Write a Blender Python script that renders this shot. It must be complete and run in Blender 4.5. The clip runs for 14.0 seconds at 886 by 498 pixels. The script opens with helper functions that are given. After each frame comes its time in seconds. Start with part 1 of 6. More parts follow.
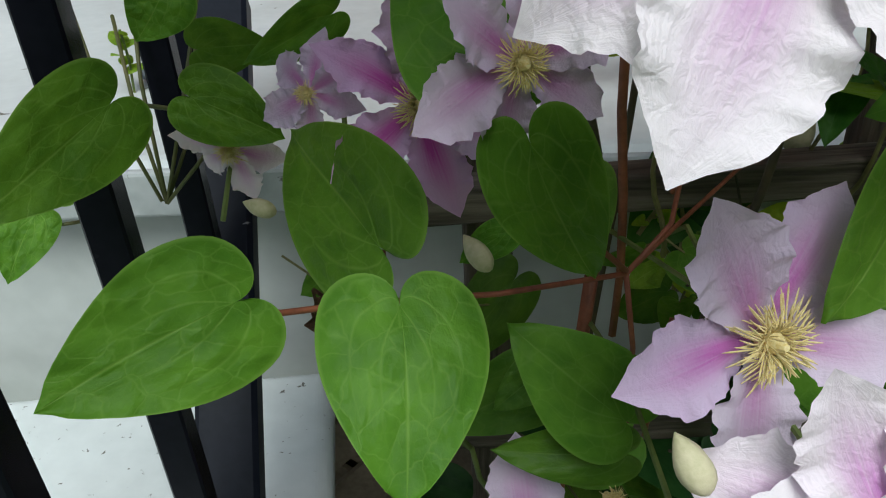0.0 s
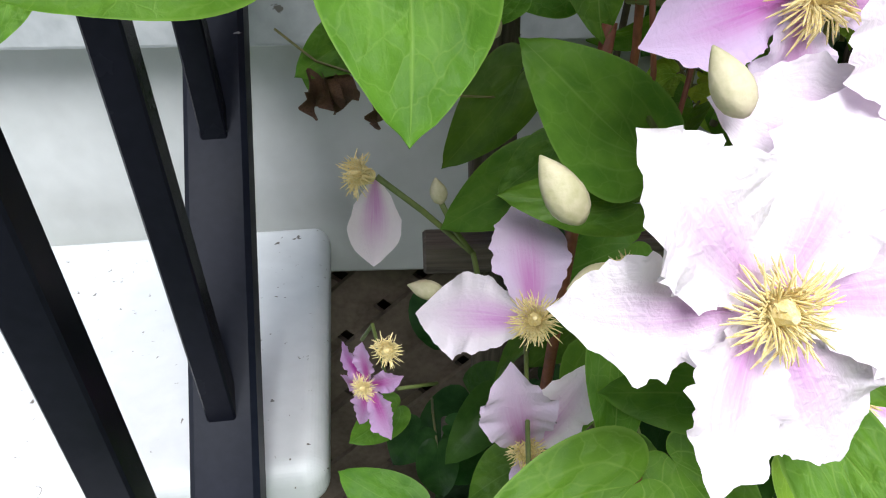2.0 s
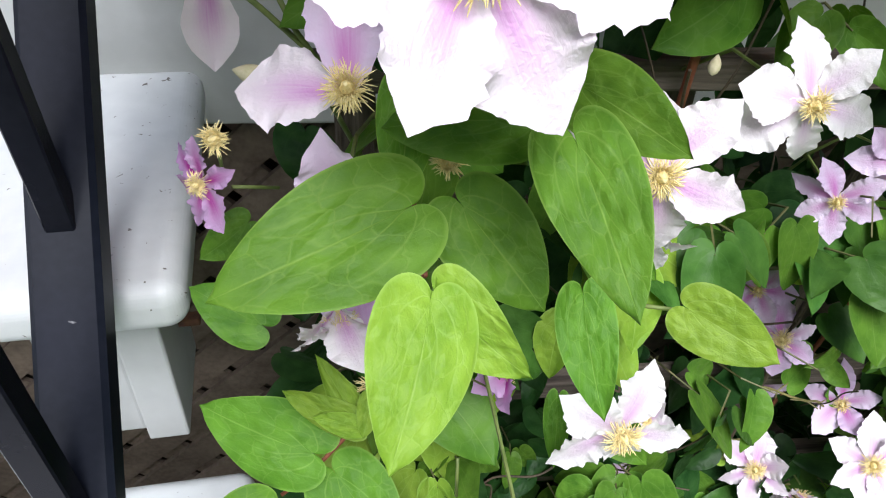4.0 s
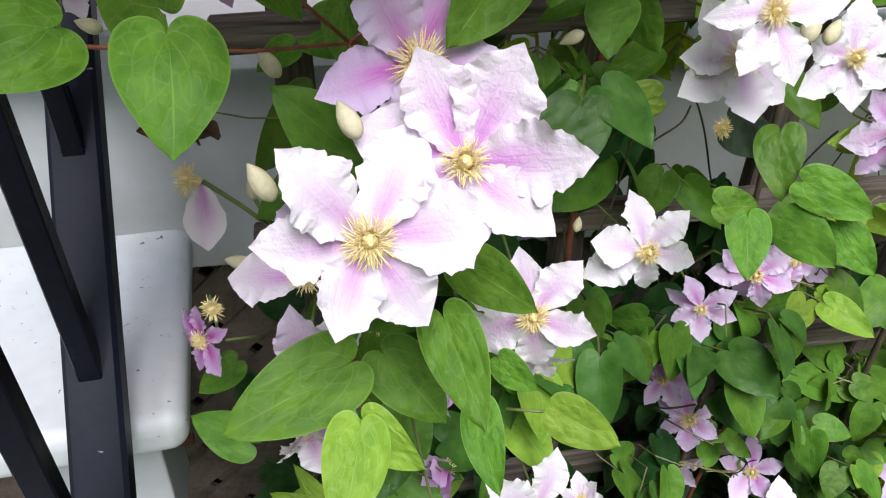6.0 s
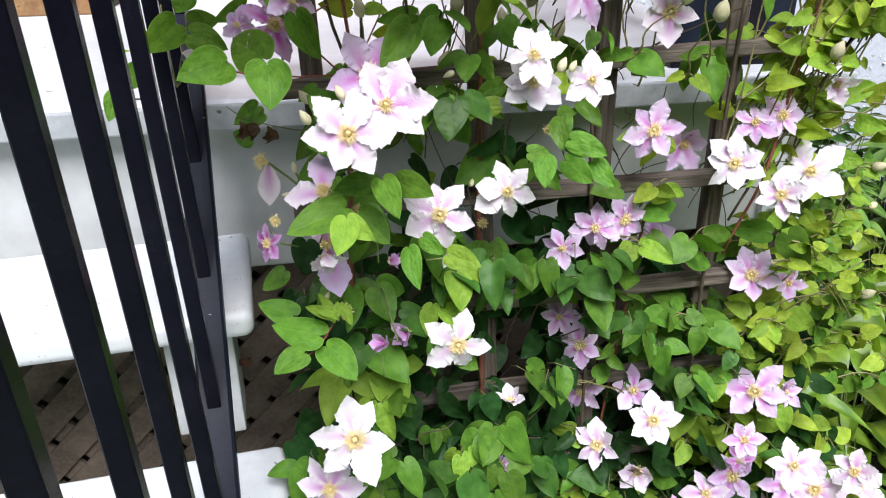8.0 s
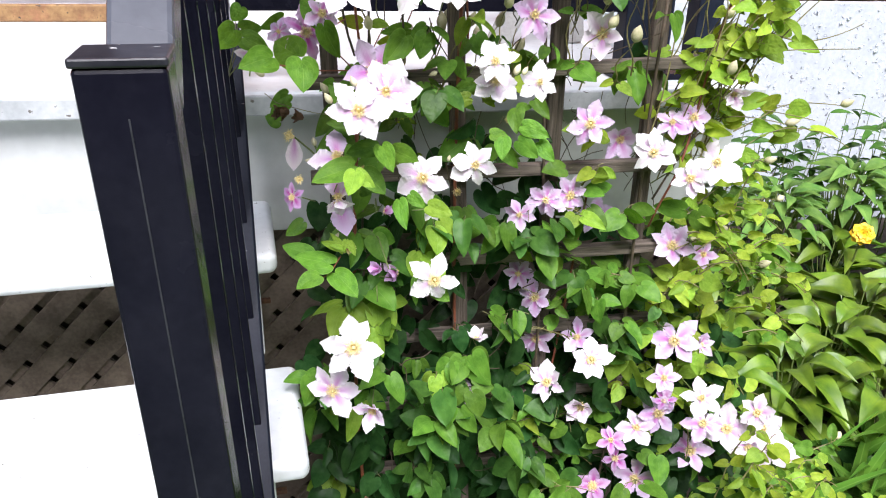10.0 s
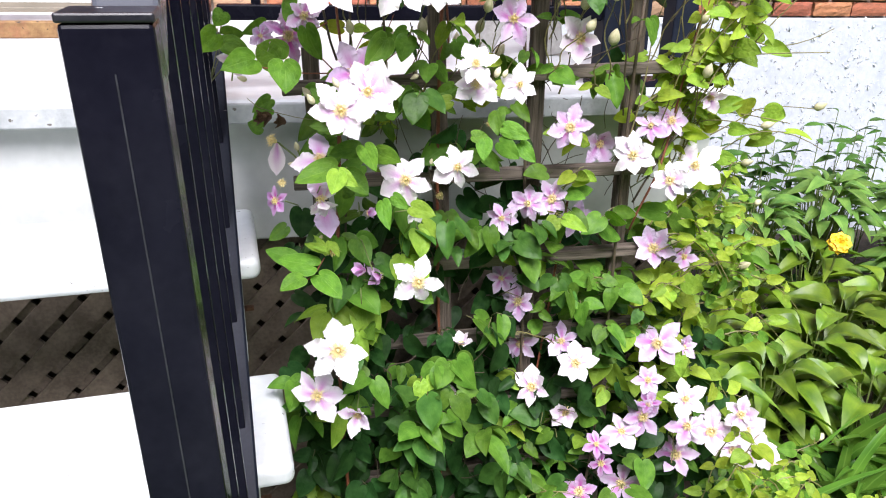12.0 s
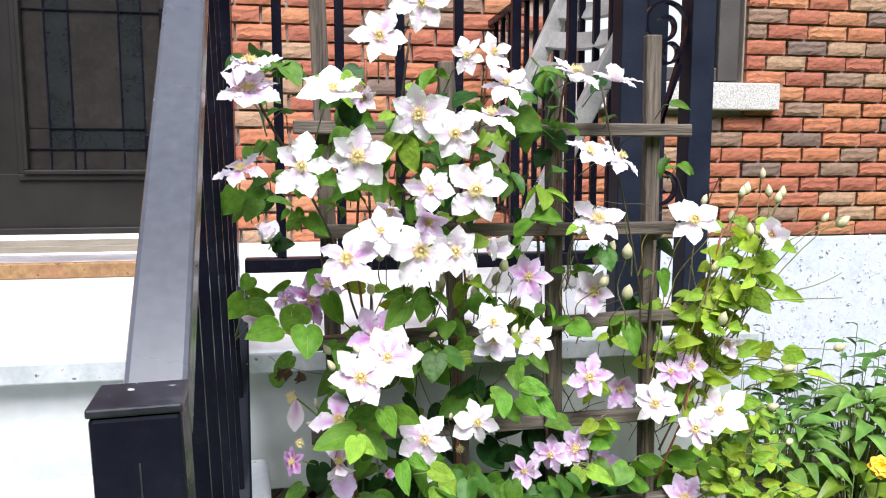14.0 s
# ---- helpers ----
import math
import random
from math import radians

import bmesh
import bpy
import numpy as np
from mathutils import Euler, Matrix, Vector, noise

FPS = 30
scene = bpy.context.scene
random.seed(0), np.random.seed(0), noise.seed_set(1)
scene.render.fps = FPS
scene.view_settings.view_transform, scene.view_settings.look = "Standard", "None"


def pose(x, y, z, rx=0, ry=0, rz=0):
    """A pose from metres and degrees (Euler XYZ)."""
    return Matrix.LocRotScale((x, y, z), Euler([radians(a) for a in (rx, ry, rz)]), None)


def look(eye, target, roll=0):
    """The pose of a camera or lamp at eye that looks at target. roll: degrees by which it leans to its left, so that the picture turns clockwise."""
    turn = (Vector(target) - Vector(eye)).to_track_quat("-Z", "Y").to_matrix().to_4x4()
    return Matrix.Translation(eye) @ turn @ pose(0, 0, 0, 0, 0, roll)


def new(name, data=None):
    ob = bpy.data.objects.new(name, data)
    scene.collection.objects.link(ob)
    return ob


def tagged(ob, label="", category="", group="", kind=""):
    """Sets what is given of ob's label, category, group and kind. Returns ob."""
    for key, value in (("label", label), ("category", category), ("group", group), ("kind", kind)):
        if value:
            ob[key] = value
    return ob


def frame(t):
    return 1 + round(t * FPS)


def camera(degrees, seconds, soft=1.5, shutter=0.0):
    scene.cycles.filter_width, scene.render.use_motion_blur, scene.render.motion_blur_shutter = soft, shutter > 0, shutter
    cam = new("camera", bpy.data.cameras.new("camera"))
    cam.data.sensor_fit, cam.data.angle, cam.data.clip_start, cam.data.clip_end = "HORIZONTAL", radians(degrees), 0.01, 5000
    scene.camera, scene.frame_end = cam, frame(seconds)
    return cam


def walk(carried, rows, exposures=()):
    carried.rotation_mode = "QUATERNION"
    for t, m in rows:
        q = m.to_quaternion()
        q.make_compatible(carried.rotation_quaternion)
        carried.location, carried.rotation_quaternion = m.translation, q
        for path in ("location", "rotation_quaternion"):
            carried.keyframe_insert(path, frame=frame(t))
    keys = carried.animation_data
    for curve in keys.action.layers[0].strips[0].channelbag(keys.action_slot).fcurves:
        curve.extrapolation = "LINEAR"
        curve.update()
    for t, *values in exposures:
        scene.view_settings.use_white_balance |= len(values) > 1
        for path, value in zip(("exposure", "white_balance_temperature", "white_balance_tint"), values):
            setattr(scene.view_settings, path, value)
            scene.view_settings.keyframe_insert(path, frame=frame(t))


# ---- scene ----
cam = camera(61.5, 14.0, soft=1.1)
PATH = [
    (0, (0.033, 0.106, 1.315), (0.088, 1.819, 0.284), -1.2),
    (0.5, (0.017, 0.111, 1.299), (0.088, 1.854, 0.321), -0.7),
    (1, (0.016, 0.11, 1.302), (0.072, 1.847, 0.313), -1.2),
    (1.5, (0.021, 0.107, 1.292), (0.073, 1.82, 0.26), -1.4),
    (1.8, (0.025, 0.103, 1.269), (0.094, 1.744, 0.129), -1.5),
    (2, (0.029, 0.085, 1.251), (0.088, 1.699, 0.071), -0.2),
    (2.5, (0.038, 0.066, 1.217), (0.162, 1.532, -0.138), 2.5),
    (3, (0.049, 0.059, 1.199), (0.221, 1.438, -0.24), 3.6),
    (3.5, (0.059, 0.055, 1.206), (0.275, 1.451, -0.21), 4.8),
    (4, (0.068, 0.052, 1.215), (0.31, 1.494, -0.148), 5.0),
    (4.2, (0.071, 0.05, 1.233), (0.326, 1.539, -0.077), 4.8),
    (6.3, (0.076, -0.065, 1.338), (0.402, 1.539, 0.188), 2.2),
    (6.5, (0.071, -0.106, 1.355), (0.399, 1.511, 0.225), 2.1),
    (7, (0.063, -0.207, 1.353), (0.398, 1.447, 0.28), 1.3),
    (7.5, (0.061, -0.301, 1.337), (0.366, 1.437, 0.396), -0.1),
    (7.7, (0.069, -0.359, 1.34), (0.372, 1.4, 0.437), -0.6),
    (9.8, (0.035, -0.706, 1.386), (0.351, 1.128, 0.652), 1.3),
    (10, (0.036, -0.714, 1.378), (0.366, 1.085, 0.569), 1.4),
    (10.5, (0.033, -0.723, 1.345), (0.374, 0.994, 0.378), 2.3),
    (11, (0.037, -0.726, 1.324), (0.413, 0.929, 0.265), 2.7),
    (11.5, (0.036, -0.727, 1.333), (0.398, 1.012, 0.413), 1.5),
    (12, (0.033, -0.73, 1.352), (0.411, 1.084, 0.6), 1.2),
    (12.5, (0.022, -0.731, 1.385), (0.389, 1.148, 0.806), 0.4),
    (13, (0.022, -0.728, 1.399), (0.4, 1.183, 0.946), -0.2),
    (13.5, (0.028, -0.718, 1.412), (0.394, 1.218, 1.069), 0.1),
    (14, (0.035, -0.715, 1.426), (0.384, 1.241, 1.197), 0.0),
]
EXPOSURES = [(0, -0.10, 6200, -4), (0.5, 0.12, 6250, -4), (1, 0.56, 6300, -3), (1.5, 0.84, 6300, 2), (2, 0.68, 6200, 8), (2.5, 0.54, 6150, 10), (3, 0.59, 6200, 10), (4, 0.66, 6200, 10), (6.5, 0.40, 6200, 12), (7.5, 0.58, 6200, 12), (10, 1.06, 6250, 14), (11, 1.03, 6300, 14), (12, 1.07, 6300, 15), (14, 1.06, 6200, 11)]
walk(cam, [(t, look(eye, target, roll)) for t, eye, target, roll in PATH], EXPOSURES)

# ---- world and light ----
world = bpy.data.worlds.new("sky")
scene.world = world
world.use_nodes = True
wn = world.node_tree
sky = wn.nodes.new("ShaderNodeTexSky")
sky.sky_type, sky.sun_disc = "NISHITA", False
sky.sun_elevation, sky.sun_rotation = radians(57), radians(178)
sky.air_density, sky.dust_density = 1.0, 3.0
bg = wn.nodes["Background"]
wn.links.new(sky.outputs[0], bg.inputs[0])
bg.inputs[1].default_value = 0.085
sun = new("sun", bpy.data.lights.new("sun", "SUN"))
sun.data.energy, sun.data.angle, sun.data.color = 3.9, radians(36), (1.0, 0.985, 0.98)
sun.matrix_world = look((0.1, -2.1, 3.2), (0, 0, 0))


# ---- materials ----
def material(name, dark, light, rough=0.6, metal=0.0, scale=12.0, bump=0.15, fine=160.0, per_object=0.0, per_island=0.0, spec=0.5, stain=None, stain_scale=3.0, stain_amount=0.4, speck=None, speck_scale=70.0, speck_from=0.70):
    """Two tones mixed by a coarse and a fine noise, a bump, a third tone in stains, and a shift of value from piece to piece."""
    m = bpy.data.materials.new(name)
    m.use_nodes = True
    n, l = m.node_tree.nodes, m.node_tree.links
    b = n["Principled BSDF"]
    b.inputs["Metallic"].default_value = metal
    b.inputs["Specular IOR Level"].default_value = spec
    co = n.new("ShaderNodeTexCoord")
    a, f = n.new("ShaderNodeTexNoise"), n.new("ShaderNodeTexNoise")
    for t, s, d in ((a, scale, 6), (f, fine, 4)):
        t.inputs["Scale"].default_value, t.inputs["Detail"].default_value = s, d
        l.new(co.outputs["Object"], t.inputs["Vector"])
    add = n.new("ShaderNodeMix")
    add.inputs[0].default_value = 0.35
    l.new(a.outputs[0], add.inputs[2]), l.new(f.outputs[0], add.inputs[3])
    ramp = n.new("ShaderNodeValToRGB")
    ramp.color_ramp.elements[0].position, ramp.color_ramp.elements[1].position = 0.36, 0.64
    ramp.color_ramp.elements[0].color, ramp.color_ramp.elements[1].color = (*dark, 1), (*light, 1)
    l.new(add.outputs[0], ramp.inputs[0])
    out = ramp.outputs[0]
    if stain:
        st, sr, mx = n.new("ShaderNodeTexNoise"), n.new("ShaderNodeValToRGB"), n.new("ShaderNodeMix")
        st.inputs["Scale"].default_value, st.inputs["Detail"].default_value, st.inputs["Roughness"].default_value = stain_scale, 9, 0.7
        l.new(co.outputs["Object"], st.inputs["Vector"])
        sr.color_ramp.elements[0].position, sr.color_ramp.elements[1].position = 0.52, 0.72
        sr.color_ramp.elements[1].color = (stain_amount,) * 3 + (1,)
        l.new(st.outputs[0], sr.inputs[0])
        mx.data_type = "RGBA"
        mx.inputs[7].default_value = (*stain, 1)
        l.new(sr.outputs[0], mx.inputs[0]), l.new(out, mx.inputs[6])
        out = mx.outputs[2]
    if speck:
        sp, sq, mx = n.new("ShaderNodeTexNoise"), n.new("ShaderNodeMapRange"), n.new("ShaderNodeMix")
        sp.inputs["Scale"].default_value, sp.inputs["Detail"].default_value, sp.inputs["Distortion"].default_value = speck_scale, 3, 0.6
        l.new(co.outputs["Object"], sp.inputs["Vector"])
        sq.inputs[1].default_value, sq.inputs[2].default_value = speck_from, speck_from + 0.03
        l.new(sp.outputs[0], sq.inputs[0])
        mx.data_type = "RGBA"
        mx.inputs[7].default_value = (*speck, 1)
        l.new(sq.outputs[0], mx.inputs[0]), l.new(out, mx.inputs[6])
        out = mx.outputs[2]
    for amount, kind, socket in ((per_object, "ShaderNodeObjectInfo", "Random"), (per_island, "ShaderNodeNewGeometry", "Random Per Island")):
        if amount:
            r, h, mr = n.new(kind), n.new("ShaderNodeHueSaturation"), n.new("ShaderNodeMapRange")
            mr.inputs[3].default_value, mr.inputs[4].default_value = 1 - amount, 1 + amount
            l.new(r.outputs[socket], mr.inputs[0]), l.new(mr.outputs[0], h.inputs["Value"]), l.new(out, h.inputs["Color"])
            out = h.outputs[0]
    l.new(out, b.inputs["Base Color"])
    rr = n.new("ShaderNodeMapRange")
    rr.inputs[3].default_value, rr.inputs[4].default_value = max(rough - 0.12, 0.04), min(rough + 0.12, 1)
    l.new(a.outputs[0], rr.inputs[0]), l.new(rr.outputs[0], b.inputs["Roughness"])
    bp = n.new("ShaderNodeBump")
    bp.inputs["Strength"].default_value, bp.inputs["Distance"].default_value = bump, 0.004
    l.new(add.outputs[0], bp.inputs["Height"]), l.new(bp.outputs[0], b.inputs["Normal"])
    return m


WHITE = material("white_paint", (0.56, 0.585, 0.60), (0.67, 0.695, 0.71), 0.45, scale=6, bump=0.25, fine=60, stain=(0.42, 0.43, 0.42), stain_scale=5, stain_amount=0.35, speck=(0.12, 0.11, 0.10), speck_scale=160, speck_from=0.69)
DECK_PAINT = material("worn_white_deck_paint", (0.50, 0.525, 0.55), (0.59, 0.615, 0.64), 0.5, scale=5, bump=0.2, fine=60, stain=(0.36, 0.37, 0.38), stain_scale=4, stain_amount=0.4, speck=(0.12, 0.11, 0.10), speck_scale=70, speck_from=0.71)
NOSING = material("greyed_flaking_paint", (0.30, 0.32, 0.335), (0.46, 0.48, 0.50), 0.6, scale=14, bump=0.5, fine=70, stain=(0.62, 0.64, 0.66), stain_scale=9, stain_amount=0.8, speck=(0.12, 0.11, 0.10), speck_scale=70, speck_from=0.68)
WHITE_BOARD = material("white_board_paint", (0.45, 0.47, 0.465), (0.56, 0.58, 0.575), 0.5, scale=4, bump=0.15, fine=40, stain=(0.4, 0.4, 0.37), stain_scale=3, stain_amount=0.3)
BLACK = material("black_enamel", (0.005, 0.005, 0.010), (0.009, 0.009, 0.016), 0.24, scale=18, bump=0.02, fine=220, spec=0.09, stain=(0.03, 0.03, 0.04), stain_scale=14, stain_amount=0.15, speck=(0.28, 0.28, 0.30), speck_scale=60, speck_from=0.76)
# Worn handrail paint, its base lightened with the sky's reflection put into the colour.
WORN_SKY_BLACK = material("worn_black_enamel_with_sky_sheen", (0.050, 0.054, 0.066), (0.078, 0.083, 0.098), 0.26, scale=3, bump=0.006, fine=120, spec=0.5, stain=(0.10, 0.10, 0.12), stain_scale=8, stain_amount=0.5, speck=(0.4, 0.4, 0.42), speck_scale=60, speck_from=0.72)
RAIL_BLACK = material("satin_black_enamel", (0.008, 0.010, 0.017), (0.014, 0.016, 0.026), 0.42, scale=14, bump=0.03, fine=220, spec=0.08, stain=(0.03, 0.034, 0.045), stain_scale=10, stain_amount=0.25, speck=(0.35, 0.35, 0.37), speck_scale=70, speck_from=0.73)
COLUMN_BLACK = material("blue_black_enamel", (0.009, 0.012, 0.022), (0.016, 0.020, 0.034), 0.5, scale=14, bump=0.03, fine=220, spec=0.12)
CAP_BLACK = material("dusty_black_enamel", (0.012, 0.012, 0.018), (0.03, 0.03, 0.038), 0.36, scale=18, bump=0.04, fine=220, spec=0.4, stain=(0.08, 0.08, 0.09), stain_scale=30, stain_amount=0.6, speck=(0.5, 0.5, 0.5), speck_scale=110, speck_from=0.68)


def grained(name, dark, light, stretch):
    """Weathered wood whose fibres run along the axis that is stretched."""
    m = material(name, dark, light, 0.88, scale=110, bump=1.0, fine=420, per_object=0.15, stain=(0.30, 0.25, 0.205), stain_scale=80, stain_amount=0.55)
    n, l = m.node_tree.nodes, m.node_tree.links
    mp = n.new("ShaderNodeMapping")
    mp.inputs["Scale"].default_value = stretch
    co = n["Texture Coordinate"]
    targets = [k.to_socket for k in co.outputs["Object"].links]
    for s in targets:
        l.new(mp.outputs[0], s)
    l.new(co.outputs["Object"], mp.inputs[0])
    return m


POST_WOOD = grained("weathered_post_wood", (0.030, 0.022, 0.016), (0.150, 0.118, 0.092), (1, 1, 0.06))
OLD_WOOD = grained("weathered_slat_wood", (0.034, 0.026, 0.020), (0.170, 0.138, 0.112), (0.06, 1, 1))
LATTICE = material("brown_lattice_wood", (0.085, 0.064, 0.05), (0.18, 0.14, 0.11), 0.85, scale=20, bump=0.5, fine=150, per_object=0.2)
MORTAR = material("mortar", (0.27, 0.215, 0.18), (0.40, 0.33, 0.285), 0.95, scale=30, bump=0.6, fine=300)
FOUNDATION = material("peeling_white_foundation", (0.42, 0.45, 0.51), (0.58, 0.61, 0.68), 0.85, scale=9, bump=1.0, fine=45, stain=(0.34, 0.36, 0.40), stain_scale=9, stain_amount=0.8, speck=(0.16, 0.16, 0.18), speck_scale=46, speck_from=0.67)
SILL = material("granite_sill", (0.22, 0.20, 0.19), (0.72, 0.69, 0.66), 0.8, scale=160, bump=0.3, fine=400)
DOOR = material("dark_brown_door_paint", (0.0135, 0.012, 0.011), (0.020, 0.0178, 0.0165), 0.42, scale=6, bump=0.05, spec=0.25)
FRAME = material("grey_brown_window_frame", (0.050, 0.044, 0.042), (0.075, 0.067, 0.063), 0.45, scale=6, bump=0.05)
OAK = material("oak_edge", (0.17, 0.085, 0.034), (0.30, 0.18, 0.072), 0.65, scale=34, bump=0.6, fine=120, stain=(0.34, 0.13, 0.07), stain_scale=16, stain_amount=0.6, speck=(0.05, 0.03, 0.02), speck_scale=60, speck_from=0.64)
LANDING_GREY = material("mauve_grey_worn_paint", (0.20, 0.185, 0.195), (0.34, 0.32, 0.335), 0.35, scale=10, bump=0.2, stain=(0.50, 0.49, 0.50), stain_scale=12, stain_amount=0.6)
LANDING_BEIGE = material("olive_beige_board_paint", (0.17, 0.15, 0.115), (0.27, 0.24, 0.19), 0.55, scale=9, bump=0.2, stain=(0.12, 0.10, 0.07), stain_scale=9, stain_amount=0.4)
LANDING_DARK = material("dark_landing_timber_and_backing", (0.03, 0.024, 0.02), (0.06, 0.05, 0.04), 0.8, scale=14, bump=0.3)
THRESHOLD = material("pale_threshold_paint", (0.42, 0.41, 0.39), (0.60, 0.59, 0.57), 0.6, scale=14, bump=0.2, stain=(0.2, 0.16, 0.12), stain_scale=12)
SOIL_AND_SHADE = material("dark_garden_soil_and_porch_shade", (0.018, 0.013, 0.009), (0.06, 0.043, 0.03), 1.0, scale=14, bump=1.0, fine=90)
LAWN = material("lawn", (0.05, 0.10, 0.02), (0.11, 0.20, 0.035), 0.9, scale=6, bump=1.0, fine=120)
GREY_WOOD = material("silver_grey_teak", (0.26, 0.25, 0.24), (0.42, 0.41, 0.39), 0.8, scale=16, bump=0.4, fine=140)


def glass(name, tint, rough):
    m = bpy.data.materials.new(name)
    m.use_nodes = True
    b = m.node_tree.nodes["Principled BSDF"]
    b.inputs["Base Color"].default_value, b.inputs["Roughness"].default_value = (*tint, 1), rough
    b.inputs["Specular IOR Level"].default_value = 0.8
    return m


DARK_GLASS = material("dark_brown_door_glass", (0.018, 0.0162, 0.015), (0.028, 0.025, 0.023), 0.10, scale=9, bump=0.04, fine=60, spec=0.5, stain=(0.05, 0.046, 0.042), stain_scale=16, stain_amount=0.35)
BEVEL_GLASS = material("bluish_bevelled_door_glass", (0.012, 0.0135, 0.0138), (0.019, 0.0215, 0.022), 0.08, scale=9, bump=0.04, fine=60, spec=0.55)
BRIGHT_GLASS = glass("curtained_window_glass", (0.55, 0.57, 0.58), 0.08)


# ---- building helpers ----
def link_mesh(name, bm, mat, parent=None, label="", smooth=False):
    me = bpy.data.meshes.new(name)
    if smooth:
        for f in bm.faces:
            f.smooth = True
    bm.to_mesh(me)
    bm.free()
    me.materials.append(mat)
    ob = new(name, me)
    if parent:
        ob.parent = parent
    if label:
        ob["label"] = label
    return ob


part = link_mesh


def shared(name, me, parent, m):
    ob = new(name, me)
    ob.parent = parent
    ob.matrix_basis = m
    return ob


def thing(name, label, category, at=(0, 0, 0), group="", kind=""):
    ob = new(name)
    ob.location = at
    ob.empty_display_size = 0.05
    return tagged(ob, label, category, group, kind)


def box(lo, hi, bevel=0.0, segments=2, bm=None, m=None):
    """A box between two corners, with rounded edges."""
    bm = bm or bmesh.new()
    lo, hi = Vector(lo), Vector(hi)
    made = bmesh.ops.create_cube(bm, size=1.0)["verts"]
    for v in made:
        v.co = Vector((lo[k] + (v.co[k] + 0.5) * (hi[k] - lo[k]) for k in range(3)))
    if bevel:
        edges = list({e for v in made for e in v.link_edges})
        made = bmesh.ops.bevel(bm, geom=edges, offset=bevel, segments=segments, profile=0.5, affect="EDGES")["verts"]
    if m:
        bmesh.ops.transform(bm, matrix=m, verts=list({v for v in made}))
    return bm


def bar(a, b, w, d, bevel=0.002, up=(0, 0, 1), segments=1, bm=None):
    """A bar from a to b, w wide across and d deep along up."""
    a, b = Vector(a), Vector(b)
    z = (b - a).normalized()
    u = Vector(up)
    x = u.cross(z)
    x = x.normalized() if x.length > 1e-4 else Vector((1, 0, 0))
    y = z.cross(x)
    m = Matrix((x, y, z)).transposed().to_4x4()
    m.translation = a
    return box((-w / 2, -d / 2, 0), (w / 2, d / 2, (b - a).length), bevel, segments, bm, m)


def tube(points, radii, sides=6, bm=None):
    """A round stem along points."""
    bm = bm or bmesh.new()
    pts = [Vector(p) for p in points]
    rings = []
    for k, p in enumerate(pts):
        z = (pts[min(k + 1, len(pts) - 1)] - pts[max(k - 1, 0)]).normalized()
        x = z.cross(Vector((0.31, 0.2, 0.93))).normalized()
        y = z.cross(x)
        r = radii[k] if isinstance(radii, (list, tuple)) else radii
        rings.append([bm.verts.new(p + r * (math.cos(t) * x + math.sin(t) * y)) for t in (2 * math.pi * q / sides for q in range(sides))])
    for a, b in zip(rings, rings[1:]):
        for q in range(sides):
            bm.faces.new((a[q], a[(q + 1) % sides], b[(q + 1) % sides], b[q]))
    bm.faces.new(rings[-1])
    bm.faces.new(list(reversed(rings[0])))
    return bm


# ---- the ground ----
WALL_Y, DECK_Z = 2.46, 1.10
bm = bmesh.new()
bmesh.ops.create_grid(bm, x_segments=2, y_segments=2, size=400)
tagged(link_mesh("ground", bm, LAWN), "mown green lawn round the house", "lawn", kind="structure")
bed = box((-2.2, -0.35, -0.05), (2.95, 2.5, 0.012), 0.01)
tagged(link_mesh("flower_bed", bed, SOIL_AND_SHADE), "dark bare soil of the flower bed along the porch", "soil", kind="structure")

# Made-up ring, never in view: hides the low sky and darkens metal reflections.
UNSEEN_DARK = material("unseen_dark_ring", (0.006, 0.011, 0.004), (0.018, 0.032, 0.010), 0.95, scale=1.2, bump=1.0, fine=9)
hedge = bmesh.new()
ring = [Vector((13 * math.sin(a), -13 * math.cos(a) + 1.0, 0)) for a in (radians(-100 + 200 * k / 40) for k in range(41))]
for k, (p, q) in enumerate(zip(ring, ring[1:])):
    high = 6.6 + 1.1 * math.sin(k * 1.9) + 0.7 * math.sin(k * 4.3)
    m = Matrix.Translation((p + q) / 2) @ pose(0, 0, 0, 0, 0, math.degrees(math.atan2(q.y - p.y, q.x - p.x)))
    box((-1.2, -0.6, -0.1), (1.2, 0.6, high), 0.35, 3, hedge, m)
tagged(link_mesh("backdrop", hedge, UNSEEN_DARK), "unseen dark ring added round the garden to dim reflections", "hedge", kind="structure")

# ---- the house front ----
house = box((-4.0, WALL_Y + 0.02, 1.08), (-1.53, WALL_Y + 0.25, 5.6))
house = box((-0.47, WALL_Y + 0.02, 1.08), (1.05, WALL_Y + 0.25, 5.6), bm=house)
house = box((1.05, WALL_Y + 0.02, 1.08), (2.0, WALL_Y + 0.25, 1.72), bm=house)
house = box((1.05, WALL_Y + 0.02, 2.95), (2.0, WALL_Y + 0.25, 5.6), bm=house)
house = box((2.0, WALL_Y + 0.02, 1.08), (6.5, WALL_Y + 0.25, 5.6), bm=house)
house = box((-1.53, WALL_Y + 0.02, 3.2), (-0.47, WALL_Y + 0.25, 5.6), bm=house)
wall_brick = tagged(link_mesh("wall_brick", house, MORTAR), "textured orange and red brick house wall", "brick wall", kind="structure")
wall_foundation = tagged(link_mesh("wall_foundation", box((-4.0, WALL_Y - 0.015, -0.1), (6.5, WALL_Y + 0.25, 1.08), 0.008), FOUNDATION), "white painted foundation wall with peeling paint", "foundation wall", kind="structure")

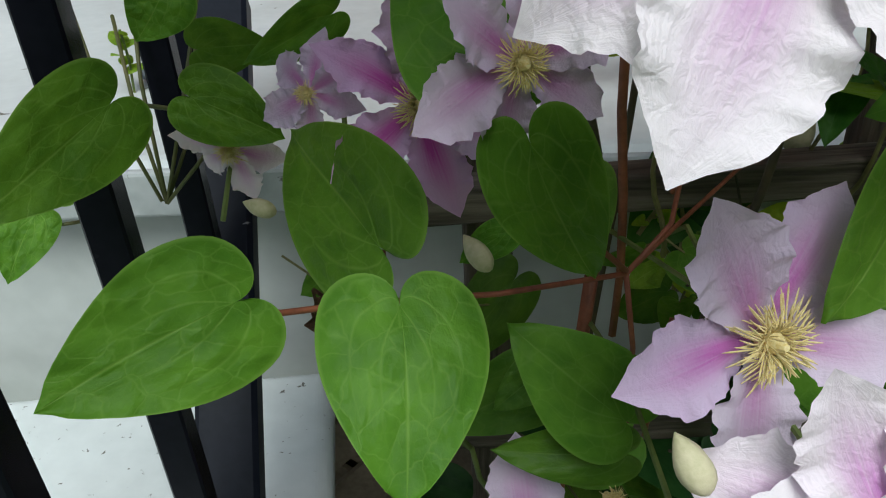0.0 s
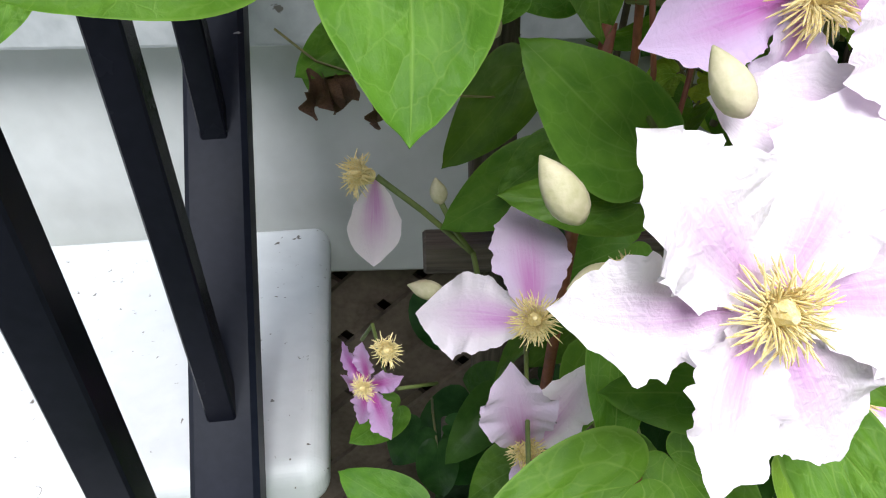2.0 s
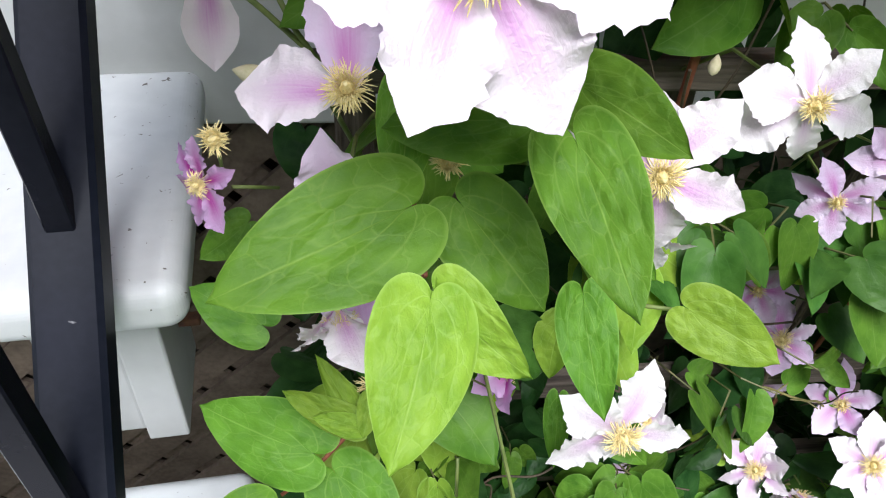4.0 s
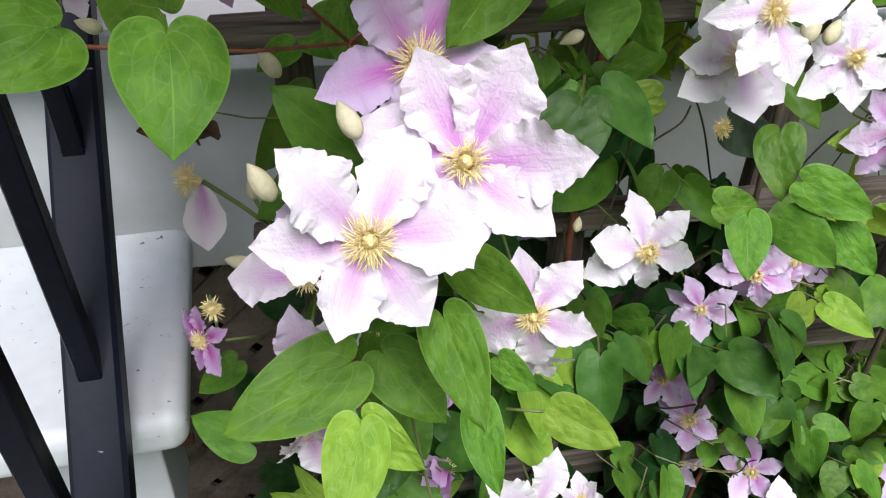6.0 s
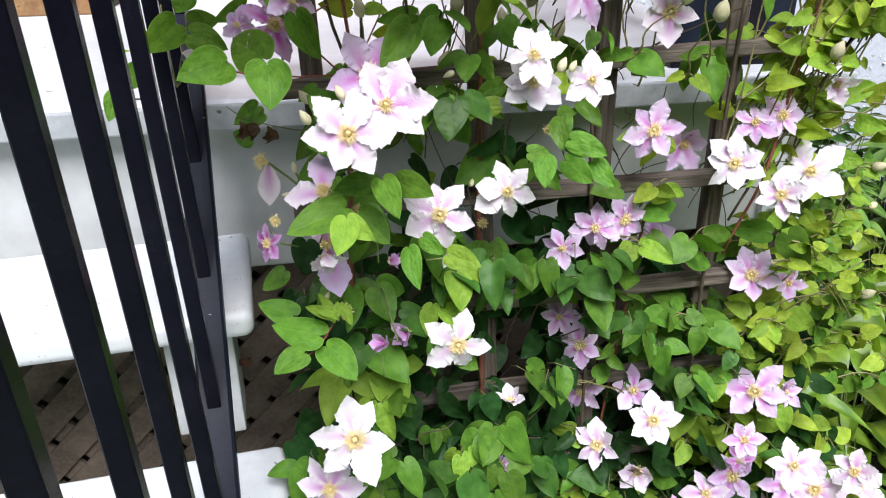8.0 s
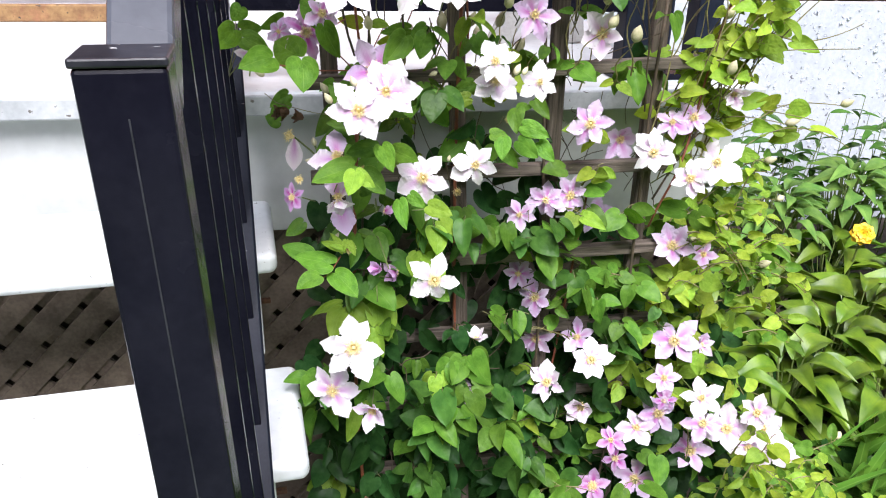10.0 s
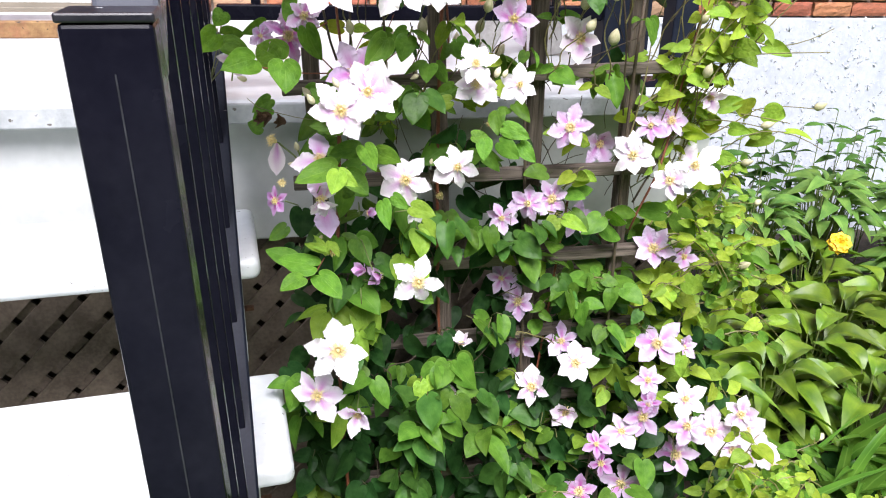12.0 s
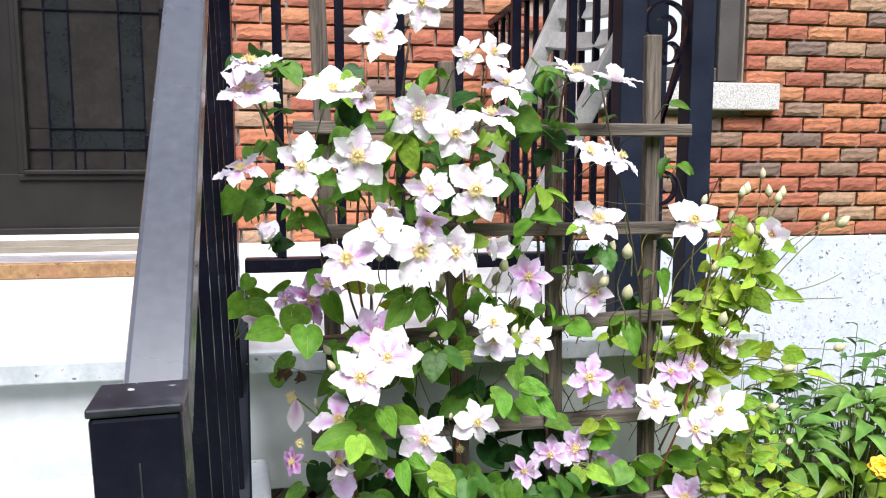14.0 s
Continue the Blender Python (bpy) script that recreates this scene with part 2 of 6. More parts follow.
# ---- the porch ----
PORCH_X = 0.87
porch = thing("porch", "white painted wooden porch with brown lattice skirt", "porch", kind="structure")
part("deck", box((-1.75, 0.598, DECK_Z - 0.035), (PORCH_X + 0.03, WALL_Y - 0.02, DECK_Z), 0.012, 3), DECK_PAINT, porch, "white painted porch floor")
part("nosing", box((-1.75, 0.588, DECK_Z - 0.040), (PORCH_X + 0.03, 0.5975, DECK_Z - 0.004), 0.003, 2), NOSING, porch, "greyed and flaking paint on the porch edge")
part("skirt_board", box((-1.70, 0.628, 0.83), (PORCH_X, 0.65, DECK_Z - 0.037), 0.003), WHITE_BOARD, porch, "white painted skirt board")
part("side_skirt_board", box((PORCH_X - 0.025, 0.652, 0.83), (PORCH_X, WALL_Y - 0.02, DECK_Z - 0.037), 0.003), WHITE_BOARD, porch)

vent = thing("vent", "small white louvred vent under the porch edge", "vent", (0.83, 0.62, 0.87))
for z in (-0.028, -0.009, 0.010):
    part("slat", box((-0.028, -0.006, z), (0.028, 0.006, z + 0.008), 0.002, 1, m=pose(0, 0, 0, 25, 0, 0)), WHITE, vent)
vent_frame = box((-0.036, -0.008, -0.036), (-0.028, 0.006, 0.030))
for lo, hi in (((0.028, -0.008, -0.036), (0.036, 0.006, 0.030)), ((-0.036, -0.008, 0.030), (0.036, 0.006, 0.037)), ((-0.036, -0.008, -0.043), (0.036, 0.006, -0.036))):
    box(lo, hi, bm=vent_frame)
part("frame", vent_frame, WHITE, vent)


def lattice(parent, across, origin, width, z0, z1, pitch=0.082, strip=0.043):
    """Two layers of crossed strips in a rectangle that stands on a line from origin along across."""
    across = Vector(across)
    out = Vector((across.y, -across.x, 0))
    high = z1 - z0
    for layer, sign in ((0, 1), (1, -1)):
        k = -high if sign > 0 else 0.0
        stop = width if sign > 0 else width + high
        while k < stop:
            ends = []
            for s in (0.0, high):
                u = k + sign * s
                ends.append([u, s])
            for e, o in ((ends[0], ends[1]), (ends[1], ends[0])):
                for lim in (0.0, width):
                    if (e[0] - lim) * (o[0] - lim) < 0 and ((lim == 0.0 and e[0] < 0) or (lim == width and e[0] > width)):
                        f = (lim - o[0]) / (e[0] - o[0])
                        e[1] = o[1] + f * (e[1] - o[1])
                        e[0] = lim
            inside = max(e[0] for e in ends) > 0.001 and min(e[0] for e in ends) < width - 0.001
            if inside and math.hypot(ends[0][0] - ends[1][0], ends[0][1] - ends[1][1]) > 0.03:
                a, b = (Vector(origin) + across * e[0] + Vector((0, 0, z0 + e[1])) - out * (0.008 * layer) for e in ends)
                part("slat", bar(a, b, 0.007, strip, 0.0, up=out.cross(b - a)), LATTICE, parent)
            k += pitch


skirt = thing("lattice_skirt", "crossed brown wooden lattice closing the space below the porch", "lattice", kind="structure")
lattice(skirt, (1, 0, 0), (-1.68, 0.668, 0), 2.52, 0.0, 0.85)
side_skirt = thing("side_lattice", "brown wooden lattice below the side of the porch", "lattice", kind="structure")
lattice(side_skirt, (0, 1, 0), (PORCH_X - 0.03, 0.69, 0), 1.72, 0.0, 0.85)
# Added dark sheet behind the lattice stands in for shade under the porch.
tagged(link_mesh("porch_shade_sheet", box((-1.7, 0.95, -0.05), (0.8, 0.97, 0.86)), SOIL_AND_SHADE), "dark sheet added for the shade below the porch", "wall", kind="structure")

# ---- the stairs, a little turned from the house ----
STAIR = Matrix.Translation((-0.047, 0.602, 0)) @ pose(0, 0, 0, 0, 0, 4.6)
RISE, RUN = 0.205, 0.24
stairs = thing("stairs", "white painted wooden stairs with open risers", "stairs")
for k in range(4):
    z, back = 0.905 - RISE * k, -RUN * k
    part("tread", box((-1.28, back - 0.252, z - 0.036), (0.018 * k, back, z), 0.014, 10, m=STAIR), WHITE, stairs)
for k in range(4):
    z, back = 0.905 - RISE * k, -RUN * k
    part("riser_block", box((-0.115, back - 0.20, z - RISE + 0.004), (-0.062, back - 0.16, z - 0.038), 0.003, m=STAIR), WHITE_BOARD, stairs, "white painted support board")
    part("stringer_block", box((-0.060, back - 0.21, z - RISE + 0.004), (-0.030, back - 0.12, z - 0.038), 0.002, m=STAIR), WHITE_BOARD, stairs)
    part("far_stringer_block", box((-1.24, back - 0.20, z - RISE + 0.004), (-1.20, back - 0.10, z - 0.038), 0.003, m=STAIR), WHITE_BOARD, stairs)

RUST = material("rusty_nail", (0.05, 0.022, 0.012), (0.15, 0.07, 0.035), 0.9, scale=90, bump=0.6)
for k in range(3):
    z, back = 0.905 - RISE * k, -RUN * k
    for drop in (0.052, 0.128):
        part("nail", box((-0.032, back - 0.160, z - drop - 0.004), (-0.014, back - 0.150, z - drop + 0.003), 0.001, 1, m=STAIR), RUST, stairs, "rusty bent nail")

# ---- the black stair railing ----
SLOPE = 0.925
RAIL_LEAN = -0.030


def rail_point(y, over):
    """On the rail's line, at a height over the foot of the balusters; the railing leans a little outwards."""
    return Vector((-0.0480 - 0.0735 * y + RAIL_LEAN * over, y, 0.6438 + SLOPE * y + over))


def upright(y, z0, z1, half, bevel, y_shift=0.0):
    """A square upright on the rail's line."""
    foot = 0.6438 + SLOPE * y
    x = -0.0480 - 0.0735 * y
    m = Matrix.Translation((x + RAIL_LEAN * (z0 - foot), y + y_shift, z0)) @ Matrix(((1, 0, RAIL_LEAN, 0), (0, 1, 0.004, 0), (0, 0, 1, 0), (0, 0, 0, 1))) @ pose(0, 0, 0, 0, 0, 4.6)
    return box((-half, -half, 0), (half, half, z1 - z0), bevel, 2 if half > 0.012 else 1, m=m)


railing = thing("stair_railing", "black painted metal stair railing with square balusters", "railing")
NEWEL = Matrix.Translation((-0.0394, -0.3770, 1.3)) @ Matrix(((1, 0, -0.038, 0), (0, 1, 0.036, 0), (0, 0, 1, 0), (0, 0, 0, 1))) @ pose(0, 0, 0, 0, 0, 4.6)
newel = part("newel_post", box((-0.0192, -0.018, -1.02), (0.018, 0.018, 0.0204), 0.002, m=NEWEL), BLACK, railing)
part("cap", box((-0.0199, -0.0188, 0.0206), (0.0188, 0.0188, 0.0247), 0.0010, 2, m=NEWEL), CAP_BLACK, newel, "dusty black post cap")
part("seam", box((-0.0004, -0.0184, -1.0), (0.0003, -0.0179, 0.0), m=NEWEL), material("scratched_seam", (0.010, 0.010, 0.015), (0.032, 0.033, 0.042), 0.5, scale=90), newel)
part("top_post", box((-0.020, -0.020, DECK_Z), (0.020, 0.020, 2.25), 0.003, m=Matrix.Translation((-0.112, 0.64, 0))), BLACK, railing)
part("top_rail", bar((-0.0405, -0.345, 1.298), (-0.1050, 0.62, 2.210), 0.0306, 0.032, 0.003, segments=2), WORN_SKY_BLACK, railing, "black handrail with worn paint, sky sheen put into its colour")
part("bottom_rail", bar(rail_point(-0.345, -0.012), rail_point(0.62, -0.012), 0.034, 0.024, 0.003), RAIL_BLACK, railing)
for k in range(7):
    y = 0.4552 - 0.1089 * k
    part("baluster", upright(y, 0.640 + SLOPE * y, 1.628 + SLOPE * y, 0.0072, 0.001), BLACK, railing)

# ---- the porch railing and its corner column ----
RY = 0.69
front_rail = thing("porch_railing", "black metal porch railing with square balusters", "railing")
part("bottom_rail", box((-0.085, RY - 0.014, 1.225), (0.63, RY + 0.014, 1.252), 0.003), BLACK, front_rail)
part("top_rail", box((-0.085, RY - 0.02, 1.995), (0.63, RY + 0.02, 2.025), 0.004), BLACK, front_rail)
for k in range(6):
    x = 0.093 + 0.111 * k - 0.111
    part("baluster", box((x - 0.0085, RY - 0.0085, 1.252), (x + 0.0085, RY + 0.0085, 1.995), 0.001, 1), BLACK, front_rail)
side_rail = thing("porch_side_railing", "black metal railing along the porch side", "railing")
part("bottom_rail", box((0.795, 0.95, 1.225), (0.82, WALL_Y - 0.02, 1.252), 0.003), BLACK, side_rail)
part("top_rail", box((0.79, 0.95, 1.995), (0.825, WALL_Y - 0.02, 2.025), 0.004), BLACK, side_rail)
for k in range(13):
    y = 1.03 + 0.111 * k
    part("baluster", box((0.799, y - 0.0085, 1.252), (0.816, y + 0.0085, 1.995), 0.001, 1), BLACK, side_rail)
column = thing("porch_column", "black wrought iron corner column with scrollwork", "column")
for x, y in ((0.655, 0.69), (0.80, 0.69), (0.815, 0.92)):
    part("post", box((x - 0.025, y - 0.025, DECK_Z), (x + 0.025, y + 0.025, 3.0), 0.003), COLUMN_BLACK, column)
part("foot_plate", box((0.62, 0.655, DECK_Z), (0.875, 0.725, DECK_Z + 0.012), 0.003), BLACK, column)


def scroll(turns, r0, r1, centre, start, hand=1, steps=34):
    """A flat spiral in the x-z plane."""
    out = []
    for k in range(steps + 1):
        f = k / steps
        a = start + hand * f * turns * 2 * math.pi
        r = r0 + (r1 - r0) * f
        out.append(Vector((centre[0] + r * math.cos(a), RY, centre[1] + r * math.sin(a))))
    return out


def ribbon(points, w=0.016, t=0.005):
    bm = bmesh.new()
    rows = []
    for k, p in enumerate(points):
        d = (points[min(k + 1, len(points) - 1)] - points[max(k - 1, 0)]).normalized()
        n = Vector((-d.z, 0, d.x)) * t / 2
        o = Vector((0, w / 2, 0))
        rows.append([bm.verts.new(q) for q in (p + n - o, p + n + o, p - n + o, p - n - o)])
    for a, b in zip(rows, rows[1:]):
        for q in range(4):
            bm.faces.new((a[q], a[(q + 1) % 4], b[(q + 1) % 4], b[q]))
    bm.faces.new(rows[0]), bm.faces.new(list(reversed(rows[-1])))
    bmesh.ops.recalc_face_normals(bm, faces=bm.faces)
    return bm


for top in (1.72, 2.3):
    upper = [Vector((0.69, RY, top - 0.34))] + [Vector((0.69 + 0.08 * f, RY, top - 0.34 + 0.28 * f)) for f in (0.3, 0.6, 0.85)]
    upper += scroll(1.35, 0.052, 0.014, (0.725, top - 0.025), 0.0)
    part("scroll", ribbon(upper), BLACK, column)
    part("scroll", ribbon(scroll(1.1, 0.026, 0.012, (0.738, top - 0.075), math.pi, steps=22)), BLACK, column)
    lower = [Vector((0.765, RY, top - 0.1))] + [Vector((0.765 - 0.075 * f, RY, top - 0.1 - 0.215 * f)) for f in (0.3, 0.6, 0.85)]
    lower += scroll(1.35, 0.045, 0.013, (0.729, top - 0.338), math.pi)
    part("scroll", ribbon(lower), BLACK, column)

# ---- door, threshold and window ----
door = thing("door_1", "dark brown front door with a leaded glass panel", "door", kind="structure")
DX0, DX1 = -1.36, -0.468
GX0, GX1, GZ = -1.035, -0.526, 1.398
leaf_bm = box((DX0, WALL_Y - 0.03, 1.15), (DX1, WALL_Y + 0.015, GZ - 0.012), 0.003)
leaf_bm = box((DX0, WALL_Y - 0.03, GZ - 0.012), (GX0 - 0.012, WALL_Y + 0.015, 3.15), 0.003, bm=leaf_bm)
leaf_bm = box((GX1 + 0.012, WALL_Y - 0.03, GZ - 0.012), (DX1, WALL_Y + 0.015, 3.15), 0.003, bm=leaf_bm)
part("door_leaf", leaf_bm, DOOR, door)
for a, b, y0, y1 in ((-0.038, -0.014, 0.042, 0.028), (-0.016, 0.002, 0.052, 0.026)):
    part("moulding", box((GX0 + a, WALL_Y - y0, GZ + a), (GX1 - a, WALL_Y - y1, GZ + b), 0.005, 3), DOOR, door)
    part("moulding", box((GX0 + a, WALL_Y - y0, GZ + b + 0.0005), (GX0 + b, WALL_Y - y1, 3.15), 0.005, 3), DOOR, door)
    part("moulding", box((GX1 - b, WALL_Y - y0, GZ + b + 0.0005), (GX1 - a, WALL_Y - y1, 3.15), 0.005, 3), DOOR, door)
# leaded panes, set at slightly different tilts; narrow bluish ones run round the middle
CAMES, BARS = (GX0, -0.957, -0.870, -0.687, -0.604, GX1), (GZ, 1.481, 1.561, 2.012, 3.15)
tilts = random.Random(5)
for c in range(5):
    for r in range(4):
        x0, x1, z0, z1 = CAMES[c] + 0.0015, CAMES[c + 1] - 0.0015, BARS[r] + 0.0015, BARS[r + 1] - 0.0015
        strip = r > 0 and (c in (1, 3) or r == 1 and c == 2)
        m = Matrix.Translation((0.5 * (x0 + x1), WALL_Y - 0.010, 0.5 * (z0 + z1))) @ pose(0, 0, 0, tilts.uniform(-0.25, 0.25), 0, tilts.uniform(-0.6, 0.6))
        part("pane", box((0.5 * (x0 - x1), -0.002, 0.5 * (z0 - z1)), (0.5 * (x1 - x0), 0.002, 0.5 * (z1 - z0)), m=m), BEVEL_GLASS if strip else DARK_GLASS, door, "dark bluish glass strip" if strip else "dark leaded glass pane")
for x in CAMES[1:-1]:
    part("lead_came", box((x - 0.003, WALL_Y - 0.019, GZ), (x + 0.003, WALL_Y - 0.006, 3.15), 0.001, 1), BLACK, door)
for z, x0, x1 in ((1.481, GX0, GX1), (1.561, -0.957, -0.604), (2.012, GX0, GX1)):
    part("lead_came", box((x0, WALL_Y - 0.0185, z - 0.0025), (x1, WALL_Y - 0.0065, z + 0.0025), 0.001, 1), BLACK, door)
part("lead_came", box((-0.838, WALL_Y - 0.0188, GZ), (-0.832, WALL_Y - 0.0062, 1.478), 0.001, 1), BLACK, door)
part("door_frame", box((DX0 - 0.17, WALL_Y - 0.05, 1.12), (DX0 - 0.003, WALL_Y + 0.1, 3.2), 0.004), DOOR, door)
part("door_frame", box((DX1 + 0.003, WALL_Y - 0.05, 1.12), (DX1 + 0.017, WALL_Y + 0.1, 3.2), 0.003), DOOR, door)
part("threshold", box((DX0 - 0.17, WALL_Y - 0.16, 1.1405), (DX1 + 0.015, WALL_Y - 0.034, 1.149), 0.003, 2), THRESHOLD, door, "pale worn threshold")
# Dark slab added to stop light leaking through the pane gaps.
part("inside", box((DX0, WALL_Y + 0.018, 1.15), (DX1, WALL_Y + 0.03, 3.15)), LANDING_DARK, door, "dark slab added behind the glass")
part("weather_strip", box((DX0, WALL_Y - 0.056, 1.1505), (DX1, WALL_Y - 0.034, 1.174), 0.003, 2), DOOR, door, "dark metal weather strip")
landing = thing("landing", "low white landing with a worn orange oak edge before the door", "landing", kind="structure")
part("platform", box((-1.74, 1.562, DECK_Z), (-0.42, WALL_Y - 0.06, 1.132), 0.003), LANDING_DARK, landing)
part("front_board", box((-1.74, 1.562, 1.1325), (-0.42, 1.735, 1.146), 0.003, 2), LANDING_GREY, landing, "worn mauve-grey painted board")
part("plank", box((-1.74, 1.752, 1.1325), (-0.42, 1.965, 1.1455), 0.003, 2), LANDING_BEIGE, landing, "olive-beige board")
part("plank", box((-1.74, 1.990, 1.1325), (-0.42, 2.215, 1.1465), 0.003, 2), LANDING_BEIGE, landing)
part("sill_strip", box((-1.74, 2.222, 1.1325), (-0.42, 2.296, 1.148), 0.003, 2), WHITE, landing, "white metal sill strip")
caulk = [Vector((-1.74 + 0.033 * q, 1.7435 + 0.004 * math.sin(1.3 * q) + 0.002 * math.sin(3.1 * q), 1.145)) for q in range(41)]
part("caulk", tube(caulk, 0.0062, 6), WHITE, landing, "wavy bead of white caulk", smooth=True)
part("edge_board", box((-1.74, 1.53, DECK_Z), (-0.42, 1.559, 1.145), 0.004, 2), OAK, landing, "worn orange oak edge board")

window = thing("window_1", "grey-brown framed window over a granite sill", "window", kind="structure")
part("sill", box((1.02, WALL_Y - 0.055, 1.665), (2.15, WALL_Y + 0.1, 1.785), 0.006), SILL, window, "speckled granite sill")
for x0, x1, d in ((1.06, 1.16, 0.0), (1.88, 1.98, 0.0), (1.17, 1.22, 0.02), (1.83, 1.875, 0.02)):
    part("window_frame", box((x0, WALL_Y + 0.02 + d, 1.80), (x1, WALL_Y + 0.12, 2.95), 0.006), FRAME, window)
part("window_frame", box((1.16, WALL_Y + 0.03, 1.80), (1.88, WALL_Y + 0.118, 1.86), 0.006), FRAME, window)
part("pane", box((1.2, WALL_Y + 0.07, 1.84), (1.85, WALL_Y + 0.08, 2.95)), BRIGHT_GLASS, window, "window pane before a pale curtain")

# ---- the trellis ----
TY = 0.432
trellis = thing("trellis", "weathered grey-brown wooden garden trellis", "trellis", (0.3, TY, 0))


def plank(a, b, w, d, name):
    ob = part(name, bar(a, b, w, d, 0.0018, up=(0, 1, 0)), POST_WOOD if name == "post" else OLD_WOOD, trellis)
    ob.matrix_parent_inverse = trellis.matrix_basis.inverted()


for x0, x1, top in ((0.100, 0.047, 1.80), (0.312, 0.246, 1.582), (0.447, 0.421, 1.580), (0.612, 0.588, 1.632)):
    plank((x0, TY + 0.014, 0.02), (x1, TY + 0.014, top), 0.0255, 0.018, "post")
for z0, z1, a, b in ((1.479, 1.479, 0.012, 0.648), (1.323, 1.320, 0.04, 0.632), (1.149, 1.177, 0.02, 0.662), (1.0, 1.005, 0.03, 0.64), (0.842, 0.852, 0.04, 0.63), (0.698, 0.704, 0.05, 0.64), (0.558, 0.562, 0.05, 0.63), (0.41, 0.41, 0.05, 0.63)):
    plank((a, TY - 0.006, z0), (b, TY - 0.006, z1), 0.02, 0.019, "slat")


# ---- litter and small things on the porch ----
stone_bm = bmesh.new()
bmesh.ops.create_icosphere(stone_bm, subdivisions=3, radius=1.0)
for v in stone_bm.verts:
    v.co = Vector((v.co.x * 0.017, v.co.y * 0.013, v.co.z * 0.011 + 0.009)) * (1 + 0.12 * math.sin(5 * v.co.x + 3 * v.co.z) * math.cos(4 * v.co.y))
stone = tagged(link_mesh("stone", stone_bm, material("grey_blue_stone", (0.10, 0.12, 0.16), (0.34, 0.37, 0.42), 0.7, scale=120, bump=0.4), smooth=True), "small grey-blue speckled stone on the porch floor", "stone")
stone.location = (-0.20, 0.78, DECK_Z)
FLOWERS_HIGH = [
    (0.092, 0.186, 1.163, 0.072, -10, 23, 0.3, 0),
    (0.128, 0.202, 1.181, 0.073, -4, 31, 0.2, 0),
    (0.117, 0.252, 1.198, 0.077, 3, 24, 0.5, 0),
    (0.185, 0.269, 1.047, 0.07, -3, 23, 0.3, 0),
    (0.269, 0.315, 1.049, 0.069, -4, 13, 0.15, 0),
    (0.004, 0.317, 1.008, 0.043, -42, 18, 0.75, 0),
    (0.294, 0.31, 1.17, 0.064, -13, 23, 0.1, 0),
    (0.357, 0.308, 1.17, 0.054, -6, 18, 0.1, 0),
    (0.461, 0.365, 1.093, 0.064, -20, 20, 0.4, 0),
    (0.573, 0.363, 1.045, 0.066, -25, 16, 0.15, 0),
    (0.621, 0.409, 1.081, 0.053, -36, 25, 0.55, 0),
    (0.654, 0.403, 1.089, 0.056, -18, 24, 0.5, 0),
]
FLOWERS_HIGH_B = [
    (0.639, 0.354, 1.001, 0.065, -28, 18, 0.3, 0),
    (0.711, 0.407, 1.01, 0.086, -15, 12, 0.15, 0),
    (0.128, 0.256, 1.003, 0.031, 56, 15, 0.9, 3),
    (0.063, 0.211, 1.04, 0.04, 19, -45, 0.35, 2),
    (0.354, 0.347, 1.257, 0.068, -5, 10, 0.6, 0),
    (0.472, 0.378, 1.227, 0.075, -20, -5, 0.2, 2),
    (0.284, 0.28, 1.204, 0.055, -3, 37, 0.1, 0),
    (0.561, 0.478, 1.036, 0.074, -8, 1, 0.4, 2),
    (0.709, 0.388, 1.133, 0.051, -10, -22, 0.3, 2),
]
FLOWERS_MIDDLE = [
    (0.201, 0.253, 0.895, 0.078, -9, 19, 0.12, 0),
    (0.408, 0.386, 0.962, 0.06, -22, 19, 0.6, 0),
    (0.453, 0.404, 0.962, 0.059, -4, 19, 0.45, 0),
    (0.538, 0.496, 0.885, 0.066, -16, 15, 0.6, 0),
    (0.36, 0.373, 0.944, 0.048, -15, 10, 0.6, 0),
    (0.653, 0.404, 0.859, 0.07, -28, 26, 0.6, 0),
    (0.723, 0.418, 0.833, 0.051, -10, 17, 0.4, 2),
    (0.381, 0.424, 0.812, 0.053, -31, 24, 0.6, 0),
    (0.407, 0.406, 0.772, 0.06, -17, 20, 0.5, 0),
    (0.426, 0.434, 0.671, 0.061, -18, 22, 0.55, 0),
    (0.492, 0.396, 0.691, 0.063, -21, 32, 0.45, 0),
    (0.502, 0.345, 0.673, 0.071, -22, 28, 0.25, 0),
]
FLOWERS_MIDDLE_B = [
    (0.667, 0.364, 0.687, 0.085, -29, 26, 0.4, 0),
    (0.728, 0.38, 0.665, 0.048, 9, 21, 0.4, 2),
    (0.079, 0.212, 0.814, 0.088, -2, 23, 0.15, 0),
    (0.048, 0.232, 0.73, 0.074, -5, 25, 0.35, 0),
    (0.106, 0.223, 0.696, 0.064, 2, 6, 0.3, 2),
    (0.298, 0.371, 0.715, 0.047, -12, 83, 0.05, 2),
    (0.152, 0.299, 0.887, 0.048, -41, 19, 0.9, 3),
    (0.118, 0.186, 0.947, 0.033, -64, 9, 0.95, 3),
    (0.202, 0.293, 0.993, 0.041, -8, -45, 0.1, 2),
]
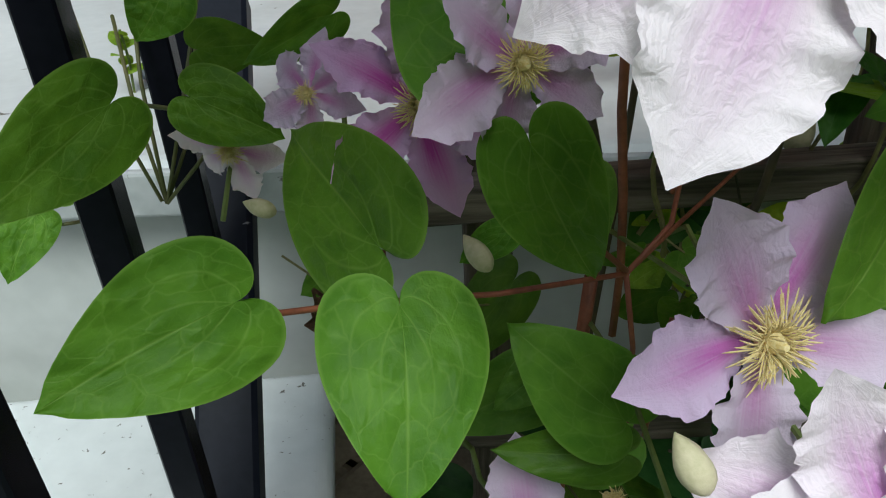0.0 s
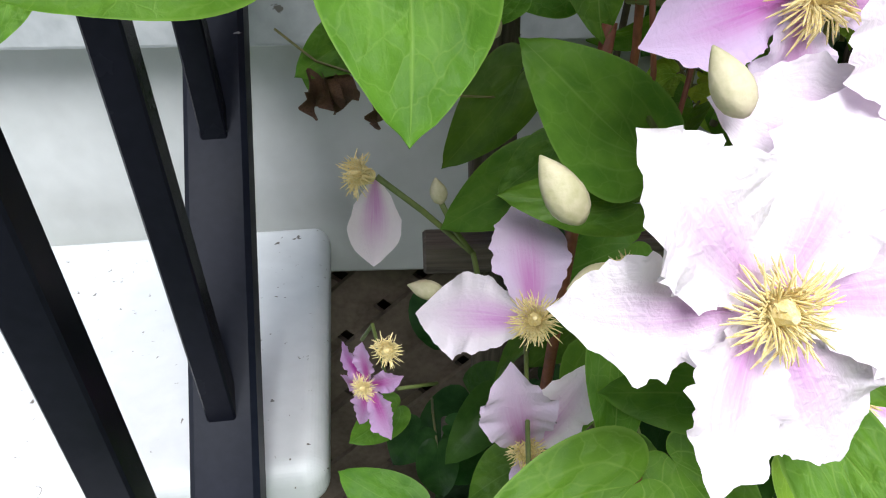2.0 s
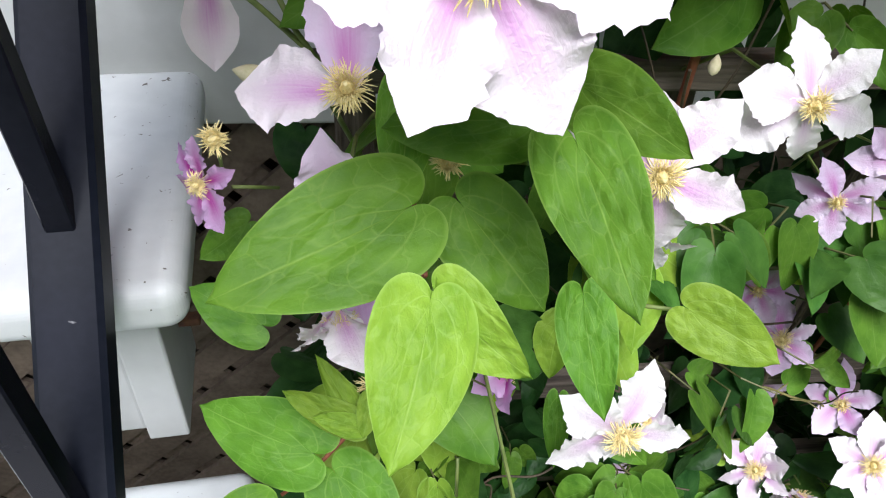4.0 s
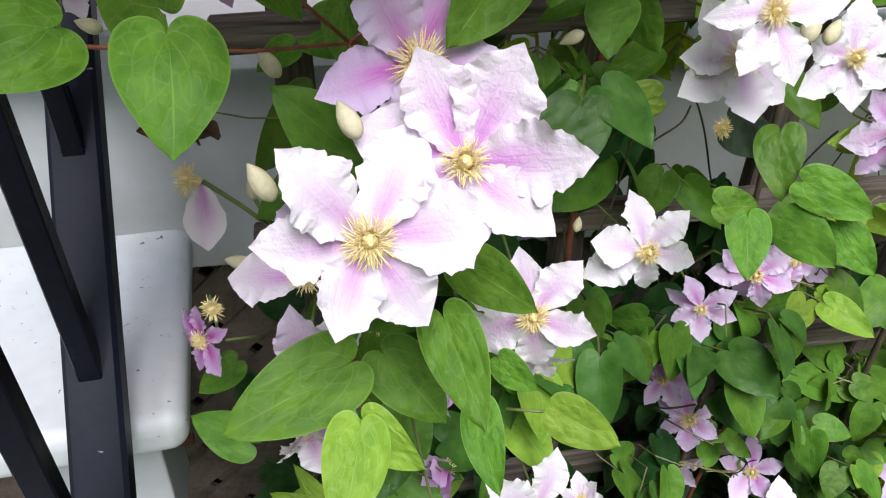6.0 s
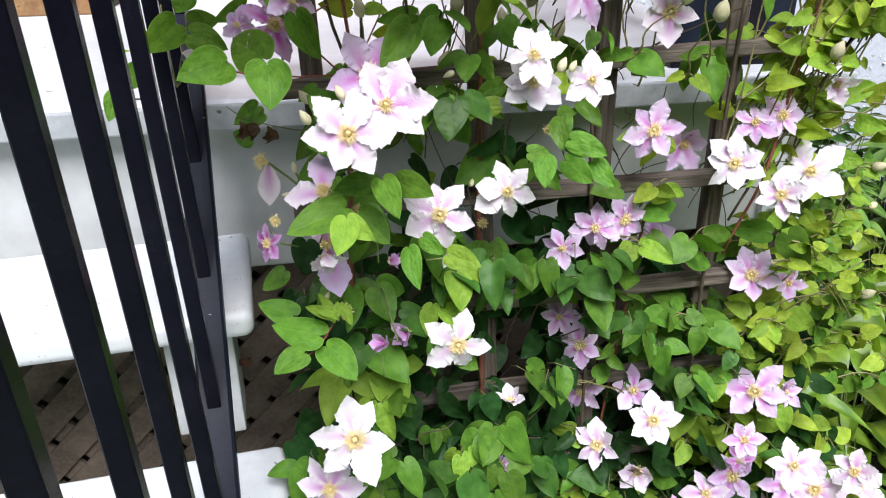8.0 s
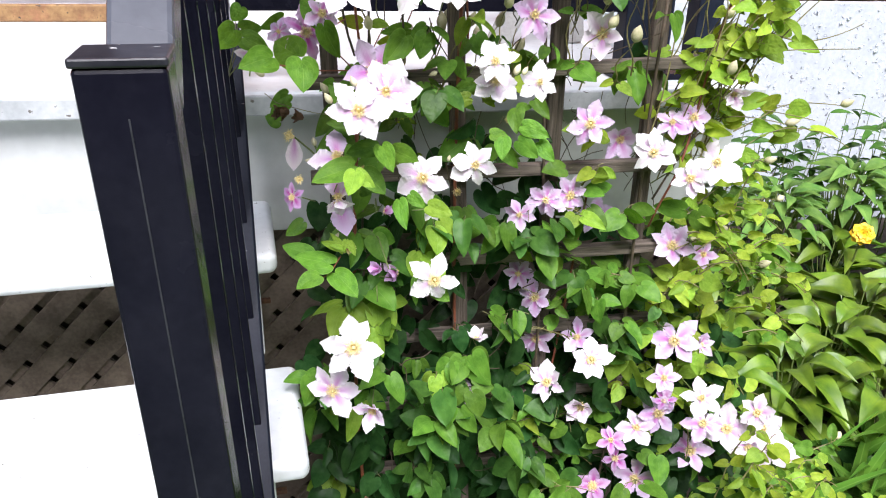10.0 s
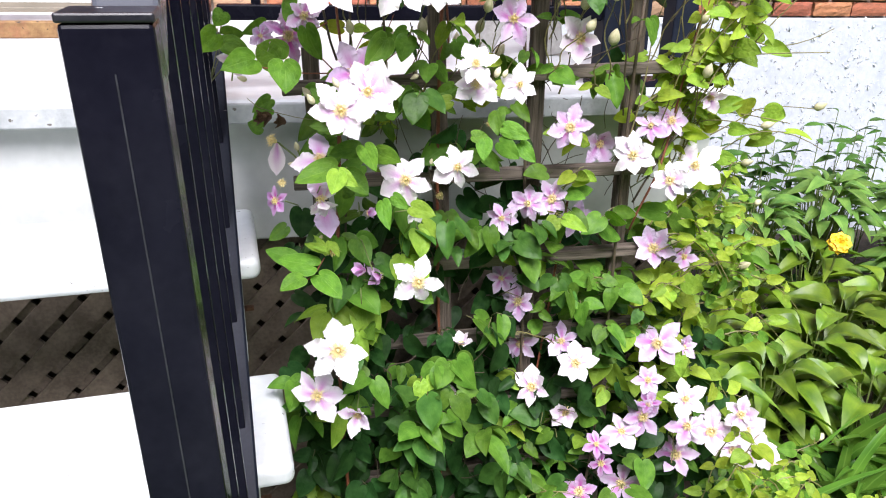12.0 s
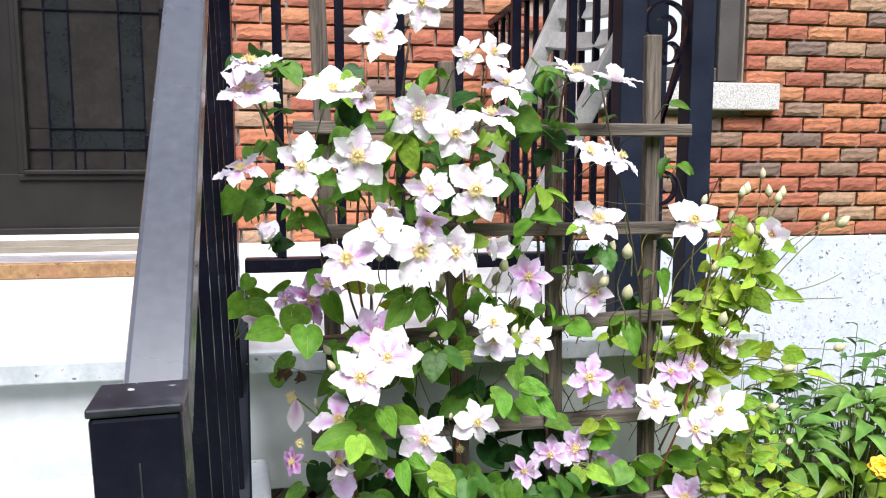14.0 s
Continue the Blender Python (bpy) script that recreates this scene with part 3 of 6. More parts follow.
FLOWERS_LOW = [
    (0.438, 0.385, 0.606, 0.072, -24, 30, 0.35, 0),
    (0.293, 0.396, 0.582, 0.06, -12, 36, 0.5, 0),
    (0.511, 0.389, 0.542, 0.07, -32, 1, 0.3, 2),
    (0.628, 0.314, 0.644, 0.05, -29, 33, 0.55, 0),
    (0.679, 0.269, 0.627, 0.072, -32, 39, 0.2, 0),
    (0.75, 0.355, 0.502, 0.069, -42, 35, 0.5, 0),
    (0.806, 0.36, 0.48, 0.088, -29, 35, 0.25, 0),
    (0.615, 0.361, 0.502, 0.074, -32, 36, 0.2, 0),
    (0.655, 0.361, 0.531, 0.072, -29, 35, 0.5, 0),
    (0.668, 0.367, 0.555, 0.046, -29, 45, 0.75, 0),
    (0.552, 0.329, 0.506, 0.051, -35, 37, 0.95, 0),
    (0.588, 0.374, 0.422, 0.048, -26, 28, 1.0, 0),
]
FLOWERS_LOW_B = [
    (0.748, 0.377, 0.421, 0.081, -27, 22, 0.4, 0),
    (0.64, 0.376, 0.366, 0.093, -43, 24, 0.5, 0),
    (0.545, 0.367, 0.366, 0.071, -24, 40, 0.75, 0),
    (0.844, 0.333, 0.533, 0.068, -26, 39, 0.25, 0),
    (0.885, 0.358, 0.472, 0.085, -37, 35, 0.15, 0),
    (0.86, 0.356, 0.43, 0.06, -41, 31, 0.3, 0),
    (0.916, 0.362, 0.419, 0.084, -33, 31, 0.2, 0),
    (1.057, 0.474, 0.28, 0.063, -24, 26, 0.25, 0),
    (1.185, 0.351, 0.131, 0.077, -46, 49, 0.05, 0),
]
FLOWERS_START = [
    (0.034, 0.321, 1.237, 0.06, -6, 2, 0.85, 0),
    (-0.001, 0.338, 1.236, 0.035, -34, 7, 0.6, 0),
    (-0.042, 0.388, 1.197, 0.044, -13, -5, 0.35, 0),
    (0.054, 0.257, 1.269, 0.044, 8, 2, 0.4, 0),
]
FLOWERS_TOP = [
    (0.027, 0.163, 1.422, 0.068, -4, 8, 0.1, 0),
    (0.091, 0.194, 1.433, 0.074, 3, 8, 0.1, 0),
    (-0.045, 0.191, 1.418, 0.056, 0, 58, 0.2, 0),
    (0.187, 0.227, 1.393, 0.064, -8, 4, 0.3, 0),
    (0.248, 0.236, 1.392, 0.077, -1, 4, 0.1, 0),
    (0.432, 0.315, 1.442, 0.072, 30, 42, 0.05, 0),
    (0.493, 0.343, 1.433, 0.074, 40, 60, 0.05, 0),
    (0.46, 0.341, 1.341, 0.081, -21, 56, 0.15, 0),
    (0.079, 0.198, 1.309, 0.078, -3, 24, 0.2, 0),
    (0.12, 0.189, 1.343, 0.055, -14, 22, 0.05, 0),
    (0.174, 0.22, 1.314, 0.083, -7, 18, 0.05, 0),
    (0.226, 0.255, 1.308, 0.064, -15, 8, 0.15, 0),
]
FLOWERS_TOP_B = [
    (0.273, 0.272, 1.308, 0.07, 38, -7, 0.1, 3),
    (0.635, 0.375, 1.336, 0.076, -17, 21, 0.1, 0),
    (0.121, 0.2, 1.577, 0.064, -4, 1, 0.25, 0),
    (0.175, 0.223, 1.623, 0.066, -7, 5, 0.1, 0),
    (-0.029, 0.17, 1.538, 0.066, 10, 62, 0.05, 0),
    (-0.031, 0.17, 1.508, 0.066, 0, 42, 0.2, 0),
    (0.063, 0.176, 1.51, 0.070, 8, 48, 0.1, 0),
    (0.173, 0.222, 1.487, 0.071, -12, -5, 0.1, 0),
    (0.221, 0.242, 1.464, 0.07, 0, -4, 0.15, 0),
    (0.274, 0.264, 1.489, 0.078, 10, 58, 0.1, 0),
    (0.24, 0.25, 1.565, 0.045, -26, -8, 0.1, 0),
    (0.277, 0.265, 1.572, 0.049, 2, 2, 0.15, 0),
]
FLOWERS_TOP_C = [
    (0.299, 0.275, 1.53, 0.066, -10, 55, 0.1, 0),
    (0.412, 0.321, 1.554, 0.080, 45, 70, 0.05, 0),
    (0.484, 0.351, 1.548, 0.078, 45, 70, 0.05, 0),
    (0.768, 0.372, 1.31, 0.073, -23, 12, 0.05, 3),
    (0.18, 0.203, 1.355, 0.053, -8, -19, 0.6, 2),
    (-0.017, 0.197, 1.333, 0.050, -16, 60, 0.1, 3),
    (0.098, 0.19, 1.504, 0.04, 7, -26, 0.3, 2),
    (0.135, 0.225, 1.369, 0.043, -5, -40, 0.2, 2),
]
ALL_FLOWERS = FLOWERS_HIGH + FLOWERS_HIGH_B + FLOWERS_MIDDLE + FLOWERS_MIDDLE_B + FLOWERS_LOW + FLOWERS_LOW_B + FLOWERS_START + FLOWERS_TOP + FLOWERS_TOP_B + FLOWERS_TOP_C
LEAVES_NEAR = [
    (0.053, 0.266, 1.267, 0.030, 0.277, 1.288, 0.036, 5, 20, 0),
    (-0.011, 0.25, 1.216, -0.043, 0.218, 1.213, 0.034, 42, 38, 0),
    (0.022, 0.276, 1.214, -0.013, 0.335, 1.227, 0.041, -47, 51, 0),
    (0.027, 0.253, 1.211, 0.028, 0.215, 1.184, 0.038, -8, 55, 0),
    (0.057, 0.253, 1.252, 0.073, 0.249, 1.213, 0.025, -20, 8, 0),
    (-0.059, 0.323, 1.239, -0.081, 0.276, 1.225, 0.030, 37, 25, 0),
    (-0.051, 0.377, 1.222, -0.018, 0.368, 1.208, 0.027, -4, 25, 0),
    (0.055, 0.277, 1.254, 0.025, 0.308, 1.266, 0.02, -38, 25, 0),
    (0.097, 0.285, 1.139, 0.06, 0.29, 1.175, 0.035, 9, 16, 3),
    (0.099, 0.29, 1.118, 0.055, 0.285, 1.126, 0.021, 17, 43, 3),
]
LEAVES_NEAR_B = [
    (-0.143, 0.412, 1.156, -0.152, 0.389, 1.136, 0.023, 36, 32, 0),
    (-0.13, 0.409, 1.171, -0.114, 0.42, 1.192, 0.022, 19, 14, 0),
    (0.096, 0.417, 1.157, 0.071, 0.411, 1.146, 0.032, -3, 31, 0),
    (0.1, 0.383, 1.18, 0.098, 0.355, 1.151, 0.027, -21, 43, 0),
    (0.002, 0.397, 1.138, -0.024, 0.389, 1.122, 0.021, 0, 28, 3),
    (0.155, 0.402, 1.217, 0.173, 0.387, 1.191, 0.022, -25, 14, 0),
    (0.174, 0.356, 1.237, 0.136, 0.354, 1.232, 0.018, 0, 20, 0),
    (0.001, 0.401, 1.245, -0.027, 0.373, 1.235, 0.019, 38, 24, 2),
    (-0.052, 0.377, 1.262, -0.064, 0.368, 1.246, 0.023, 20, 15, 0),
]
LEAVES_NEAR_C = [
    (0.068, 0.373, 1.161, 0.048, 0.368, 1.15, 0.015, -4, 32, 0),
    (-0.056, 0.416, 1.229, -0.027, 0.416, 1.23, 0.023, -1, 13, 2),
    (0.076, 0.405, 1.115, 0.04, 0.381, 1.08, 0.031, 1, 34, 3),
    (0.091, 0.37, 1.085, 0.037, 0.357, 1.064, 0.035, -1, 35, 3),
    (0.086, 0.358, 1.102, 0.061, 0.348, 1.086, 0.02, -2, 36, 3),
    (-0.015, 0.481, 1.078, -0.038, 0.487, 1.086, 0.024, -6, 28, 2),
    (-0.003, 0.499, 1.104, -0.029, 0.489, 1.089, 0.022, 9, 22, 2),
    (0.082, 0.203, 1.087, 0.03, 0.18, 1.078, 0.043, 15, 45, 0),
    (0.085, 0.165, 1.091, 0.075, 0.13, 1.077, 0.03, -11, 70, 1),
]
LEAVES_NEAR_D = [
    (0.088, 0.17, 1.088, 0.107, 0.15, 1.078, 0.021, -23, 49, 1),
    (0.101, 0.221, 1.073, 0.126, 0.195, 1.051, 0.036, -16, 39, 0),
    (0.086, 0.244, 1.1, 0.081, 0.212, 1.081, 0.022, -7, 60, 0),
    (0.114, 0.214, 1.108, 0.074, 0.218, 1.101, 0.029, -12, 32, 2),
    (0.122, 0.195, 1.114, 0.130, 0.152, 1.096, 0.027, -55, 53, 0),
    (0.144, 0.266, 1.088, 0.17, 0.225, 1.087, 0.034, -57, 33, 0),
    (0.147, 0.221, 1.03, 0.149, 0.184, 1.008, 0.025, -36, 52, 0),
    (0.188, 0.221, 1.022, 0.215, 0.197, 1.017, 0.03, -34, 41, 1),
    (0.049, 0.22, 0.944, 0.001, 0.239, 0.955, 0.038, 0, 59, 0),
]
LEAVES_NEAR_E = [
    (0.033, 0.2, 0.936, 0.004, 0.184, 0.93, 0.032, 10, 61, 0),
    (0.059, 0.218, 0.929, 0.086, 0.182, 0.911, 0.041, -5, 63, 0),
    (0.068, 0.215, 0.969, 0.038, 0.227, 0.977, 0.016, -2, 56, 1),
    (0.068, 0.218, 0.965, 0.054, 0.236, 0.988, 0.013, 7, 41, 1),
    (0.069, 0.214, 0.969, 0.051, 0.216, 0.975, 0.011, 19, 50, 1),
    (0.074, 0.222, 0.977, 0.07, 0.208, 0.97, 0.012, -2, 63, 1),
    (0.078, 0.219, 0.975, 0.085, 0.201, 0.965, 0.014, -11, 59, 1),
    (0.02, 0.313, 0.918, -0.019, 0.332, 0.93, 0.033, -3, 53, 3),
    (0.014, 0.351, 0.954, -0.012, 0.339, 0.939, 0.027, 1, 36, 3),
]
LEAVES_NEAR_F = [
    (0.206, 0.275, 0.872, 0.223, 0.249, 0.860, 0.032, -35, 52, 0),
    (0.178, 0.283, 0.880, 0.174, 0.257, 0.850, 0.018, -28, 43, 0),
    (0.098, 0.25, 1.037, 0.113, 0.247, 1.037, 0.02, -9, 40, 2),
    (0.167, 0.257, 1.026, 0.185, 0.241, 1.013, 0.022, -20, 34, 0),
    (0.159, 0.267, 1.238, 0.129, 0.241, 1.207, 0.039, 7, 36, 0),
    (0.329, 0.274, 1.116, 0.359, 0.25, 1.106, 0.03, -33, 24, 0),
    (0.323, 0.299, 1.132, 0.316, 0.272, 1.108, 0.028, -34, 47, 2),
    (0.268, 0.352, 1.16, 0.238, 0.349, 1.146, 0.027, -7, 25, 0),
    (0.257, 0.321, 1.146, 0.222, 0.323, 1.138, 0.026, -9, 23, 1),
]
LEAVES_NEAR_G = [
    (0.283, 0.276, 1.105, 0.307, 0.272, 1.105, 0.024, -11, 26, 0),
    (0.298, 0.27, 1.099, 0.291, 0.245, 1.077, 0.026, -32, 48, 0),
    (0.323, 0.273, 1.094, 0.342, 0.246, 1.077, 0.033, -37, 31, 2),
    (0.351, 0.267, 1.092, 0.365, 0.241, 1.075, 0.028, -41, 32, 0),
    (0.211, 0.31, 1.152, 0.185, 0.299, 1.127, 0.038, -8, 30, 3),
]
NEAR_LEAVES = LEAVES_NEAR + LEAVES_NEAR_B + LEAVES_NEAR_C + LEAVES_NEAR_D + LEAVES_NEAR_E + LEAVES_NEAR_F + LEAVES_NEAR_G
BUDS = [
    (0.0735, 0.213, 1.150, 0.0605, 0.208, 1.149),
    (0.038, 0.316, 1.06, 0.023, 0.319, 1.062),
    (0.061, 0.366, 1.147, 0.05, 0.374, 1.16),
    (-0.027, 0.381, 1.17, -0.041, 0.384, 1.174),
    (0.061, 0.246, 0.971, 0.065, 0.252, 0.977),
    (0.234, 0.34, 1.048, 0.237, 0.347, 1.055),
    (0.092, 0.213, 1.187, 0.085, 0.219, 1.199),
    (0.061, 0.206, 1.168, 0.0525, 0.212, 1.180),
    (0.163, 0.238, 1.176, 0.164, 0.245, 1.187),
    (0.211, 0.318, 1.184, 0.199, 0.317, 1.179),
    (0.317, 0.296, 1.183, 0.325, 0.304, 1.197),
    (0.328, 0.294, 1.183, 0.335, 0.3, 1.194),
]
STEMS_NEAR = [
    [(-0.011, 0.25, 1.216), (-0.003, 0.254, 1.21), (0.015, 0.264, 1.205), (0.054, 0.276, 1.198), (0.094, 0.287, 1.196)],
    [(0.022, 0.276, 1.214), (0.023, 0.273, 1.204), (0.025, 0.271, 1.201)],
    [(0.094, 0.287, 1.196), (0.1, 0.289, 1.166), (0.102, 0.288, 1.134)],
    [(0.118, 0.305, 1.165), (0.114, 0.3, 1.136), (0.113, 0.3, 1.115)],
    [(0.094, 0.287, 1.196), (0.112, 0.304, 1.203), (0.126, 0.336, 1.22), (0.147, 0.384, 1.245)],
    [(0.051, 0.269, 1.24), (0.066, 0.273, 1.228), (0.094, 0.287, 1.197)],
    [(-0.106, 0.457, 1.237), (-0.093, 0.424, 1.201), (-0.081, 0.404, 1.166)],
]
STEMS_NEAR_B = [
    [(-0.068, 0.455, 1.237), (-0.066, 0.423, 1.201), (-0.081, 0.404, 1.166)],
    [(-0.054, 0.409, 1.196), (-0.065, 0.408, 1.183), (-0.081, 0.404, 1.166)],
    [(-0.076, 0.369, 1.226), (-0.053, 0.376, 1.219)],
    [(0.087, 0.313, 1.259), (0.07, 0.299, 1.252), (0.057, 0.283, 1.244)],
    [(0.087, 0.186, 1.078), (0.088, 0.211, 1.072), (0.087, 0.24, 1.068), (0.096, 0.281, 1.067)],
    [(0.082, 0.203, 1.087), (0.088, 0.211, 1.074), (0.101, 0.221, 1.073)],
    [(0.036, 0.208, 0.928), (0.051, 0.217, 0.934), (0.066, 0.218, 0.958)],
]
STEMS_NEAR_C = [
    [(0.116, 0.237, 0.9), (0.116, 0.229, 0.878)],
    [(0.166, 0.231, 1.015), (0.188, 0.22, 1.021)],
    [(0.017, 0.309, 1.012), (0.035, 0.323, 1.0)],
    [(0.206, 0.401, 1.218), (0.16, 0.365, 1.193), (0.123, 0.329, 1.187), (0.094, 0.288, 1.195)],
    [(-0.139, 0.411, 1.154), (-0.133, 0.41, 1.154), (-0.121, 0.42, 1.151)],
]
STEMS_NEAR_D = [
    [(-0.092, 0.452, 1.262), (-0.088, 0.425, 1.215), (-0.081, 0.404, 1.166)],
    [(-0.058, 0.432, 1.252), (-0.070, 0.416, 1.205), (-0.081, 0.404, 1.166)],
    [(-0.118, 0.440, 1.262), (-0.104, 0.420, 1.210), (-0.083, 0.404, 1.167)],
    [(0.160, 0.390, 1.190), (0.172, 0.400, 1.225), (0.190, 0.410, 1.262)],
    [(0.128, 0.350, 1.190), (0.158, 0.365, 1.216), (0.196, 0.380, 1.238)],
]
NEAR_STEMS = STEMS_NEAR + STEMS_NEAR_B + STEMS_NEAR_C + STEMS_NEAR_D

# ---- plants: materials ----
def uv_maths(n, l, op, a, b=None, clamp=False):
    m = n.new("ShaderNodeMath")
    m.operation, m.use_clamp = op, clamp
    for k, v in enumerate((a, b)):
        if v is None:
            continue
        if isinstance(v, (int, float)):
            m.inputs[k].default_value = v
        else:
            l.new(v, m.inputs[k])
    return m.outputs[0]


def mix_colour(n, l, f, a, b):
    m = n.new("ShaderNodeMix")
    m.data_type = "RGBA"
    for k, v in ((0, f), (6, a), (7, b)):
        if isinstance(v, (int, float)):
            m.inputs[k].default_value = v
        elif isinstance(v, tuple):
            m.inputs[k].default_value = (*v, 1)
        else:
            l.new(v, m.inputs[k])
    return m.outputs[2]


def blade_material(name, dark, light, vein, through_light, veins=(0.0, 0.30, 0.62), vein_width=0.026, rough=0.42, spread=0.26, quilt=0.6, amount=0.25, vein_strength=0.42, net_amount=1.0):
    """A leaf: two greens by noise, pale veins that run from base to tip, a quilted relief, and light that comes through."""
    m = bpy.data.materials.new(name)
    m.use_nodes = True
    n, l = m.node_tree.nodes, m.node_tree.links
    b = n["Principled BSDF"]
    uv, sep, flat = n.new("ShaderNodeUVMap"), n.new("ShaderNodeSeparateXYZ"), n.new("ShaderNodeUVMap")
    uv.uv_map, flat.uv_map = "UVMap", "Flat"
    l.new(uv.outputs[0], sep.inputs[0])
    side = uv_maths(n, l, "ABSOLUTE", uv_maths(n, l, "MULTIPLY_ADD", sep.outputs[1], 2.0))
    n_last = side.node.inputs[0].links[0].from_node
    n_last.inputs[2].default_value = -1.0
    sway = n.new("ShaderNodeTexNoise")
    sway.inputs["Scale"].default_value, sway.inputs["Detail"].default_value = 4.0, 3
    l.new(uv.outputs[0], sway.inputs["Vector"])
    bent = uv_maths(n, l, "MULTIPLY_ADD", sway.outputs[0], 0.22)
    bent.node.inputs[2].default_value = -0.11
    bent = uv_maths(n, l, "ADD", side, uv_maths(n, l, "MULTIPLY", bent, uv_maths(n, l, "MINIMUM", side, 0.4)))
    mask = None
    for c in veins:
        d = uv_maths(n, l, "ABSOLUTE", uv_maths(n, l, "SUBTRACT", bent if c else side, c))
        r = n.new("ShaderNodeMapRange")
        r.inputs[1].default_value, r.inputs[2].default_value, r.inputs[3].default_value, r.inputs[4].default_value = 0.0, vein_width if c else vein_width * 1.3, 1.0, 0.0
        l.new(d, r.inputs[0])
        if c:
            fade = n.new("ShaderNodeMapRange")
            fade.inputs[1].default_value, fade.inputs[2].default_value, fade.inputs[3].default_value, fade.inputs[4].default_value = 0.25, 0.8, 0.8, 0.0
            l.new(sep.outputs[0], fade.inputs[0])
            r = uv_maths(n, l, "MULTIPLY", r.outputs[0], fade.outputs[0]).node
        mask = r.outputs[0] if mask is None else uv_maths(n, l, "MAXIMUM", mask, r.outputs[0])
    rim = n.new("ShaderNodeMapRange")
    rim.inputs[1].default_value, rim.inputs[2].default_value, rim.inputs[3].default_value, rim.inputs[4].default_value = 0.94, 0.995, 0.0, 1.0
    l.new(side, rim.inputs[0])
    mask = uv_maths(n, l, "MAXIMUM", mask, rim.outputs[0])
    # every leaf takes its own stretch of the pattern
    info, geo = n.new("ShaderNodeObjectInfo"), n.new("ShaderNodeNewGeometry")
    pick = uv_maths(n, l, "FRACT", uv_maths(n, l, "ADD", info.outputs["Random"], geo.outputs["Random Per Island"]))
    away, place = n.new("ShaderNodeCombineXYZ"), n.new("ShaderNodeVectorMath")
    l.new(uv_maths(n, l, "MULTIPLY", pick, 31.0), away.inputs[2])
    l.new(flat.outputs[0], place.inputs[0]), l.new(away.outputs[0], place.inputs[1])
    noise_tex, warp, warped = n.new("ShaderNodeTexNoise"), n.new("ShaderNodeTexNoise"), n.new("ShaderNodeVectorMath")
    noise_tex.inputs["Scale"].default_value, noise_tex.inputs["Detail"].default_value = 3.0, 6
    l.new(place.outputs[0], noise_tex.inputs["Vector"])
    warp.inputs["Scale"].default_value, warp.inputs["Detail"].default_value = 4.0, 4
    l.new(place.outputs[0], warp.inputs["Vector"])
    warped.operation = "MULTIPLY_ADD"
    warped.inputs[1].default_value = (0.22, 0.22, 0.0)
    l.new(warp.outputs["Color"], warped.inputs[0]), l.new(place.outputs[0], warped.inputs[2])
    nets = []
    for cells, wide, strength in ((4.6, 0.045, 0.42), (13.0, 0.05, 0.14)):
        cell, net = n.new("ShaderNodeTexVoronoi"), n.new("ShaderNodeMapRange")
        cell.feature = "DISTANCE_TO_EDGE"
        cell.inputs["Scale"].default_value = cells
        l.new(warped.outputs[0], cell.inputs["Vector"])
        net.inputs[1].default_value, net.inputs[2].default_value, net.inputs[3].default_value, net.inputs[4].default_value = 0.0, wide, strength * net_amount, 0.0
        l.new(cell.outputs["Distance"], net.inputs[0])
        nets.append(net.outputs[0])
    mesh_of_veins = uv_maths(n, l, "MAXIMUM", nets[0], nets[1])
    ramp = n.new("ShaderNodeValToRGB")
    ramp.color_ramp.elements[0].position, ramp.color_ramp.elements[1].position = 0.35, 0.68
    ramp.color_ramp.elements[0].color, ramp.color_ramp.elements[1].color = (*dark, 1), (*light, 1)
    l.new(noise_tex.outputs[0], ramp.inputs[0])
    all_veins = uv_maths(n, l, "MULTIPLY", uv_maths(n, l, "MAXIMUM", mask, mesh_of_veins), vein_strength)
    colour = mix_colour(n, l, all_veins, ramp.outputs[0], vein)
    hs, mr, hue = n.new("ShaderNodeHueSaturation"), n.new("ShaderNodeMapRange"), n.new("ShaderNodeMapRange")
    mr.inputs[3].default_value, mr.inputs[4].default_value = 1 - spread, 1 + spread
    hue.inputs[3].default_value, hue.inputs[4].default_value = 0.493, 0.507
    l.new(pick, mr.inputs[0]), l.new(pick, hue.inputs[0])
    l.new(mr.outputs[0], hs.inputs["Value"]), l.new(hue.outputs[0], hs.inputs["Hue"]), l.new(colour, hs.inputs["Color"])
    l.new(hs.outputs[0], b.inputs["Base Color"])
    b.inputs["Roughness"].default_value = rough
    b.inputs["Specular IOR Level"].default_value = 0.14
    relief = n.new("ShaderNodeTexVoronoi")
    relief.feature = "SMOOTH_F1"
    relief.inputs["Scale"].default_value, relief.inputs["Smoothness"].default_value = 6.5, 0.6
    l.new(warped.outputs[0], relief.inputs["Vector"])
    pores = n.new("ShaderNodeTexNoise")
    pores.inputs["Scale"].default_value, pores.inputs["Detail"].default_value = 38.0, 4
    l.new(place.outputs[0], pores.inputs["Vector"])
    height = uv_maths(n, l, "SUBTRACT", uv_maths(n, l, "MULTIPLY", relief.outputs["Distance"], -1.1), uv_maths(n, l, "MULTIPLY", uv_maths(n, l, "MAXIMUM", mask, mesh_of_veins), 0.10))
    bump = n.new("ShaderNodeBump")
    bump.inputs["Strength"].default_value, bump.inputs["Distance"].default_value = quilt, 0.0022
    l.new(uv_maths(n, l, "ADD", height, uv_maths(n, l, "MULTIPLY", pores.outputs[0], 0.12)), bump.inputs["Height"]), l.new(bump.outputs[0], b.inputs["Normal"])
    tr, mx, out = n.new("ShaderNodeBsdfTranslucent"), n.new("ShaderNodeMixShader"), n["Material Output"]
    tint = n.new("ShaderNodeMix")
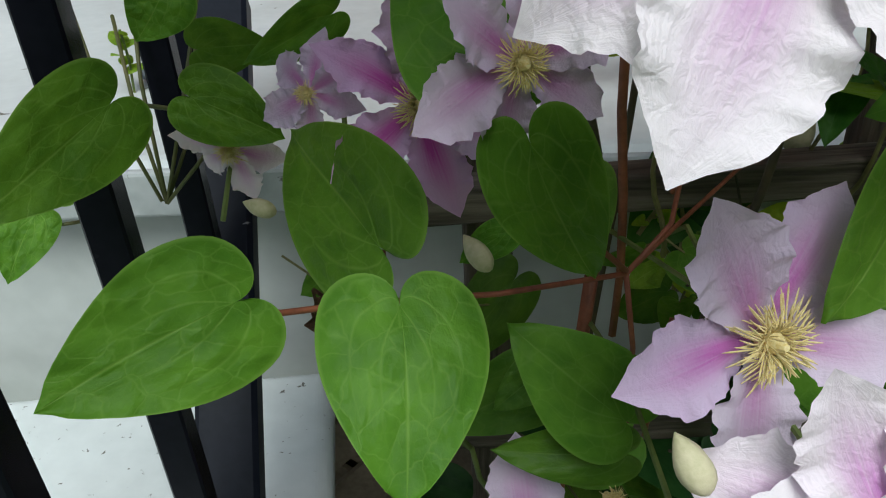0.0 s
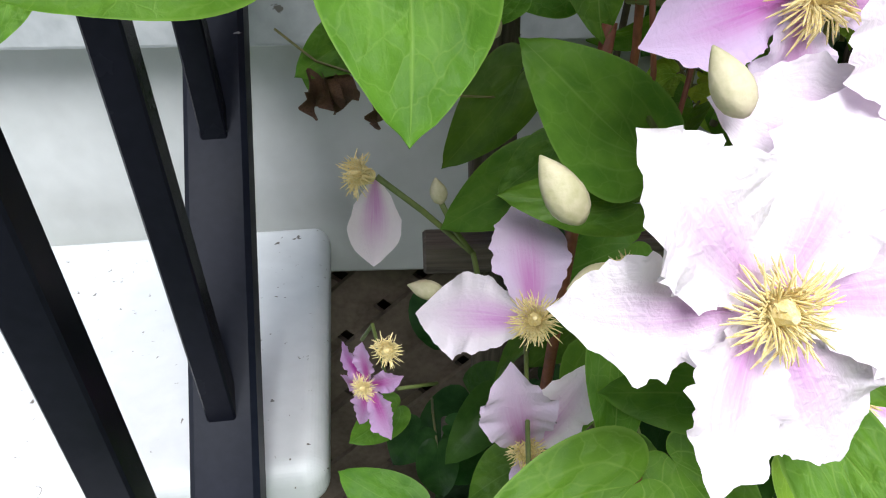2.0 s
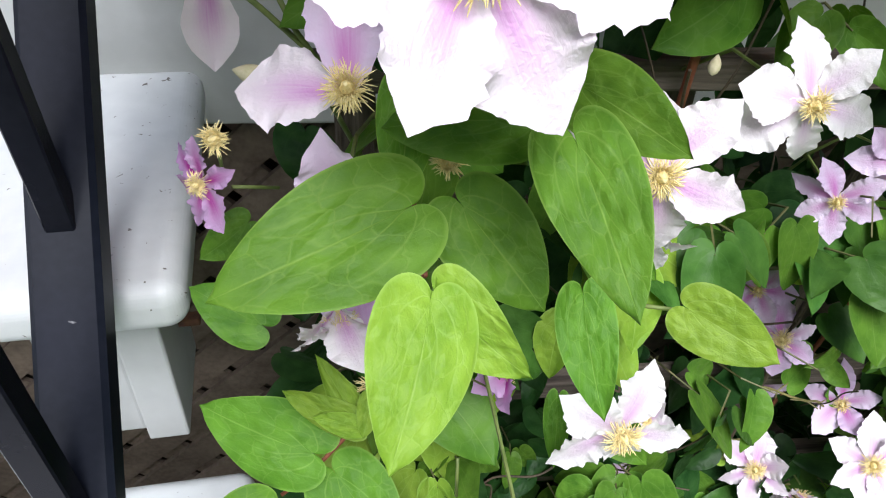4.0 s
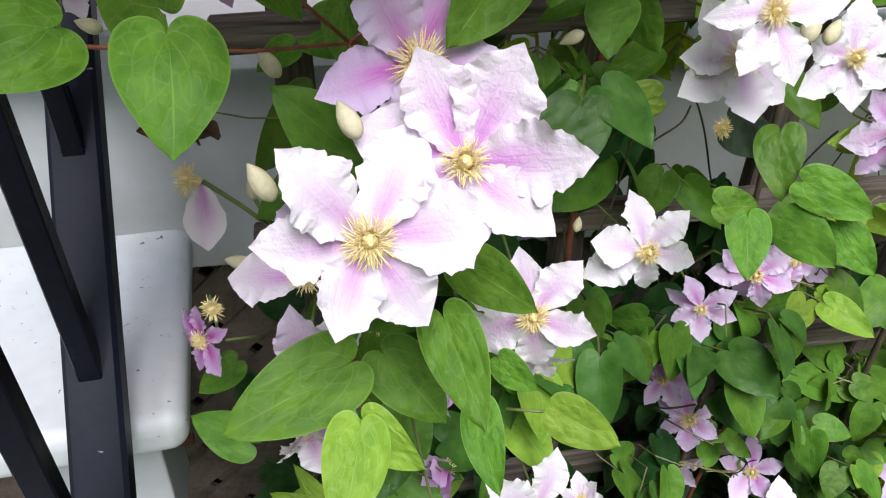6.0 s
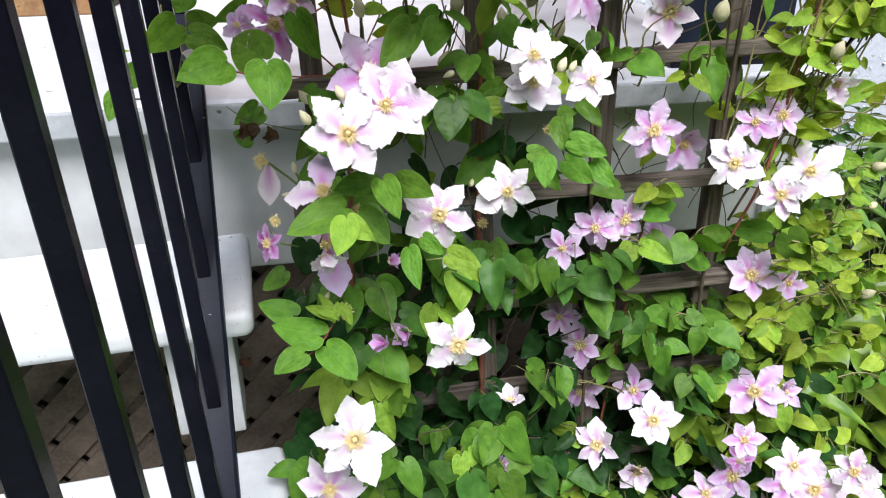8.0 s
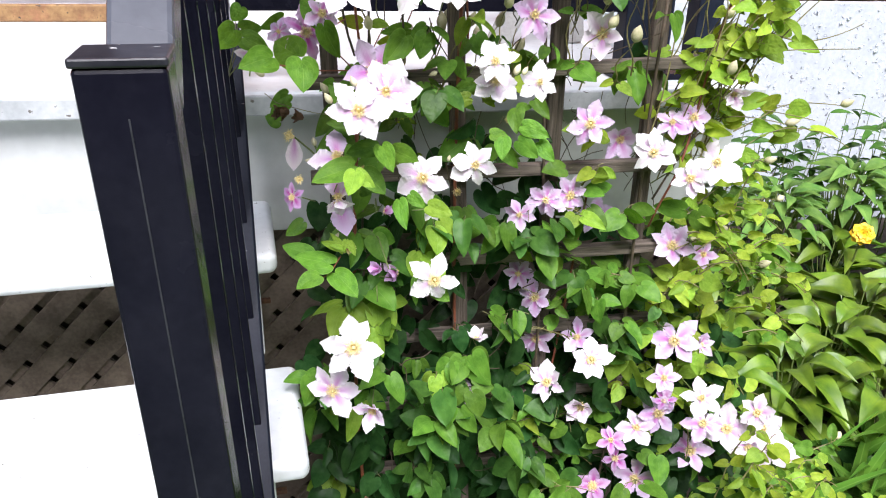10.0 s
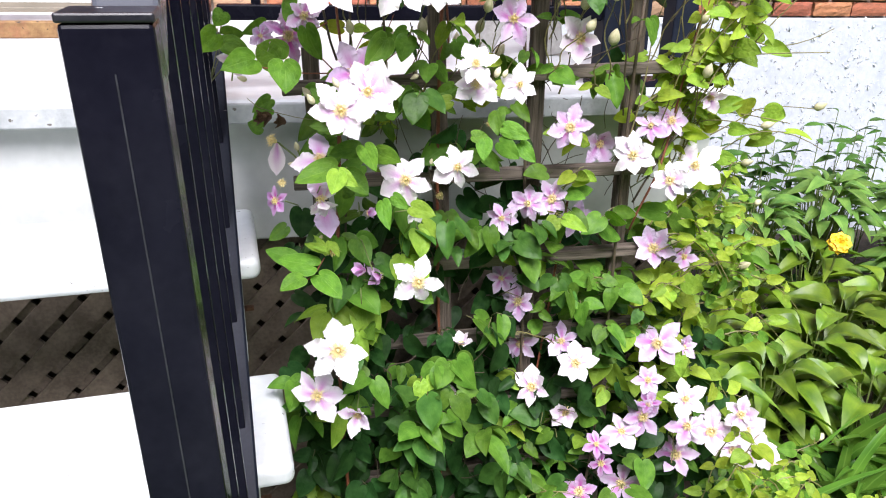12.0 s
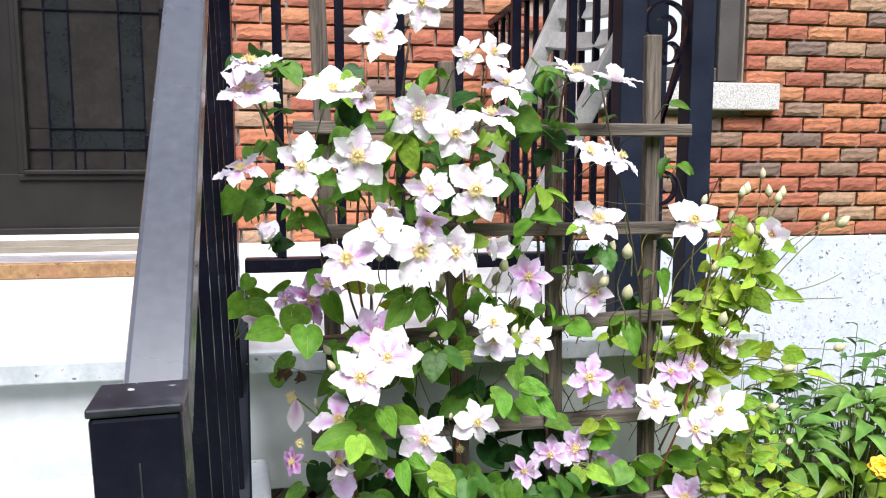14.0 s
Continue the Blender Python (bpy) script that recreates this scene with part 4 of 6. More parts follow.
    tint.data_type, tint.blend_type = "RGBA", "MULTIPLY"
    tint.inputs[0].default_value, tint.inputs[7].default_value = 1.0, (*through_light, 1)
    l.new(hs.outputs[0], tint.inputs[6]), l.new(tint.outputs[2], tr.inputs[0])
    mx.inputs[0].default_value = amount
    l.new(b.outputs[0], mx.inputs[1]), l.new(tr.outputs[0], mx.inputs[2]), l.new(mx.outputs[0], out.inputs[0])
    return m


LEAF = blade_material("clematis_leaf", (0.058, 0.142, 0.015), (0.106, 0.222, 0.026), (0.20, 0.31, 0.08), (1.6, 1.5, 0.6), quilt=0.35, vein_strength=0.3)
LEAF_FRESH = blade_material("fresh_clematis_leaf", (0.070, 0.172, 0.016), (0.116, 0.255, 0.025), (0.25, 0.40, 0.09), (1.5, 1.5, 0.6), spread=0.15, vein_strength=0.45, quilt=0.55, rough=0.48)
LEAF_YOUNG = blade_material("young_clematis_leaf", (0.150, 0.265, 0.025), (0.23, 0.36, 0.042), (0.32, 0.46, 0.13), (1.6, 1.5, 0.5), amount=0.3)
LEAF_OLD = blade_material("old_clematis_leaf", (0.030, 0.088, 0.013), (0.060, 0.142, 0.024), (0.10, 0.19, 0.06), (1.5, 1.5, 0.8), rough=0.40, amount=0.15, vein_strength=0.2, quilt=0.3)
LEAF_LIME = blade_material("lime_clematis_leaf", (0.24, 0.355, 0.03), (0.37, 0.475, 0.055), (0.40, 0.54, 0.14), (1.5, 1.45, 0.6), amount=0.4)
# Darkened copy of the leaf: the vine's inner shade put into its colour.
LEAF_SHADED = blade_material("shaded_clematis_leaf", (0.011, 0.042, 0.009), (0.028, 0.078, 0.019), (0.05, 0.11, 0.035), (1.5, 1.5, 0.8), vein_strength=0.2, quilt=0.3)
HOSTA = blade_material("hosta_leaf", (0.055, 0.115, 0.009), (0.150, 0.235, 0.018), (0.07, 0.15, 0.02), (1.5, 1.5, 0.6), vein_strength=0.5, veins=(0.0, 0.2, 0.4, 0.6, 0.8), vein_width=0.05, quilt=0.3, rough=0.42, amount=0.12, net_amount=0.0)
STRAP = blade_material("strap_leaf", (0.034, 0.098, 0.010), (0.095, 0.20, 0.022), (0.16, 0.28, 0.06), (1.5, 1.5, 0.6), veins=(0.0,), vein_width=0.12, quilt=0.1, rough=0.32, net_amount=0.0)
GRASS = blade_material("grass_blade", (0.125, 0.20, 0.022), (0.24, 0.33, 0.045), (0.22, 0.34, 0.08), (1.4, 1.4, 0.6), veins=(0.0,), quilt=0.0, spread=0.3, net_amount=0.0)
STEM_RED = material("red_brown_vine_stem", (0.13, 0.035, 0.018), (0.24, 0.075, 0.035), 0.6, scale=60, bump=0.5, fine=300)
STEM_GREEN = material("green_flower_stalk", (0.08, 0.12, 0.025), (0.15, 0.19, 0.05), 0.6, scale=60, bump=0.2, fine=300)
STEM_DARK = material("dark_wiry_stem", (0.035, 0.028, 0.018), (0.085, 0.06, 0.035), 0.7, scale=60, bump=0.3, fine=300)
STEM_TWIG = material("yellow_green_twig", (0.10, 0.09, 0.03), (0.22, 0.20, 0.07), 0.6, scale=60, bump=0.3, fine=300)
STEM_TWIG_GREEN = material("olive_leaf_stalk", (0.07, 0.085, 0.025), (0.14, 0.13, 0.05), 0.6, scale=60, bump=0.2, fine=300)
BUD = material("pale_green_bud", (0.36, 0.35, 0.18), (0.55, 0.50, 0.34), 0.65, scale=70, bump=0.2, fine=500, per_object=0.15)
STAMEN = material("cream_stamen", (0.72, 0.56, 0.20), (0.88, 0.78, 0.45), 0.6, scale=90, bump=0.1, fine=300)
YELLOW = material("yellow_petal", (0.75, 0.40, 0.01), (0.85, 0.58, 0.015), 0.5, scale=40, bump=0.2, fine=200)
DEAD_LEAF = material("dry_brown_leaf", (0.07, 0.035, 0.018), (0.19, 0.10, 0.055), 0.9, scale=40, bump=0.6, fine=200)


def petal_material(name, pale, bar_colour, bar_amount):
    """A petal: pale ruffled margins, a coloured band down the middle that fades to the tip, fine streaks."""
    m = bpy.data.materials.new(name)
    m.use_nodes = True
    n, l = m.node_tree.nodes, m.node_tree.links
    b = n["Principled BSDF"]
    uv, sep = n.new("ShaderNodeUVMap"), n.new("ShaderNodeSeparateXYZ")
    l.new(uv.outputs[0], sep.inputs[0])
    centred = uv_maths(n, l, "MULTIPLY_ADD", sep.outputs[1], 2.0)
    centred.node.inputs[2].default_value = -1.0
    side = uv_maths(n, l, "ABSOLUTE", centred)
    streak, st_map = n.new("ShaderNodeTexNoise"), n.new("ShaderNodeMapping")
    st_map.inputs["Scale"].default_value = (2.0, 26.0, 1.0)
    streak.inputs["Scale"].default_value, streak.inputs["Detail"].default_value = 1.0, 4
    l.new(uv.outputs[0], st_map.inputs[0]), l.new(st_map.outputs[0], streak.inputs["Vector"])
    across, along = n.new("ShaderNodeMapRange"), n.new("ShaderNodeMapRange")
    across.interpolation_type = along.interpolation_type = "SMOOTHSTEP"
    across.inputs[1].default_value, across.inputs[2].default_value, across.inputs[3].default_value, across.inputs[4].default_value = 0.05, 0.75, 1.0, 0.0
    along.inputs[1].default_value, along.inputs[2].default_value, along.inputs[3].default_value, along.inputs[4].default_value = 0.15, 0.95, 1.0, 0.05
    l.new(side, across.inputs[0]), l.new(sep.outputs[0], along.inputs[0])
    f = uv_maths(n, l, "MULTIPLY", uv_maths(n, l, "MULTIPLY", across.outputs[0], along.outputs[0]), bar_amount)
    f = uv_maths(n, l, "MULTIPLY", f, uv_maths(n, l, "MULTIPLY_ADD", streak.outputs[0], 1.4), True)
    f.node.inputs[1].links[0].from_node.inputs[2].default_value = 0.35
    colour = mix_colour(n, l, f, pale, bar_colour)
    info = n.new("ShaderNodeObjectInfo")
    hs, mr = n.new("ShaderNodeHueSaturation"), n.new("ShaderNodeMapRange")
    mr.inputs[3].default_value, mr.inputs[4].default_value = 0.8, 1.25
    l.new(info.outputs["Random"], mr.inputs[0]), l.new(mr.outputs[0], hs.inputs["Saturation"]), l.new(colour, hs.inputs["Color"])
    l.new(hs.outputs[0], b.inputs["Base Color"])
    b.inputs["Roughness"].default_value, b.inputs["Specular IOR Level"].default_value = 0.6, 0.3
    bump = n.new("ShaderNodeBump")
    bump.inputs["Strength"].default_value, bump.inputs["Distance"].default_value = 0.30, 0.0013
    crepe = n.new("ShaderNodeTexNoise")
    crepe.inputs["Scale"].default_value, crepe.inputs["Detail"].default_value, crepe.inputs["Distortion"].default_value = 20.0, 4, 0.6
    flat = n.new("ShaderNodeUVMap")
    uv.uv_map, flat.uv_map = "UVMap", "Flat"
    l.new(flat.outputs[0], crepe.inputs["Vector"])
    l.new(uv_maths(n, l, "ADD", streak.outputs[0], uv_maths(n, l, "MULTIPLY", crepe.outputs[0], 2.4)), bump.inputs["Height"]), l.new(bump.outputs[0], b.inputs["Normal"])
    tr, mx, out = n.new("ShaderNodeBsdfTranslucent"), n.new("ShaderNodeMixShader"), n["Material Output"]
    l.new(hs.outputs[0], tr.inputs[0])
    mx.inputs[0].default_value = 0.28
    l.new(b.outputs[0], mx.inputs[1]), l.new(tr.outputs[0], mx.inputs[2]), l.new(mx.outputs[0], out.inputs[0])
    return m


PETALS = [
    petal_material("white_lilac_petal", (0.88, 0.85, 0.88), (0.71, 0.46, 0.74), 0.7),
    petal_material("pale_pink_petal", (0.85, 0.78, 0.85), (0.66, 0.36, 0.67), 0.9),
    petal_material("pink_lilac_petal", (0.71, 0.58, 0.77), (0.59, 0.26, 0.57), 1.0),
    petal_material("mauve_petal", (0.59, 0.40, 0.63), (0.49, 0.13, 0.41), 1.1),
]


# ---- plants: shapes ----
def blade_mesh(name, mat, outline, nu=10, nv=6, fold=0.25, bend=0.15, lobes=0.0, ruffle=0.0, waves=4.0, phase=0.0, cup=0.0):
    """A blade one long, along +x, facing +z. outline(u): half its width."""
    verts, faces, uvs, flats = [], [], [], []
    for i in range(nu + 1):
        u = i / nu
        for j in range(nv + 1):
            v = 2 * j / nv - 1
            h = max(outline(u), 0.002)
            a = abs(v)
            x = u - lobes * a**1.6 * (1 - u) ** 3.5
            turn = 2.0 if v > 0 else 0.0
            edge = 1 + 0.24 * ruffle * a**2 * (math.sin(waves * 2.7 * math.pi * u + 1.7 * phase + turn) + 0.9 * math.sin(waves * 4.9 * math.pi * u + 2.9 * phase - turn))
            z = fold * a * h - bend * u * u + cup * u * (1 - u)
            z += ruffle * a**2.5 * h * math.sin(waves * math.pi * 2 * u + phase + (1.3 if v > 0 else 0.0))
            z += 0.55 * ruffle * a**4 * h * math.sin(waves * 5.3 * math.pi * u + 2.1 * phase + (0.7 if v > 0 else 2.2))
            z += 0.02 * math.sin(5 * u + phase) * (1 - a)
            verts.append((x, v * h * edge, z))
            uvs.append((u, 0.5 + 0.5 * v))
            flats.append((x, v * h))
    w = nv + 1
    for i in range(nu):
        for j in range(nv):
            faces.append((i * w + j, (i + 1) * w + j, (i + 1) * w + j + 1, i * w + j + 1))
    me = bpy.data.meshes.new(name)
    me.from_pydata(verts, [], faces)
    for name_of, points in (("UVMap", uvs), ("Flat", flats)):
        layer = me.uv_layers.new(name=name_of)
        layer.data.foreach_set("uv", [c for p in me.polygons for k in p.vertices for c in points[k]])
    me.polygons.foreach_set("use_smooth", [True] * len(me.polygons))
    me.materials.append(mat)
    me.update()
    return me


def heart_mesh(name, mat, width, nu=10, nv=6, fold=0.2, bend=0.1, ruffle=0.05, phase=0.0, curl=0.0, skew=0.0, lobed=True):
    """A heart-shaped leaf one long from its stalk to its tip, along +x, with two round lobes behind the stalk."""
    angles = (0.0, 0.05, 0.11, 0.22, 0.38, 0.56, 0.74, 0.88, 1.0)
    reach = (1.0, 0.91, 0.80, 0.69, 0.595, 0.49, 0.285, 0.15, 0.03) if lobed else (1.0, 0.91, 0.80, 0.67, 0.54, 0.42, 0.26, 0.15, 0.07)
    verts, faces, uvs, flats = [], [], [], []
    for i in range(nu + 1):
        u = i / nu
        f = (1 - u) ** 1.15
        r = float(np.interp(f, angles, reach))
        if 0.02 < f < 0.98:
            r = 0.5 * r + 0.25 * float(np.interp(f - 0.05, angles, reach)) + 0.25 * float(np.interp(f + 0.05, angles, reach))
        bx, by = r * math.cos(math.pi * f * 0.97), r * math.sin(math.pi * f * 0.97) * width
        for j in range(nv + 1):
            v = 2 * j / nv - 1
            a = abs(v)
            x, y = u * (1 - a) + bx * a, (1 if v > 0 else -1) * by * a
            side = 0.0 if v > 0 else 1.3
            z = fold * (math.hypot(y, 0.09) - 0.09) - bend * max(x, 0) ** 2 - curl * y * y
            z += ruffle * a**3 * math.sin(7.0 * u + phase + side) + 0.018 * math.sin(6 * x + phase) * (1 - a)
            verts.append((x, y + skew * x * (1 - x), z))
            uvs.append((u, 0.5 + 0.5 * v))
            flats.append((x, y))
    w = nv + 1
    for i in range(nu):
        for j in range(nv):
            faces.append((i * w + j, (i + 1) * w + j, (i + 1) * w + j + 1, i * w + j + 1))
    me = bpy.data.meshes.new(name)
    me.from_pydata(verts, [], faces)
    for name_of, points in (("UVMap", uvs), ("Flat", flats)):
        layer = me.uv_layers.new(name=name_of)
        layer.data.foreach_set("uv", [c for p in me.polygons for k in p.vertices for c in points[k]])
    me.polygons.foreach_set("use_smooth", [True] * len(me.polygons))
    me.materials.append(mat)
    me.update()
    return me


def petal_mesh(name, mat, width, bend, twist, ruffle, phase, sway, nu=36, nv=10):
    """A petal one long, along +x, facing +z: narrow at its claw, with ribs down the middle, a crimped margin and a drawn-out tip."""
    verts, faces, uvs, flats = [], [], [], []
    for i in range(nu + 1):
        u = i / nu
        if u < 0.56:
            h = 0.22 + 0.78 * math.sin(0.5 * math.pi * u / 0.56) ** 1.2
        else:
            w = (u - 0.56) / 0.44
            h = max(1 - w**1.6, 0.0) ** 1.05 + 0.03 * (1 - w)
        h = max(0.5 * width * h, 0.003)
        for j in range(nv + 1):
            v = 2 * j / nv - 1
            a, turn = abs(v), 1.9 if v > 0 else 0.0
            wave = 0.8 * math.sin(19 * u + 1.7 * phase + turn) + 0.8 * math.sin(37 * u + 2.9 * phase - turn) + 0.6 * math.sin(71 * u + phase + 2 * turn)
            y = v * h * (1 + 0.20 * ruffle * a**2 * wave)
            z = 0.16 * a * a * h + ruffle * h * (0.45 * a**2.2 * math.sin(14 * u + phase + turn) + 0.4 * a**3 * math.sin(33 * u + 2.1 * phase - turn) + 0.22 * a**4 * math.sin(67 * u + phase + turn))
            z += 0.012 * math.cos(3.2 * math.pi * v) * math.exp(-6 * a * a) * math.sin(math.pi * u)
            q = twist * u
            y, z = y * math.cos(q) - z * math.sin(q), y * math.sin(q) + z * math.cos(q)
            verts.append((u - 0.25 * bend * bend * u * u, y + sway * u * u, z - bend * u * u + 0.10 * u))
            uvs.append((u, 0.5 + 0.5 * v))
            flats.append((u, v * h))
    w = nv + 1
    for i in range(nu):
        for j in range(nv):
            faces.append((i * w + j, (i + 1) * w + j, (i + 1) * w + j + 1, i * w + j + 1))
    me = bpy.data.meshes.new(name)
    me.from_pydata(verts, [], faces)
    for name_of, points in (("UVMap", uvs), ("Flat", flats)):
        layer = me.uv_layers.new(name=name_of)
        layer.data.foreach_set("uv", [c for p in me.polygons for k in p.vertices for c in points[k]])
    me.polygons.foreach_set("use_smooth", [True] * len(me.polygons))
    me.materials.append(mat)
    me.update()
    return me


def lance(width, widest=0.45, power=1.5):
    def f(u):
        if u < widest:
            return 0.5 * width * (math.sin(0.5 * math.pi * u / widest) * 0.88 + 0.12)
        return 0.5 * width * (1 - ((u - widest) / (1 - widest)) ** (power + 0.6))
    return f


def petal_outline(width):
    def f(u):
        if u < 0.52:
            return 0.5 * width * (0.20 + 0.80 * math.sin(0.5 * math.pi * u / 0.52) ** 1.1)
        s = (u - 0.52) / 0.48
        return 0.5 * width * (1 - s**1.75)
    return f


def strap(width):
    return lambda u: 0.5 * width * (1 - u**3) * (0.7 + 0.3 * min(u * 6, 1))


def lie(base, tip, face, size=None, wide=1.0):
    """The pose of a blade from base to tip that faces a way."""
    base, tip = Vector(base), Vector(tip)
    x = tip - base
    length = size or x.length
    x.normalize()
    z = Vector(face)
    z = (z - x * z.dot(x)).normalized()
    y = z.cross(x)
    m = Matrix((x * length, y * length * wide, z * length)).transposed().to_4x4()
    m.translation = base
    return m


def facing(heading, lift):
    h, e = radians(heading), radians(lift)
    return Vector((math.sin(h) * math.cos(e), -math.cos(h) * math.cos(e), math.sin(e)))


def scatter(name, meshes, poses, parent, mat, label=""):
    """Many blades joined in one mesh."""
    verts, faces, uvs, flats, src = [], [], [], [], []
    for me in meshes:
        co = np.empty(len(me.vertices) * 3)
        me.vertices.foreach_get("co", co)
        layers = []
        for layer in me.uv_layers:
            uv = np.empty(len(me.loops) * 2)
            layer.data.foreach_get("uv", uv)
            layers.append(uv)
        src.append((co.reshape(-1, 3), [tuple(p.vertices) for p in me.polygons], layers))
    base = 0
    for k, m in poses:
        co, fs, layers = src[k % len(src)]
        mat4 = np.array(m)
        verts.append(co @ mat4[:3, :3].T + mat4[:3, 3])
        faces += [tuple(i + base for i in f) for f in fs]
        uvs.append(layers[0]), flats.append(layers[1])
        base += len(co)
    me = bpy.data.meshes.new(name)
    me.from_pydata(np.concatenate(verts).tolist(), [], faces)
    for name_of, points in (("UVMap", uvs), ("Flat", flats)):
        me.uv_layers.new(name=name_of).data.foreach_set("uv", np.concatenate(points))
    me.polygons.foreach_set("use_smooth", [True] * len(me.polygons))
    me.materials.append(mat)
    ob = new(name, me)
    if parent:
        ob.parent = parent
    return tagged(ob, label, "", "", "stuff")


# ---- the clematis ----
clematis = thing("clematis", "pink flowering clematis climbing over a wooden trellis", "clematis")
random.seed(11)

near_meshes = {}
for tone, mat in ((0, LEAF_FRESH), (1, LEAF_YOUNG), (2, LEAF), (3, LEAF)):
    near_meshes[tone] = [heart_mesh("leaf_shape", mat, 1.0, 28, 16, fold, bend, ruffle, ph, curl, skew, lobed) for lobed in (True, False) for fold, bend, ruffle, ph, curl, skew in ((0.20, 0.16, 0.022, 0.3, 0.35, 0.10), (0.14, 0.24, 0.030, 1.4, 0.15, -0.14), (0.30, 0.10, 0.018, 2.6, 0.45, 0.04))]
for k, (bx, by, bz, tx, ty, tz, w, head, lift, tone) in enumerate(NEAR_LEAVES):
    base, tip = Vector((bx, by, bz)), Vector((tx, ty, tz))
    f = facing(head, lift) + Vector((0.25 * math.sin(k * 2.4), 0.0, 0.22 * math.cos(k * 1.7)))
    if k > 25:
        tip, w = base.lerp(tip, 0.97), 0.86 * w
    length = (tip - base).length
    shared("leaf", near_meshes[tone][k % 3 + (3 if k > 25 and k % 4 else 0)], clematis, lie(base, tip, f, None, w / length))

# where the vine's surface lies over the ground plan
def vine_y(x, z):
    return 0.345 + 0.10 * min(max((x - 0.1) / 0.4, 0), 1) - (0.03 if z < 0.75 else 0.0)


def vine_room(x, z):
    """How thick the leaves stand, from none to one."""
    if z > 1.56 or z < 0.05:
        return 0.0
    left = 0.015 if z < 0.95 else (0.03 if z < 1.1 else -0.05)
    right = 0.98 if z < 0.45 else 0.80 if z < 0.7 else 0.70
    if x < left or x > right:
        return 0.0
    thick = 1.0 if z < 0.95 else 0.8 if z < 1.1 else 0.6
    if z < 0.55:
        thick = 0.75
    if z < 0.40 and x > 0.20:
        thick = 0.10
    if z > 1.31 and x < 0.30:
        thick = 0.8
    elif 1.04 < z < 1.32 and x < 0.16:
        thick = 0.0
    elif 1.08 < z < 1.34 and x < 0.45:
        thick *= 0.55
    if z > 1.05 and 0.42 < x < 0.60:
        thick *= 0.35
    if z > 1.2 and x > 0.5:
        thick = 0.06
    if z > 0.85 and x > 0.60:
        thick *= 0.2
    elif x > 0.66:
        thick *= 0.5
    return thick


leaf_low = {}
for tone, mat in ((0, LEAF), (1, LEAF_YOUNG), (2, LEAF_SHADED), (3, LEAF_OLD), (4, LEAF_LIME)):
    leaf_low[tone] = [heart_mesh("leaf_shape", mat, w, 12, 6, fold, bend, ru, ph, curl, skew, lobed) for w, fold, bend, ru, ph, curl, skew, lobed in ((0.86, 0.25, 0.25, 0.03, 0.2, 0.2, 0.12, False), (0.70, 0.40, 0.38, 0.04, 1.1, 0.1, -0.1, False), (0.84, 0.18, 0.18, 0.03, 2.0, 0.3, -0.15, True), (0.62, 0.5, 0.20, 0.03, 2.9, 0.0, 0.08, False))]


def vine_leaf(x, y, z, size):
    aim = Vector((random.gauss(0, 0.7), -0.35 + random.gauss(0, 0.35), -0.6 + random.gauss(0, 0.4))).normalized()
    face = Vector((random.gauss(0, 0.5), -0.75 + random.gauss(0, 0.3), 0.6 + random.gauss(0, 0.4)))
    base = Vector((x, y, z)) - aim * size * 0.5
    return lie(base, base + aim, face, size)


def vine_spray(x, y, z, size):
    """The three leaflets of one leaf, hanging from a stalk that stands out of the vine."""
    node = Vector((x, y, z))
    out = Vector((random.gauss(0, 0.5), -0.7 + random.gauss(0, 0.2), random.gauss(0.05, 0.3))).normalized()
    side = out.cross(Vector((0, 0, 1))).normalized()
    found = []
    for turn, reach, grow in ((0.0, 0.55, 1.0), (1.0, 0.22, 0.85), (-1.0, 0.22, 0.85)):
        aim = (out * (0.75 if turn == 0 else 0.3) + side * turn * random.uniform(0.7, 1.0) + Vector((0, 0, -0.55 + random.gauss(0, 0.35)))).normalized()
        face = Vector((random.gauss(0, 0.5) + 0.3 * turn * side.x, -0.55 + random.gauss(0, 0.35), 0.75 + random.gauss(0, 0.35)))
        base = node + out * size * reach + side * turn * size * 0.25
        found.append((base + aim * size * 0.45, lie(base, base + aim, face, size * grow * random.uniform(0.85, 1.1))))
    return found


FACES = [(Vector(row[:3]), facing(row[4], row[5]), row[3]) for row in ALL_FLOWERS]


def before_flower(p, size):
    """Whether a leaf here would lie over the face of an open flower: those are turned to fit the camera's view and kept
    free of leaves.
    """
    for c, n, d in FACES:
        s = p - c
        along = s.dot(n)
        if -0.005 < along < 0.12 and (s - n * along).length < 0.46 * d + 0.32 * size:
            return True
    return False


